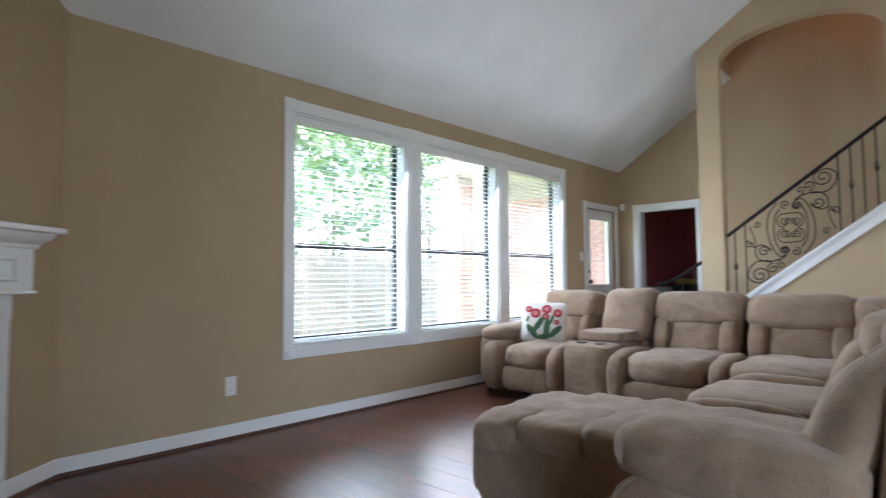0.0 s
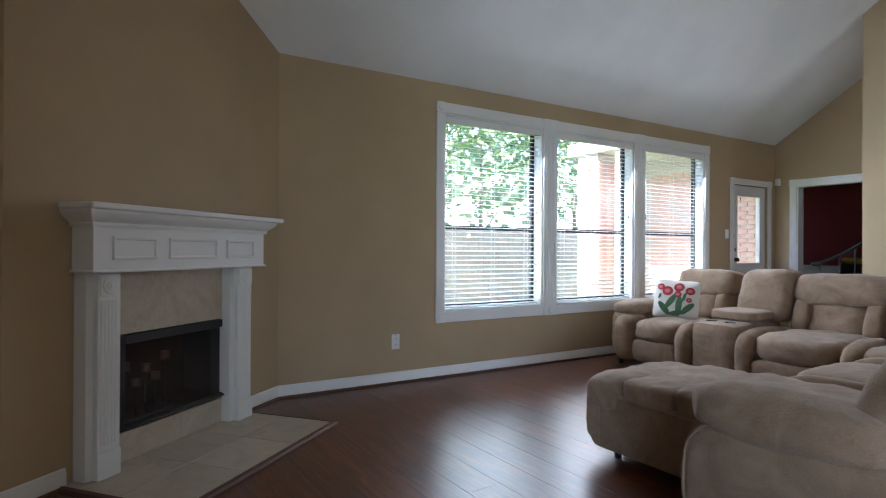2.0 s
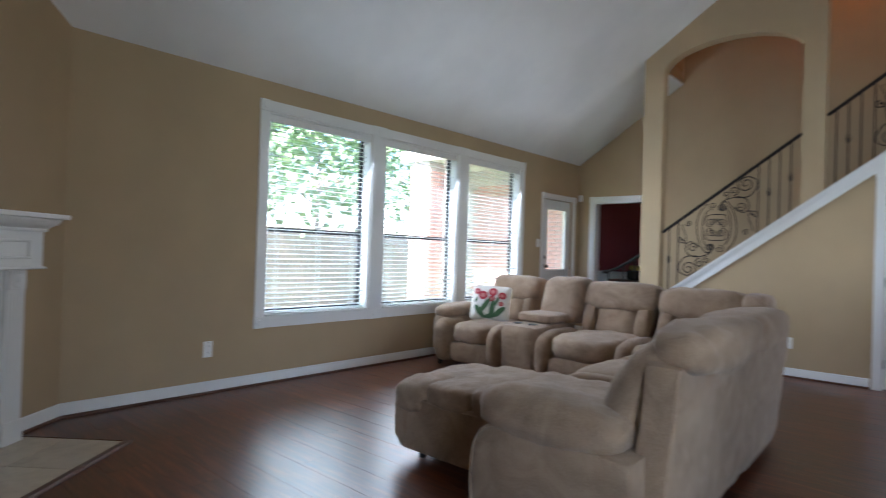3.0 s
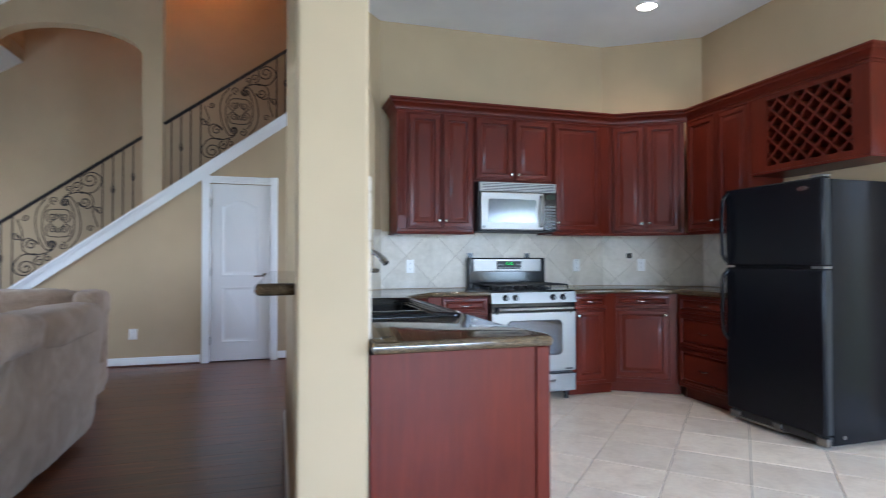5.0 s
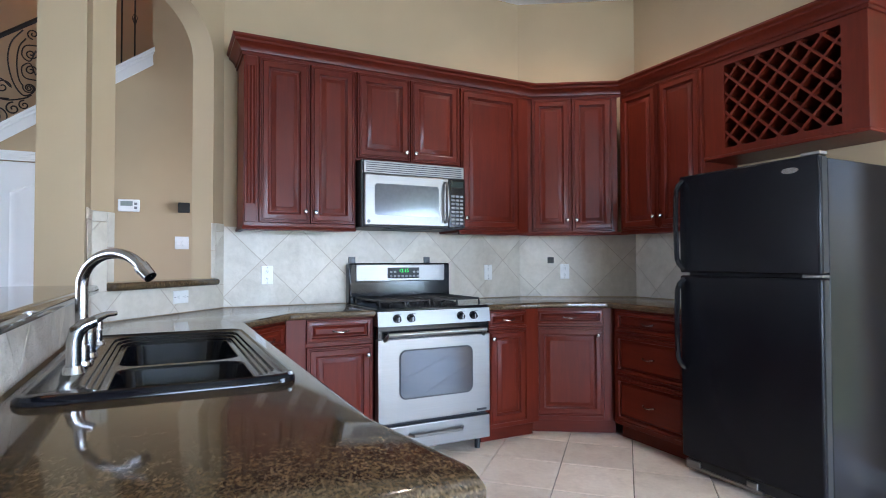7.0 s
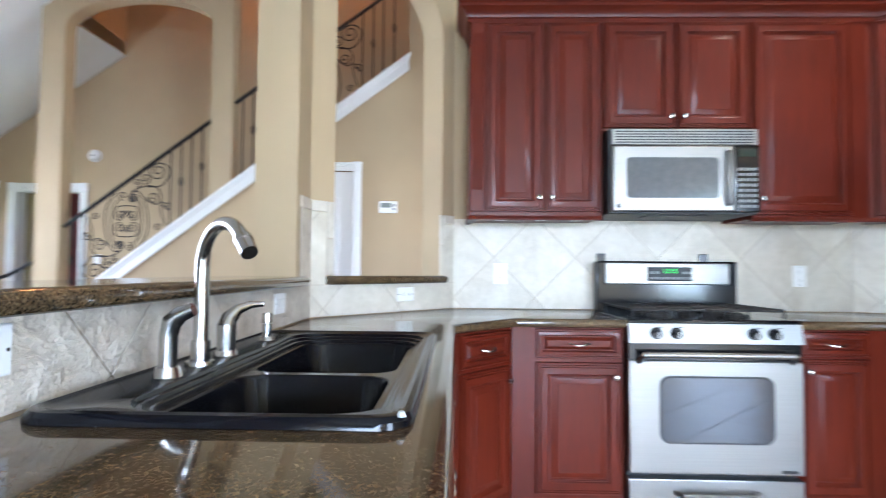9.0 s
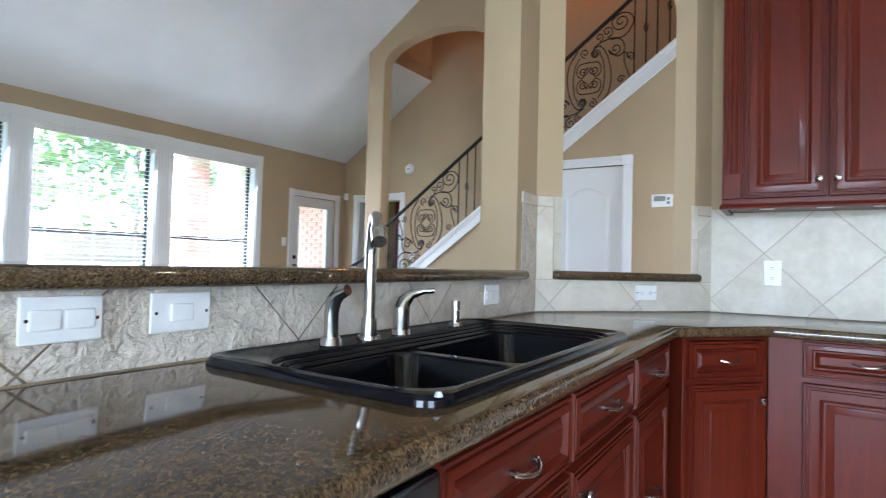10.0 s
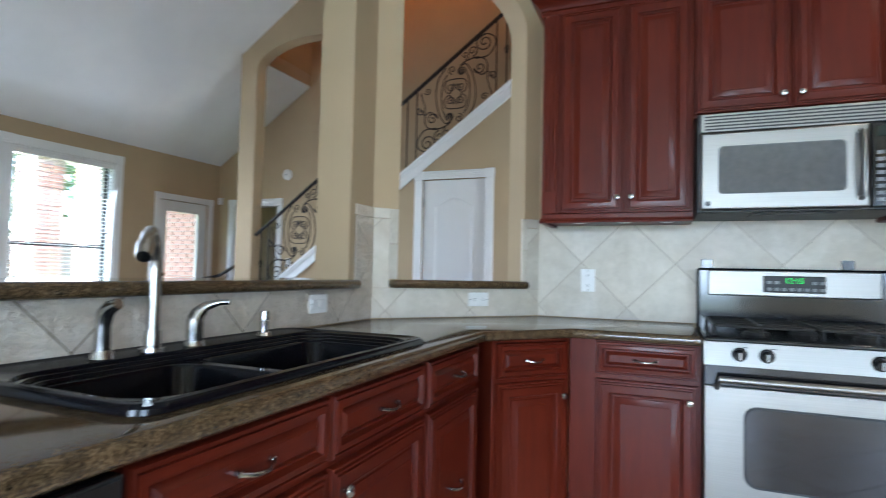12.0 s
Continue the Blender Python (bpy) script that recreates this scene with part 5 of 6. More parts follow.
# ---- stairs ----
RISE, RUN, X0 = 0.18, 0.245, -1.93
st = thing("stairs", pose(0, 0, 0), "wooden stairs with white risers behind the arch", "stairs", kind="structure")
for k in range(16):
    x = X0 + k * RUN
    part("tread", bx(x - 0.025, x + RUN, YC + 0.155 if k < 3 else YC + 0.105, YF - 0.003, RISE * (k + 1) - 0.03, RISE * (k + 1), bevel=0.008, seg=2), PLANK, st)
    part("riser", bx(x, x + 0.015, YC + 0.155 if k < 3 else YC + 0.105, YF - 0.003, RISE * k, RISE * (k + 1) - 0.03), WHITE, st)
x = X0 + 16 * RUN
part("landing", bx(x - 0.025, 3.89, YC + 0.105, YF - 0.003, RISE * 17 - 0.20, RISE * 17, bevel=0.01), PLANK, st)
part("landing_riser", bx(x, x + 0.015, YC + 0.105, YF - 0.003, RISE * 16, RISE * 17 - 0.2), WHITE, st)
bm = B()
slab(bm, -1.272, 2.03, stringer(-1.272) - 0.12, stringer(2.03) - 0.12, stringer(-1.272), stringer(2.03), YC - 0.02, YC + 0.1)
slab(bm, -1.272, 2.045, stringer(-1.272), stringer(2.045), stringer(-1.272) + 0.03, stringer(2.045) + 0.03, YC - 0.045, YC + 0.125)
slab(bm, -1.272, 2.038, stringer(-1.272) - 0.028, stringer(2.038) - 0.028, stringer(-1.272) - 0.001, stringer(2.038) - 0.001, YC - 0.034, YC - 0.021)
slab(bm, -1.272, 2.034, stringer(-1.272) - 0.125, stringer(2.034) - 0.125, stringer(-1.272) - 0.10, stringer(2.034) - 0.10, YC - 0.028, YC - 0.021)
solid("stair_stringer", bm, WHITE, "white moulded stair stringer", "stringer", kind="structure")


def rail_z(x):
    return stringer(x) + 0.80


YR = YC + 0.055


def spiral(cx, cz, r, a0, turns, sense):
    n = int(22 * turns)
    return [(cx + r * (1 - 0.86 * k / n) * math.cos(a0 + sense * 2 * math.pi * turns * k / n), YR, cz + r * (1 - 0.86 * k / n) * math.sin(a0 + sense * 2 * math.pi * turns * k / n)) for k in range(n + 1)]


def scroll_panel(rail, xc):
    """Wrought iron scrollwork, the same after half a turn, round the middle xc of a sloping rail."""
    mid = stringer(xc) + 0.414

    def put(pts, r=0.0062, both=True):
        for s in (1, -1) if both else (1,):
            out = []
            for x, y, z in pts:
                xx, zz = xc + s * x, mid + s * z
                out.append((xx, y, max(stringer(xx) + 0.035, min(rail_z(xx) - 0.012, zz))))
            part("scroll", tube(B(), out, r, 6), IRON, rail)

    def sweep_to(curl, *way):
        """A curl from its middle outwards, led on along a smooth line."""
        p = [Vector((x, YR, z)) for x, z in way]
        line = [Vector(q) for q in curl[::-1]]
        pts = [line[-2], line[-1]] + p + [p[-1] * 2 - (p[-2] if len(p) > 1 else line[-1])]
        for k in range(1, len(pts) - 2):
            a, b, c, d = pts[k - 1:k + 3]
            for t in (0.2, 0.4, 0.6, 0.8, 1.0):
                line.append(0.5 * (2 * b + (c - a) * t + (2 * a - 5 * b + 4 * c - d) * t * t + (3 * b - a - 3 * c + d) * t ** 3))
        return [tuple(q) for q in line]

    put(sweep_to(spiral(0.293, 0.480, 0.085, math.pi * 0.9, 1.5, 1), (0.30, 0.56), (0.385, 0.53), (0.405, 0.45), (0.33, 0.345), (0.20, 0.330)))
    put(spiral(0.170, 0.410, 0.055, -math.pi / 2, 1.4, 1))
    put(spiral(0.095, 0.372, 0.042, -math.pi / 2, 1.4, 1), 0.0055)
    put(sweep_to(spiral(0.246, 0.235, 0.062, math.pi, 1.4, 1), (0.26, 0.165), (0.325, 0.20), (0.31, 0.30), (0.219, 0.342), (0.10, 0.315), (0.045, 0.279)))
    put(sweep_to(spiral(0.374, 0.150, 0.042, -math.pi * 0.4, 1.3, 1), (0.335, 0.19), (0.33, 0.10), (0.365, 0.0), (0.375, -0.04)), 0.0055)
    put(spiral(0.302, -0.055, 0.036, 0.4, 1.3, 1), 0.0055)
    put(sweep_to(spiral(0.062, 0.222, 0.040, math.pi * 0.9, 1.3, 1), (0.055, 0.275), (0.11, 0.285), (0.175, 0.18), (0.211, 0.006), (0.19, -0.15), (0.11, -0.27)))
    put(sweep_to(spiral(0.062, 0.222, 0.046, -math.pi * 0.1, 1.2, 1), (0.135, 0.15), (0.150, 0.018), (0.135, -0.12), (0.09, -0.20)), 0.0055)
    put(spiral(0.040, -0.245, 0.045, math.pi / 2, 1.4, -1), 0.0055)
    put(sweep_to(spiral(0.053, 0.070, 0.048, math.pi * 0.75, 1.5, 1), (0.06, 0.01), (0.115, 0.05), (0.095, 0.135), (0.0, 0.150)), 0.0055)
    put(sweep_to(spiral(0.053, -0.072, 0.048, -math.pi * 0.75, 1.5, -1), (0.06, -0.01), (0.115, -0.05), (0.095, -0.135), (0.0, -0.150)), 0.0055)


def baluster(rail, x, basket):
    z0, z1 = stringer(x) + 0.03, rail_z(x)
    b = part("baluster", tube(B(), [(x, YR, z0), (x, YR, z1)], 0.0075, 6), IRON, rail)
    if basket:
        zm = (z0 + z1) / 2
        for k in range(4):
            part("basket_wire", tube(B(), [(x + 0.022 * math.sin(math.pi * j / 10) * math.cos(k * math.pi / 2 + j * 0.25), YR + 0.022 * math.sin(math.pi * j / 10) * math.sin(k * math.pi / 2 + j * 0.25), zm - 0.05 + 0.01 * j) for j in range(11)], 0.0035, 5), IRON, b)


for a, b, xm, bars in ((-1.262, 0.147, -0.66, ((-1.18, 1), (-0.143, 1), (-0.045, 0), (0.055, 1))), (0.365, 2.0, 1.162, ((0.44, 0), (0.54, 1), (0.64, 0), (1.68, 1), (1.776, 0), (1.88, 1)))):
    rail = thing("stair_railing", pose(0, 0, 0), "black wrought iron stair railing with scrollwork", "railing", "stair railings")
    part("handrail", tube(B(), [(a, YR, rail_z(a)), (b, YR, rail_z(b))], 0.019, 10), IRON, rail)
    for x, basket in bars:
        baluster(rail, x, basket)
    for x in (xm - 0.417, xm + 0.417):
        baluster(rail, x, False)
    scroll_panel(rail, xm)
rail = thing("stair_railing", pose(0, 0, 0), "black wrought iron railing end at the stair foot", "railing", "stair railings")
zt = rail_z(-1.55) - 0.02
part("handrail", tube(B(), [(-1.53, YR + 0.18, zt), (-1.75, YR + 0.16, zt - 0.15), (-1.90, YR + 0.13, zt - 0.24), (-1.98, YR + 0.08, zt - 0.27), (-2.01, YR + 0.0, zt - 0.28), (-1.97, YR - 0.05, zt - 0.28), (-1.91, YR - 0.03, zt - 0.28)], 0.019, 10), IRON, rail)
for x, y in ((-1.95, YR + 0.03), (-1.80, YR + 0.15), (-1.66, YR + 0.17)):
    part("baluster", tube(B(), [(x, y, 0.0 if x < -1.93 else RISE), (x, y, zt - 0.15 + (x + 1.75) * 0.65)], 0.008, 6), IRON, rail)

# ---- fireplace ----
fp = thing("fireplace_mantel", M_F, "white painted wooden mantel with fluted pilasters and panelled frieze", "mantel")
PX = [(0.35, 0.468), (1.345, 1.478)]
part("frieze", bx(0.305, 1.575, -0.14, -0.003, 1.02, 1.235), WHITE, fp)
for a, b in ((0.405, 0.672), (0.755, 1.125), (1.208, 1.472)):
    q = part("frieze_panel", raised(B(), a, b, 1.075, 1.19, -0.14, [(0.0, 0.008), (0.006, 0.012), (0.013, 0.010), (0.018, 0.001)]), WHITE, fp)
prof = [(0, 0), (0.012, 0), (0.016, 0.01), (0.016, 0.02), (0.030, 0.032), (0.050, 0.046), (0.060, 0.062), (0.064, 0.070), (0.064, 0.078), (0, 0.078)]
part("crown", sweep(B(), prof, [(0.305, -0.003, 1.235), (0.305, -0.14, 1.235), (1.575, -0.14, 1.235), (1.575, -0.003, 1.235)]), WHITE, fp)
part("shelf", bx(0.232, 1.690, -0.225, -0.003, 1.314, 1.345, bevel=0.009, seg=3), WHITE, fp)
part("architrave", sweep(B(), [(0, 0), (0.010, 0), (0.014, 0.006), (0.010, 0.014), (0, 0.016)], [(0.305, -0.003, 1.014), (0.305, -0.14, 1.014), (1.575, -0.14, 1.014), (1.575, -0.003, 1.014)]), WHITE, fp)
for a, b in PX:
    pl = part("pilaster", bx(a - 0.035, b + 0.035, -0.085, -0.003, 0.021, 1.014, bevel=0.003), WHITE, fp)
    part("pilaster_face", bx(a, b, -0.118, -0.085, 0.021, 1.014, bevel=0.003), WHITE, fp)
    for k in range(5):
        xx = a + (b - a) * (k + 1) / 6
        part("flute", cyl(B(), (xx, -0.117, 0.18), (xx, -0.117, 0.88), 0.0065, seg=6), WHITE, pl)
    part("plinth", bx(a - 0.006, b + 0.006, -0.128, -0.118, 0.021, 0.15, bevel=0.003), WHITE, pl)
    ro = part("rosette_block", bx(a + 0.004, b - 0.004, -0.128, -0.118, 0.90, 1.008, bevel=0.003), WHITE, pl)
    for r, y in ((0.045, -0.134), (0.028, -0.138), (0.014, -0.143)):
        part("rosette", cyl(B(), ((a + b) / 2, y, 0.954), ((a + b) / 2, -0.128, 0.954), r * 0.85, r, 20), WHITE, ro)
sl = thing("fireplace_surround", M_F, "beige travertine slabs round the firebox", "fireplace surround")
x0, x1 = PX[0][1] + 0.035, PX[1][0] - 0.035
for a, b, c, d in ((x0, x1, 0.685, 1.012), (x0, 0.55, 0.021, 0.683), (1.395, x1 + 0.001, 0.021, 0.683), (0.552, 0.97, 0.021, 0.172), (0.972, 1.393, 0.021, 0.172)):
    if b - a > 0.01:
        part("slab", bx(a, b, -0.022, -0.003, c, d, bevel=0.002), HEARTH_TILE, sl)
he = thing("hearth", M_F, "flat beige stone hearth with dark wood edging", "hearth")
hx0, hx1, hy = 0.26, 1.535, -0.70
n = 3
for i in range(n):
    for j in range(2):
        a, b = hx0 + (hx1 - hx0) * i / n, hx0 + (hx1 - hx0) * (i + 1) / n
        part("slab", bx(a + 0.001, b - 0.001, hy / 2 * (2 - j) + 0.001, hy / 2 * (1 - j) - 0.003, 0.001, 0.020, bevel=0.002), HEARTH_TILE, he)
part("edging", sweep(B(), [(0, 0.001), (0.03, 0.001), (0.03, 0.008), (0.022, 0.020), (0, 0.024)], [(hx1, -0.003, 0), (hx1, hy, 0), (hx0, hy, 0), (hx0, -0.003, 0)][::-1]), DARK_WOOD, he, "dark wood edging")
fb = thing("firebox", M_F, "black metal firebox with a glass screen", "firebox")
bm = B()
box(bm, 0.552, 1.393, 0.36, 0.38, 0.174, 0.681)
box(bm, 0.53, 0.552, -0.02, 0.38, 0.174, 0.681)
box(bm, 1.393, 1.415, -0.02, 0.38, 0.174, 0.681)
box(bm, 0.552, 1.393, 0.0, 0.38, 0.15, 0.174)
box(bm, 0.552, 1.393, 0.0, 0.38, 0.681, 0.70)
part("box", bm, BLACK_MATT, fb)
for a, b, c, d in ((0.553, 0.585, 0.176, 0.68), (1.36, 1.392, 0.176, 0.68), (0.585, 1.36, 0.63, 0.68), (0.585, 1.36, 0.176, 0.21)):
    part("frame_bar", bx(a, b, -0.026, -0.006, c, d, bevel=0.003), BLACK_MATT, fb)
part("bottom_track", tube(B(), [(0.56, -0.034, 0.195), (1.385, -0.034, 0.195)], 0.009, 8), plain("dark_pewter", (0.06, 0.055, 0.05), 0.35, 0.9), fb)
p = part("glass_screen", bx(0.585, 1.36, -0.012, -0.009, 0.21, 0.63), GLASS, fb)
p.visible_shadow = False
cs = thing("candle_stand", M_F @ pose(0.84, 0.13, 0.174), "dark iron candelabra with amber glass cups inside the firebox", "candle stand")
WAX = plain("amber_glass", (0.10, 0.075, 0.05), 0.3)
part("base_bar", bx(-0.22, 0.22, -0.03, 0.03, 0.0, 0.012), IRON, cs)
for x, h in ((-0.19, 0.20), (-0.12, 0.27), (-0.05, 0.17), (0.02, 0.24), (0.09, 0.18), (0.16, 0.29)):
    part("stem", tube(B(), [(x, 0, 0.01), (x, 0, h)], 0.005, 6), IRON, cs)
    part("cup", cyl(B(), (x, 0, h), (x, 0, h + 0.012), 0.024, 0.032, 12), IRON, cs)
    part("candle", cyl(B(), (x, 0, h + 0.012), (x, 0, h + 0.055), 0.024, seg=12), WAX, cs, "amber glass candle cup")
gv = solid("gas_valve", plate(B(), [(0.03 * math.cos(a), 0.045 * math.sin(a)) for a in [k * math.pi / 10 for k in range(20)]], -0.006, 0.0), CHROME, "oval metal gas key plate on the wall", "gas valve", m=pose(-1.974, -0.32, 0.22, 0, 0, 90))


# ---- soft shapes ----
def soft(bm, x0, x1, y0, y1, z0, z1, k=5.0, n=8, shape=None, wrinkle=0.006, seed=0):
    """A padded block: a rounded cube of a grid, with wrinkles and an own bend."""
    verts = {}

    def vert(p):
        key = tuple(round(c, 5) for c in p)
        if key not in verts:
            q = Vector(p)
            q /= (abs(q.x) ** k + abs(q.y) ** k + abs(q.z) ** k) ** (1 / k)
            u = q.copy()
            if shape:
                q = Vector(shape(*q))
            w = Vector(((x0 + x1) / 2 + q.x * (x1 - x0) / 2, (y0 + y1) / 2 + q.y * (y1 - y0) / 2, (z0 + z1) / 2 + q.z * (z1 - z0) / 2))
            w += u * wrinkle * (noise.noise(w * 6 + Vector((seed, 0, 0))) + 0.6 * noise.noise(w * 17 + Vector((0, seed, 0))))
            verts[key] = bm.verts.new(w)
        return verts[key]

    for axis in range(3):
        for s in (-1, 1):
            for i in range(n):
                for j in range(n):
                    quad = []
                    for di, dj in ((0, 0), (1, 0), (1, 1), (0, 1)):
                        a, b = -1 + 2 * (i + di) / n, -1 + 2 * (j + dj) / n
                        p = [0, 0, 0]
                        p[axis], p[(axis + 1) % 3], p[(axis + 2) % 3] = s, a, b
                        quad.append(vert(p))
                    bm.faces.new(quad if s > 0 else quad[::-1])
    return bm


def pad(name, parent, *a, mat=None, label="", **kw):
    ob = part(name, soft(B(), *a, **kw), mat or SUEDE, parent, label)
    ob.data.shade_smooth()
    return ob


def lean(t):
    return lambda x, y, z: (x, y + t * z, z)


def seat_unit(u, x0, x1, y_front, y_back, seed, top=0.95, foot=True):
    """Seat, footrest panel and a back in three pads with a head roll; the seat faces -y."""
    pad("seat_cushion", u, x0 - 0.01, x1 + 0.01, y_front - 0.02, y_back - 0.22, 0.25, 0.49, k=3.6, n=14, seed=seed, wrinkle=0.016)
    pad("footrest_pad", u, x0 + 0.01, x1 - 0.01, y_front + 0.0, y_front + 0.14, 0.07, 0.29, k=4, seed=seed + 1)
    part("base", bx(x0 + 0.01, x1 - 0.01, y_front + 0.09, y_back - 0.05, 0.06, 0.30), SUEDE, u)
    w = x1 - x0
    for a, b, k in ((x0 - 0.02, x0 + w * 0.20, 2), (x1 - w * 0.20, x1 + 0.02, 3)):
        pad("back_bolster", u, a, b, y_back - 0.37, y_back - 0.10, 0.42, top - 0.19, k=3.6, n=10, seed=seed + k, shape=lean(0.5))
    pad("back_cushion", u, x0 + w * 0.13, x1 - w * 0.13, y_back - 0.345, y_back - 0.08, 0.42, top - 0.19, k=3.8, n=12, seed=seed + 4, shape=lean(0.5), wrinkle=0.018)
    pad("head_roll", u, x0 - 0.05, x1 + 0.05, y_back - 0.31, y_back + 0.06, top - 0.27, top, k=4.2, n=14, seed=seed + 5, wrinkle=0.016, shape=lambda x, y, z: (x, y + 0.16 * z, z - 0.10 * y * (z > 0)))
    pad("back_shell", u, x0 - 0.05, x1 + 0.05, y_back - 0.12, y_back + 0.04, 0.06, top - 0.10, k=8, seed=seed + 6, shape=lean(0.35))


def arm(u, x0, x1, y_front, y_back, seed, outer):
    pad("arm_side", u, x0, x1, y_front + 0.05, y_back, 0.06, 0.57, k=5, n=10, seed=seed)
    pad("arm_front", u, *((x0 + 0.10, x1 + 0.05) if outer < 0 else (x0 - 0.05, x1 - 0.10)), y_front - 0.04, y_front + 0.35, 0.05, 0.50, k=3.5, n=10, seed=seed + 1)
    pad("arm_pad", u, x0 - 0.01, x1 + 0.02, y_front + 0.06, y_front + 0.62, 0.50, 0.64, k=3, n=10, seed=seed + 2, shape=lambda x, y, z: (x, y, z + 0.25 * y))


def bolster(u, x0, x1, y_front, y_back, seed):
    pad("inner_arm", u, x0, x1, y_front - 0.02, y_back - 0.35, 0.06, 0.50, k=3.4, n=10, seed=seed, shape=lambda x, y, z: (x, y, z - (0.10 * max(0, -y - 0.4))))


YF0, YB0 = 4.52, 5.62
u = thing("sectional_sofa", pose(0, 0, 0), "beige suede reclining sofa section with a cup-holder console", "sofa", "sectional sofa pieces")
arm(u, -2.86, -2.60, YF0, YB0, 3, -1)
seat_unit(u, -2.56, -2.06, YF0, YB0, 11)
bolster(u, -2.10, -1.93, YF0, YB0, 21)
cons = part("console", soft(B(), -1.93, -1.52, YF0 + 0.02, YB0 - 0.28, 0.06, 0.53, k=9, n=8), SUEDE, u, "upholstered console")
for x in (-1.81, -1.64):
    part("cup_holder", cyl(B(), (x, YF0 + 0.16, 0.528), (x, YF0 + 0.16, 0.536), 0.045, seg=20), BLACK_MATT, cons, "black cup holder")
pad("console_lid", u, -1.92, -1.53, YF0 + 0.28, YF0 + 0.72, 0.53, 0.62, k=6, seed=31)
pad("console_back", u, -1.90, -1.46, YB0 - 0.40, YB0 - 0.02, 0.50, 0.97, k=5.5, n=10, seed=33, shape=lean(0.4), wrinkle=0.012)
bolster(u, -1.55, -1.38, YF0, YB0, 35)
seat_unit(u, -1.42, -0.78, YF0, YB0, 41, top=0.945)
bolster(u, -0.80, -0.64, YF0, YB0, 45)
seat_unit(u, -0.68, -0.02, YF0, YB0, 51, top=0.93)
for x in (-2.75, -0.1):
    for y in (YF0 + 0.12, YB0 - 0.1):
        part("foot", cyl(B(), (x, y, 0), (x, y, 0.08), 0.022, 0.03, 12), BLACK_MATT, u)

# corner wedge and the recliner row facing the fireplace: local x runs south, the seats face west
u = thing("sectional_corner", pose(0, 0, 0), "beige suede corner seat joining the two sofa rows", "sofa", "sectional sofa pieces")
pad("seat_cushion", u, -0.02, 0.20, 4.45, 5.32, 0.26, 0.48, k=4, n=12, seed=61, wrinkle=0.014)
part("base", bx(0.0, 0.18, 4.48, 5.50, 0.06, 0.30), SUEDE, u)
pad("back_cushion", u, -0.02, 0.20, 5.14, 5.50, 0.40, 0.76, k=3.6, n=12, seed=62, shape=lean(0.3))
pad("head_roll", u, -0.02, 0.20, 5.26, 5.68, 0.66, 0.925, k=3.4, n=12, seed=63, wrinkle=0.014)
pad("back_shell", u, -0.01, 0.18, 5.46, 5.62, 0.06, 0.82, k=8, seed=64)

u = thing("sectional_recliner", pose(0.36, 4.30, 0, 0, 0, -90), "beige suede recliner section with an open footrest", "sofa", "sectional sofa pieces")
L0, L1 = 0.0, 2.22
arm_x0 = 1.86


def flare(x, y, z):
    return (x, y + 0.42 * z + 0.15 * z * z, z)


pad("seat_cushion", u, 0.28, 0.98, -0.92, -0.2, 0.27, 0.49, k=5, seed=71)
pad("footrest_pad", u, 0.29, 0.97, -0.94, -0.80, 0.10, 0.30, k=5, seed=72)
part("base", bx(0.05, 1.88, -0.84, -0.06, 0.06, 0.30), SUEDE, u)
bolster(u, 0.98, 1.14, -0.92, 0.05, 73)
bolster(u, 0.10, 0.27, -0.92, 0.05, 74)
pad("back_cushion", u, 0.26, 1.02, -0.30, 0.04, 0.42, 0.80, k=4, seed=75, shape=lean(0.45))
pad("head_roll", u, -0.08, 1.08, -0.18, 0.15, 0.69, 0.905, k=4, n=10, seed=76, wrinkle=0.010)
# the open recliner
pad("seat_cushion", u, 1.12, 1.86, -0.96, -0.15, 0.30, 0.50, k=5, n=12, seed=81, wrinkle=0.015)
def side_panel(pts, x0, x1, bevel):
    """A flat upholstered slab standing along local y over the outline pts (y, z)."""
    bm = prism(B(), pts, x0, x1, bevel, 3)
    for v in bm.verts:
        v.co = Vector((v.co.z, v.co.x, v.co.y))
    bmesh.ops.recalc_face_normals(bm, faces=bm.faces)
    return bm


def corner(cy, cz, r, a0, a1, n=8):
    return [(cy + r * math.cos(radians(a0 + (a1 - a0) * k / n)), cz + r * math.sin(radians(a0 + (a1 - a0) * k / n))) for k in range(n + 1)]


def sag(x, y, z):
    return (x, y, z - 0.25 * max(0.0, -y - 0.2) ** 2 - 0.12 * (1 - x * x) * (y > -0.6))


for a, b, c, k in ((-1.30, -0.97, 0.470, 0), (-1.00, -0.60, 0.485, 4)):
    pad("leg_rest", u, 1.105, 1.89, a, b, 0.33, c, k=7, n=16, seed=82 + k, wrinkle=0.014)
pad("leg_rest_roll", u, 1.10, 1.892, -1.565, -1.255, 0.25, 0.462, k=4.2, n=16, seed=92, wrinkle=0.014)
pad("leg_rest_front", u, 1.115, 1.88, -1.55, -1.40, 0.075, 0.38, k=6, n=12, seed=83)
ob = part("leg_rest_side", side_panel([(-0.60, 0.07), (-0.60, 0.37), (-1.42, 0.37)] + corner(-1.44, 0.13, 0.06, 180, 270, 5), 1.14, 1.878, 0.014), SUEDE, u)
part("seam", tube(B(), [(1.881, -1.43, 0.09), (1.881, -1.43, 0.34), (1.881, -1.40, 0.36), (1.881, -0.86, 0.355)], 0.004, 6), SUEDE, ob)
part("glide_foot", cyl(B(), (1.76, -1.40, 0), (1.76, -1.40, 0.10), 0.02, 0.024, 12), BLACK_MATT, u)
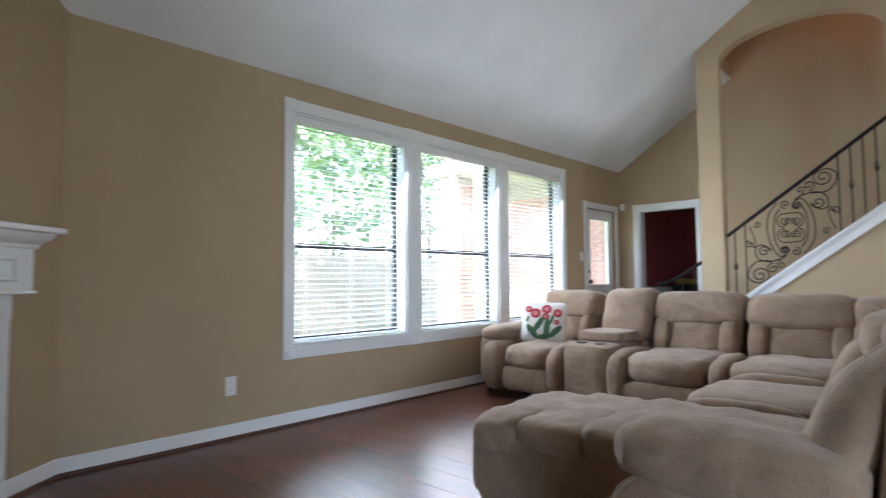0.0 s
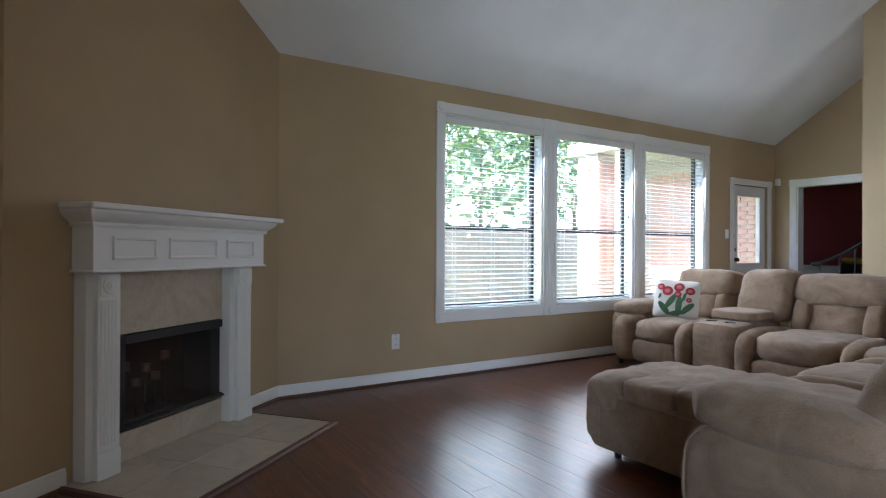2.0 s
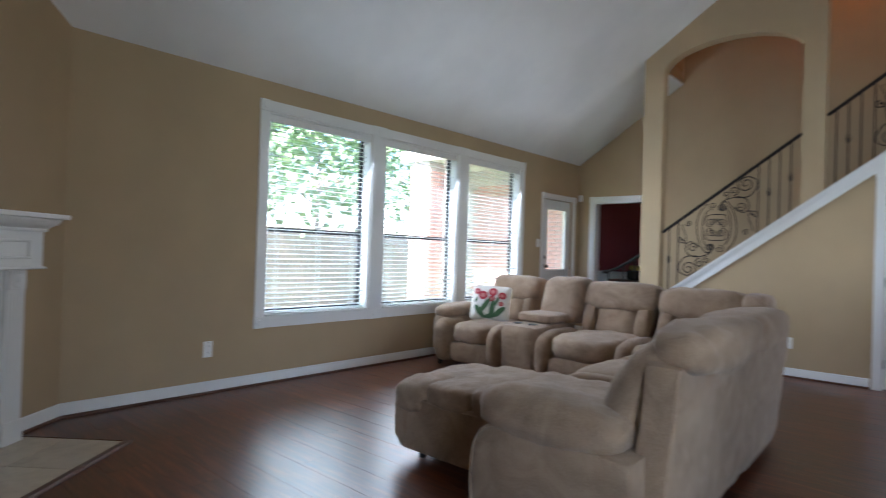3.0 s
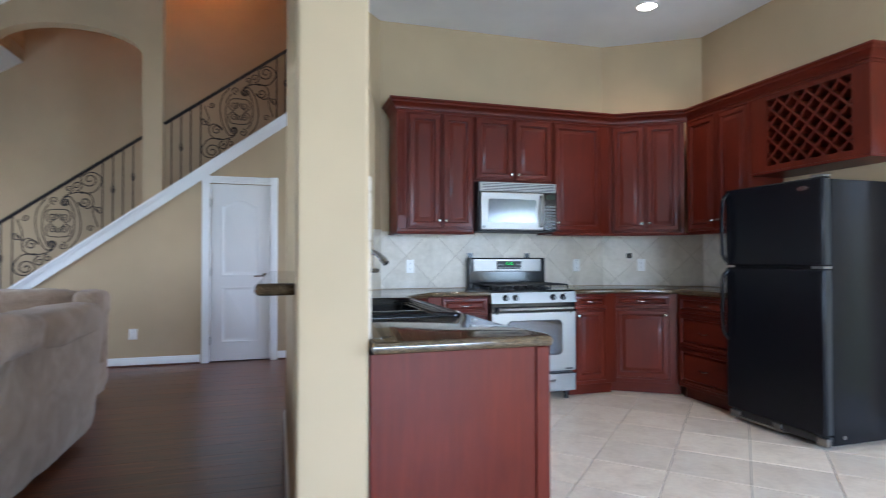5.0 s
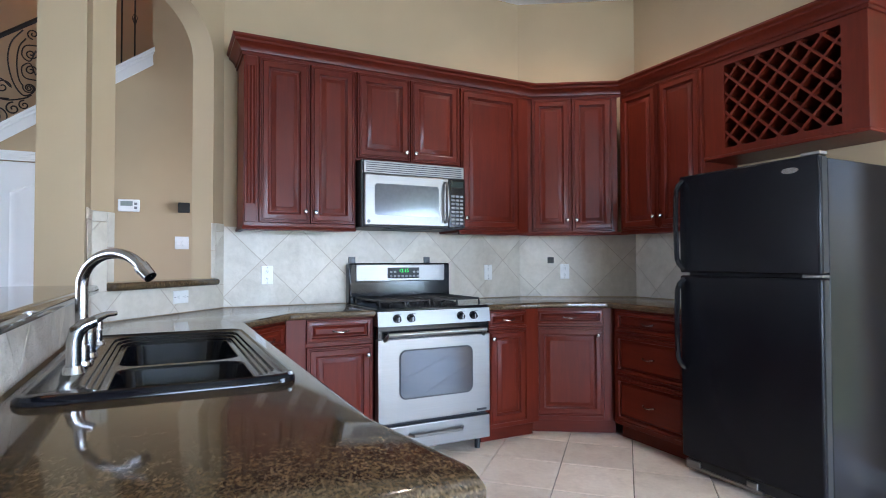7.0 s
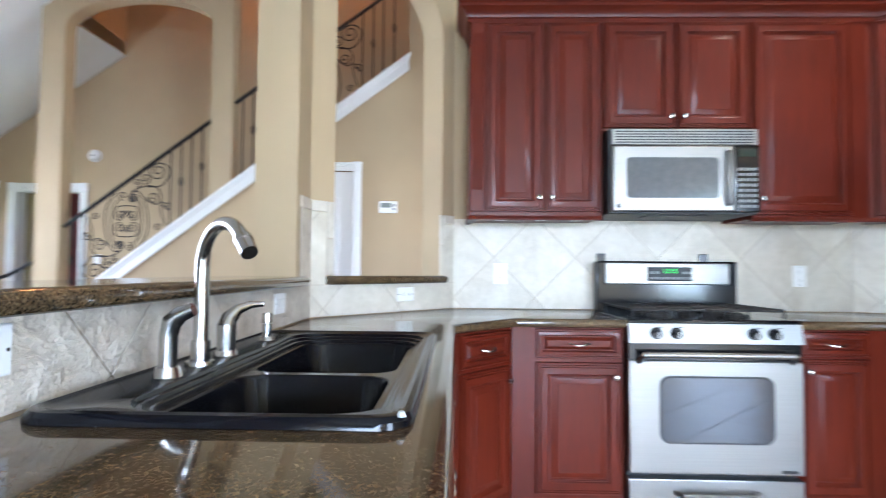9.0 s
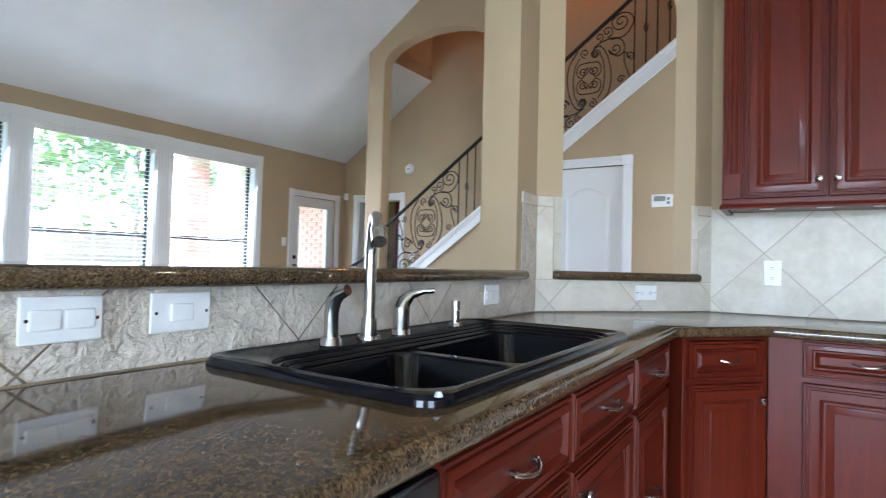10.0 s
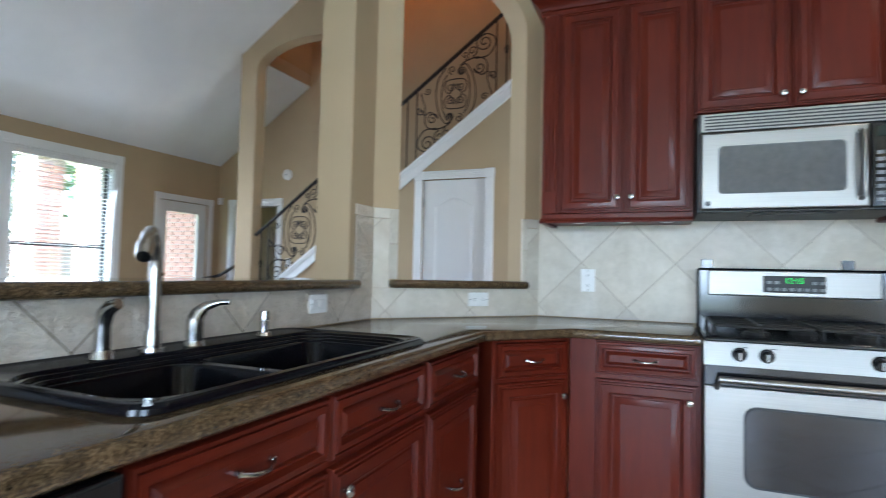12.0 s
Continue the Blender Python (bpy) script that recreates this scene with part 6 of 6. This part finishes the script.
pad("back_cushion", u, 1.14, 1.90, -0.24, 0.10, 0.42, 0.80, k=3.5, n=12, seed=85, shape=lean(0.5))
# the padded wing down the side of the back, rolling over at the top
wing = [(-0.09, 0.42), (-0.13, 0.48), (-0.125, 0.57), (-0.09, 0.66), (-0.035, 0.74), (0.035, 0.805), (0.11, 0.835), (0.18, 0.82)]
for x, r, nm in ((1.99, 0.088, "back_wing"), (1.87, 0.095, "back_wing")):
    ob = part(nm, tube(B(), [(x - 0.01 * k, y, z) for k, (y, z) in enumerate(wing)], [r * f for f in (0.45, 0.85, 1.0, 1.05, 1.05, 1.05, 0.95, 0.6)], 18), SUEDE, u)
    ob.data.shade_smooth()
pad("head_roll", u, 1.06, 2.05, -0.04, 0.23, 0.745, 0.945, k=3.2, n=14, seed=87, wrinkle=0.016, shape=lambda x, y, z: (x, y - 0.10 * z * (x > 0), z))
pad("back_shell", u, -0.08, 2.06, -0.05, 0.10, 0.05, 0.84, k=16, n=16, seed=88, wrinkle=0.006, shape=lambda x, y, z: (x, y + 0.45 * z, z))
arm_line = [(0.0, 0.05), (0.0, 0.45), (-0.28, 0.475)] + corner(-0.545, 0.31, 0.165, 90, 180) + [(-0.715, 0.2), (-0.70, 0.05)]
ob = part("arm_side", side_panel(arm_line, 1.90, 2.20, 0.024), SUEDE, u)
part("piping", tube(B(), [(2.197, y, z) for y, z in arm_line[2:-1]] + [(2.197, -0.70, 0.08)], 0.006, 6), SUEDE, ob)
pad("arm_pad", u, 1.87, 2.245, -0.735, -0.05, 0.41, 0.635, k=2.7, n=18, seed=90, shape=lambda x, y, z: (x * (1 - 0.10 * max(0, -y)), y, z - 0.22 * max(0, -y - 0.55) - 0.15 * max(0, y)), wrinkle=0.018)
for x in (0.12, 1.15, 2.08):
    part("rear_foot", bx(x - 0.03, x + 0.03, -0.12, -0.02, 0.0, 0.06), BLACK_MATT, u)
part("release_latch", bx(0.03, 0.06, 0.0, 0.06, 0.16, 0.32, bevel=0.006), BLACK_MATT, u)

# cushion on the sofa
c = thing("throw_pillow", pose(-2.36, 4.98, 0.655, -14, 2, 22) @ Matrix.Scale(0.98, 4), "white square pillow with red flowers and green leaves", "pillow")
PW = plain("white_pillow_cotton", (0.72, 0.68, 0.62), 0.9, spec=0.1, vary=0.06, scale=90)
ob = pad("cover", c, -0.215, 0.215, -0.075, 0.075, -0.195, 0.195, mat=PW, k=5.5, n=12, wrinkle=0.003, shape=lambda x, y, z: (x * (1 + 0.10 * abs(z) ** 3), y * (1 - 0.85 * max(abs(x), abs(z)) ** 3), z * (1 + 0.10 * abs(x) ** 3)))
PINK, ROSE, LEAF = plain("red_petal", (0.42, 0.035, 0.05), 0.9), plain("pale_petal", (0.60, 0.22, 0.20), 0.9), plain("green_leaf_print", (0.06, 0.13, 0.06), 0.9)


def bulge(x, z):
    return -0.0755 * max(0.0, 1 - 0.85 * max(abs(x) / 0.215, abs(z) / 0.195) ** 3) - 0.005


def print_spot(name, x, z, rx, rz, a, mat, out=0.0, parent=None):
    bm = B()
    ca, sa = math.cos(a), math.sin(a)
    pts = []
    for k in range(14):
        t = 2 * math.pi * k / 14
        px, pz = x + rx * math.cos(t) * ca - rz * math.sin(t) * sa, z + rx * math.cos(t) * sa + rz * math.sin(t) * ca
        pts.append((px, bulge(px, pz) - out, pz))
    ctr = bm.verts.new((x, bulge(x, z) - out - 0.002, z))
    vs = [bm.verts.new(p) for p in pts]
    back = [bm.verts.new((p[0], p[1] + 0.006, p[2])) for p in pts]
    for k in range(14):
        bm.faces.new((ctr, vs[k], vs[(k + 1) % 14]))
        bm.faces.new((vs[k], back[k], back[(k + 1) % 14], vs[(k + 1) % 14]))
    bm.faces.new(back)
    bmesh.ops.recalc_face_normals(bm, faces=bm.faces)
    return part(name, bm, mat, parent or c)


for x, z, r in ((-0.075, 0.075, 0.052), (0.03, 0.12, 0.05), (0.025, 0.045, 0.036), (0.135, 0.085, 0.042), (-0.145, 0.115, 0.036), (0.13, -0.005, 0.026)):
    fl = print_spot("flower", x, z, r, r * 0.92, 0, PINK)
    print_spot("flower_heart", x, z, r * 0.5, r * 0.42, 0, ROSE, 0.003, fl)
for x, z, rx, rz, a in ((-0.04, -0.03, 0.09, 0.028, 1.0), (0.04, -0.07, 0.10, 0.030, 1.5), (-0.10, -0.10, 0.085, 0.030, 2.3), (0.12, -0.09, 0.08, 0.028, 0.8), (0.02, -0.14, 0.07, 0.024, 0.2), (-0.15, 0.02, 0.03, 0.012, 1.2), (0.085, 0.02, 0.05, 0.014, 1.3)):
    print_spot("leaf", x, z, rx, rz, a, LEAF, 0.001)

# ---- small wall fittings ----
plate_thing("wall_outlet", M_W @ pose(-5.872, 0, 0.355), 0.074, 0.128, "outlet", "white outlet low on the tan wall")
plate_thing("light_switch", M_W @ pose(-1.133, 0, 1.364), 0.074, 0.118, 1, "white light switch beside the glazed door")
for x in (0.08, 1.80):
    plate_thing("wall_outlet", M_S @ pose(x, 0, 0.357), 0.08, 0.118, "outlet", "white outlet low on the tan wall")
plate_thing("light_switch", M_S @ pose(2.282, 0, 1.38), 0.118, 0.118, 2, "white double switch on the hall wall")
plate_thing("light_switch", M_N @ pose(-1.72, 0, 1.22), 0.074, 0.118, 1, "white switch on the wall by the stairs")
t = thing("thermostat", M_S @ pose(1.85, 0, 1.71), "white wall thermostat with grey display", "thermostat")
part("case", bx(-0.085, 0.085, -0.028, 0, -0.055, 0.055, bevel=0.008, seg=2), PLASTIC, t)
part("display", bx(-0.065, 0.03, -0.030, -0.026, -0.005, 0.038), plain("grey_lcd", (0.25, 0.28, 0.25), 0.2), t)
for k in range(2):
    part("button", bx(0.042, 0.066, -0.031, -0.026, -0.03 + 0.035 * k, -0.008 + 0.035 * k, bevel=0.002), bpy.data.materials["grey_button"], t)
t = thing("door_chime", M_S @ pose(2.297, 0, 1.707), "small black box on the hall wall", "wall box")
part("case", bx(-0.05, 0.05, -0.06, 0, -0.045, 0.045, bevel=0.006, seg=2), BLACK_MATT, t)
t = thing("smoke_detector", M_N @ pose(-1.78, 0, 2.44), "round white smoke detector on the stair wall", "smoke detector")
part("base", cyl(B(), (0, 0, 0), (0, -0.02, 0), 0.075, 0.073, 28), PLASTIC, t)
part("cap", cyl(B(), (0, -0.02, 0), (0, -0.042, 0), 0.064, 0.05, 28), PLASTIC, t)
part("test_button", cyl(B(), (0, -0.042, 0), (0, -0.045, 0), 0.012, seg=12), bpy.data.materials["grey_button"], t)
t = thing("motion_sensor", M_N @ pose(-2.955, 0, 2.10), "small white motion sensor in the wall corner", "sensor")
part("case", bx(-0.03, 0.03, -0.05, 0, -0.05, 0.05, bevel=0.012, seg=3), PLASTIC, t)
part("lens", bx(-0.02, 0.02, -0.054, -0.045, -0.035, 0.0, bevel=0.006), SLAT, t)

# red room
w = thing("wainscot", pose(0, 11.2, 0), "white panelled wainscot along the red wall", "wainscot", kind="structure")
part("panel_board", bx(-4.5, -0.1, -0.02, -0.002, 0, 0.84), WHITE, w)
part("chair_rail", bx(-4.5, -0.1, -0.045, -0.002, 0.84, 0.90, bevel=0.01, seg=2), WHITE, w)
d = thing("console_table", pose(-2.72, 9.9, 0), "dark wooden console table in the red room", "table")
part("top", bx(-0.45, 0.45, -0.2, 0.2, 0.76, 0.80, bevel=0.005), DARK_WOOD, d)
for x in (-0.40, 0.40):
    for y in (-0.16, 0.16):
        part("leg", bx(x - 0.025, x + 0.025, y - 0.025, y + 0.025, 0, 0.76), DARK_WOOD, d)
d = thing("storage_basket", pose(-2.62, 9.9, 0.80), "dark woven basket on the console table", "basket")
part("body", prism(B(), [(-0.24, -0.14), (0.24, -0.14), (0.24, 0.14), (-0.24, 0.14)], 0.0, 0.16, 0.02, 2), plain("dark_wicker", (0.03, 0.02, 0.014), 0.7), d)
g = solid("folded_cloth", soft(B(), -0.22, 0.22, -0.13, 0.13, 0.0, 0.09, k=4, wrinkle=0.02), plain("gold_cloth", (0.55, 0.38, 0.05), 0.45), "crumpled golden cloth on the basket", "cloth", m=pose(-2.62, 9.9, 0.961))

# ---- outside ----
FENCE = plain("grey_fence_board", (0.34, 0.28, 0.22), 0.8, vary=0.25, scale=6)
fence = thing("fence", pose(-9.0, 0, -0.22), "weathered wooden board fence across the lawn", "fence")
fb_mesh = mesh_of("board", bx(-0.01, 0.01, -0.068, 0.068, 0.03, 1.83), FENCE)
for k in range(150):
    ob = new("board", fb_mesh)
    ob.parent = fence
    ob.matrix_basis = pose(0.006 * (k % 3), -7 + 0.142 * k, 0, 0, 0.4 * math.sin(k * 2.1), 0)
for z in (0.4, 1.5):
    part("rail", bx(-0.06, -0.012, -7.1, 14.4, z, z + 0.09), FENCE, fence)
for k in range(10):
    part("post", bx(-0.15, -0.061, -7 + 2.35 * k, -6.91 + 2.35 * k, 0, 1.85), FENCE, fence)

BRICK = plain("pale_red_brick", (0.62, 0.39, 0.32), 0.85, vary=0.2, scale=7)
MORTAR = plain("mortar", (0.55, 0.50, 0.45), 0.9)
bk = mesh_of("brick", bx(-0.095, 0.095, -0.012, 0.012, -0.028, 0.028, bevel=0.004), BRICK)
col = thing("porch_column", pose(-5.2, 7.0, -0.22), "red brick porch column in the garden", "column")
part("core", bx(-0.20, 0.20, -0.20, 0.20, 0, 2.9), MORTAR, col)
bk3 = mesh_of("brick", bx(-0.012, 0.012, -0.095, 0.095, -0.028, 0.028, bevel=0.004), BRICK)
for j in range(40):
    for i in (-1, 1):
        ob = new("brick", bk)
        ob.parent = col
        ob.matrix_basis = pose(0.1 * i, -0.205, 0.12 + 0.067 * j)
        ob = new("brick", bk3)
        ob.parent = col
        ob.matrix_basis = pose(0.205, 0.1 * i, 0.12 + 0.067 * j)
part("roof_beam", bx(-0.4, 2.0, -0.25, 1.1, 2.9, 3.1), WHITE, col)

outer = thing("brick_wall", pose(-3.2, YF + 0.01, -0.22), "red brick outside wall beside the glazed door", "house wall")
part("wall", bx(-2.9, -0.02, 0.0, 0.018, 0, 3.2), MORTAR, outer)
for j in range(30):
    for i in range(9):
        ob = new("brick", bk)
        ob.parent = outer
        ob.matrix_basis = pose(-1.82 + 0.205 * i + (0.1 if j % 2 else 0), -0.004, 0.65 + 0.067 * j)

BARK = plain("bark", (0.22, 0.17, 0.13), 0.9, vary=0.3)
LEAVES = Nodes("leaves", 0.6)
LEAVES.colour(LEAVES.ramp(LEAVES.add("ShaderNodeNewGeometry").outputs["Random Per Island"], [(0, (0.14, 0.22, 0.09)), (0.6, (0.22, 0.32, 0.14)), (1, (0.30, 0.40, 0.20))]))
LEAVES = LEAVES.mat


def tree(x, y, h, r, seed):
    rng = random.Random(seed)
    t = thing("tree", pose(x, y, -0.22), "leafy green tree behind the fence", "tree", "garden trees")
    bm = B()
    tube(bm, [(0, 0, 0), (0.05, 0.02, h * 0.25), (0.0, 0.08, h * 0.5), (0.1, 0.0, h * 0.8)], [0.10, 0.085, 0.06, 0.02], 10)
    limbs = []
    for k in range(9):
        a, z = k * 2.4, h * (0.28 + 0.06 * k)
        e = Vector((math.cos(a) * r * 0.7, math.sin(a) * r * 0.7, z + h * 0.18))
        tube(bm, [(0, 0.04, z), e * 0.5 + Vector((0, 0, z * 0.5)), e], [0.035, 0.024, 0.008], 6)
        limbs.append(e)
    part("trunk", bm, BARK, t)
    verts, faces = [], []
    for k in range(2100):
        e = limbs[rng.randrange(9)] if rng.random() < 0.8 else Vector((0, 0, h * 0.85))
        d = Vector((rng.gauss(0, 1), rng.gauss(0, 1), rng.gauss(0, 0.8))) * r * 0.30
        p, s = e + d, rng.uniform(0.10, 0.20)
        u = Vector((rng.gauss(0, 1), rng.gauss(0, 1), rng.gauss(0, 1))).normalized()
        v = u.orthogonal().normalized()
        n = len(verts)
        verts += [tuple(p - u * s), tuple(p + v * s * 0.5), tuple(p + u * s), tuple(p - v * s * 0.5)]
        faces.append((n, n + 1, n + 2, n + 3))
    me = bpy.data.meshes.new("crown")
    me.from_pydata(verts, [], faces)
    me.materials.append(LEAVES)
    ob = tagged(new("crown", me), kind="stuff")
    ob.parent = t


for x, y, h, r, seed in ((-11.5, 2.0, 6.0, 2.2, 1), (-11.0, 6.2, 6.6, 2.4, 2), (-12.5, 10.0, 6.5, 2.4, 3), (-10.6, -1.6, 5.4, 2.0, 4), (-13, 14.5, 7, 2.6, 6)):
    tree(x, y, h, r, seed)

# ---- pieces of the floors and the backsplash ----
rng = random.Random(7)
plank_meshes = {}


def plank(x0, x1, y0, y1):
    key = (round(x1 - x0, 3), round(y1 - y0, 3))
    if key not in plank_meshes:
        plank_meshes[key] = mesh_of("plank", bx(-key[0] / 2, key[0] / 2, -key[1] / 2, key[1] / 2, -0.011, 0, bevel=0.0006), PLANK)
    ob = new("plank", plank_meshes[key])
    ob.parent = floor
    ob.matrix_basis = pose((x0 + x1) / 2, (y0 + y1) / 2, 0)


W = 0.193
rows = int((8.15 + 3.5) / W)
for j in range(rows):
    y0 = 8.15 - W * (j + 1)
    x, end = -3.28, (XB1 - 0.01 if y0 < 4.3 else 3.88)
    x += -1.21 * ((j * 0.37) % 1.0)
    while x < end - 0.02:
        a, b = max(x, -3.28), min(x + 1.21, end)
        if b - a > 0.03:
            plank(a, b, y0 + 0.0004, y0 + W - 0.0004)
        x += 1.21

S = 0.405
u, v = Vector((0.7071, 0.7071)), Vector((-0.7071, 0.7071))
near = {}
gap = 0.0025
for i in range(-14, 26):
    for j in range(-26, 14):
        o = Vector((3.682, 3.281)) + u * S * i + v * S * j
        poly = [tuple(o + u * a + v * b) for a, b in ((gap, gap), (S - gap, gap), (S - gap, S - gap), (gap, S - gap))]
        poly = clip_box(poly, XB1 + 0.002, 6.39, -3.55, YK - 0.005)
        if len(poly) < 3:
            continue
        c = Vector((sum(p[0] for p in poly) / len(poly), sum(p[1] for p in poly) / len(poly)))
        bm = prism(B(), [(x - c.x, y - c.y) for x, y in poly], -0.0115, 0.0, 0.0018)
        ob = new("tile", mesh_of("tile", bm, FLOOR_TILE))
        ob.parent = floor
        ob.matrix_basis = pose(c.x, c.y, -0.0005 + 0.0004 * rng.random())


def backsplash(parent_name, m, regions, size, mat, ox=0.0, oz=0.0, skip=()):
    """Diagonal tiles over regions (x0, x1, z0, z1) of a wall face in m; their backs lie 1 mm in the wall."""
    wall_ob = bpy.data.objects[parent_name]
    inv = wall_ob.matrix_world.inverted()
    h = size / math.sqrt(2)
    for x0, x1, z0, z1 in regions:
        for i in range(-30, 31):
            for j in range(-12, 13):
                if (i + j) % 2:
                    continue
                cx, cz = ox + i * h, oz + j * h
                g = h - 0.0036
                poly = clip_box([(cx - g, cz), (cx, cz - g), (cx + g, cz), (cx, cz + g)], x0 + 0.0008, x1 - 0.0008, z0 + 0.0008, z1 - 0.0008)
                if len(poly) < 3:
                    continue
                mx, mz = sum(p[0] for p in poly) / len(poly), sum(p[1] for p in poly) / len(poly)
                ob = new("tile", mesh_of("tile", plate(B(), [(x - mx, z - mz) for x, z in poly], -TILE, 0.001), mat))
                ob.parent = wall_ob
                ob.matrix_basis = inv @ m @ pose(mx, 0, mz)


def grout_bed(m, mat, x0, x1, z0, z1):
    solid("grout_bed", bx(x0, x1, -0.0055, -0.0005, z0, z1), mat, "beige grout behind the tiles", "grout", kind="structure", m=m)


def cap_tiles(parent_name, m, x0, x1, z0, z1, vertical, mat):
    wall_ob = bpy.data.objects[parent_name]
    inv = wall_ob.matrix_world.inverted()
    n = max(1, round(((z1 - z0) if vertical else (x1 - x0)) / 0.15))
    for k in range(n):
        a = (x0, x1, z0 + (z1 - z0) * k / n + 0.001, z0 + (z1 - z0) * (k + 1) / n - 0.001) if vertical else (x0 + (x1 - x0) * k / n + 0.001, x0 + (x1 - x0) * (k + 1) / n - 0.001, z0, z1)
        ob = new("edge_tile", mesh_of("edge_tile", bx(a[0], a[1], -TILE - 0.001, 0.001, a[2], a[3], bevel=0.003), mat))
        ob.parent = wall_ob
        ob.matrix_basis = inv @ m


Z0, Z1 = CZ1 + 0.001, 1.43
for mm, nm, regs, mat, ox, oz in (
        (M_BAR, "wall_bar", [(1.983, 4.04, Z0, 1.057), (4.041, 4.199, Z0, 1.385)], SLATE_TILE, 2.526, 0.929),
        (M_PS, "wall_pass", [(0.001, DL - 0.001, Z0, 1.057), (0.001, 0.085, 1.058, 1.385), (DL - 0.084, DL - 0.001, 1.058, 1.385)], WALL_TILE, 0.30, 0.95),
        (M_ST, "wall_stove", [(2.471, 4.699, Z0, U0 + 0.02)], WALL_TILE, 2.93, 1.205),
        (M_DG, "wall_corner", [(0.001, 0.92, Z0, U0 + 0.02)], WALL_TILE, 0.12, 1.205),
        (M_RT, "wall_east", [(0.001, RY - 3.30, Z0, U0 + 0.02)], WALL_TILE, 0.20, 1.205)):
    backsplash(nm, mm, regs, 0.394 if nm == "wall_bar" else 0.325, mat, ox, oz)
    for r in regs:
        grout_bed(mm, GROUT if nm == "wall_bar" else PALE_GROUT, *r)
cap_tiles("wall_bar", M_BAR, 4.041, 4.199, 1.387, 1.435, False, SLATE_TILE)
M_PIER = pose(1.893, 0, 0, 0, 0, 90)
cap_tiles("pier", M_PIER, 1.884, 1.972, 1.395, 1.445, False, SLATE_TILE)
cap_tiles("pier", M_PIER, 1.884, 1.972, Z0 + 0.002, 1.393, True, SLATE_TILE)
cap_tiles("wall_pass", M_PS, 0.002, 0.085, 1.387, 1.435, False, WALL_TILE)
cap_tiles("wall_pass", M_PS, DL - 0.084, DL - 0.002, 1.387, 1.435, False, WALL_TILE)
cap_tiles("wall_pass", M_PS, 0.086, 0.128, 1.10, 1.435, True, WALL_TILE)
cap_tiles("wall_pass", M_PS, DL - 0.118, DL - 0.085, 1.10, 1.435, True, WALL_TILE)
SLATE = plain("black_glass_inset", (0.02, 0.022, 0.025), 0.15)
for mm, x in ((M_ST, 3.30), (M_ST, 3.87), (M_DG, 0.25)):
    solid("inset_tile", bx(-0.025, 0.025, -0.006, 0.0, -0.025, 0.025, bevel=0.002), SLATE, "small black inset tile in the backsplash", "tile", "black inset tiles", m=mm @ pose(x, -TILE, 1.205))
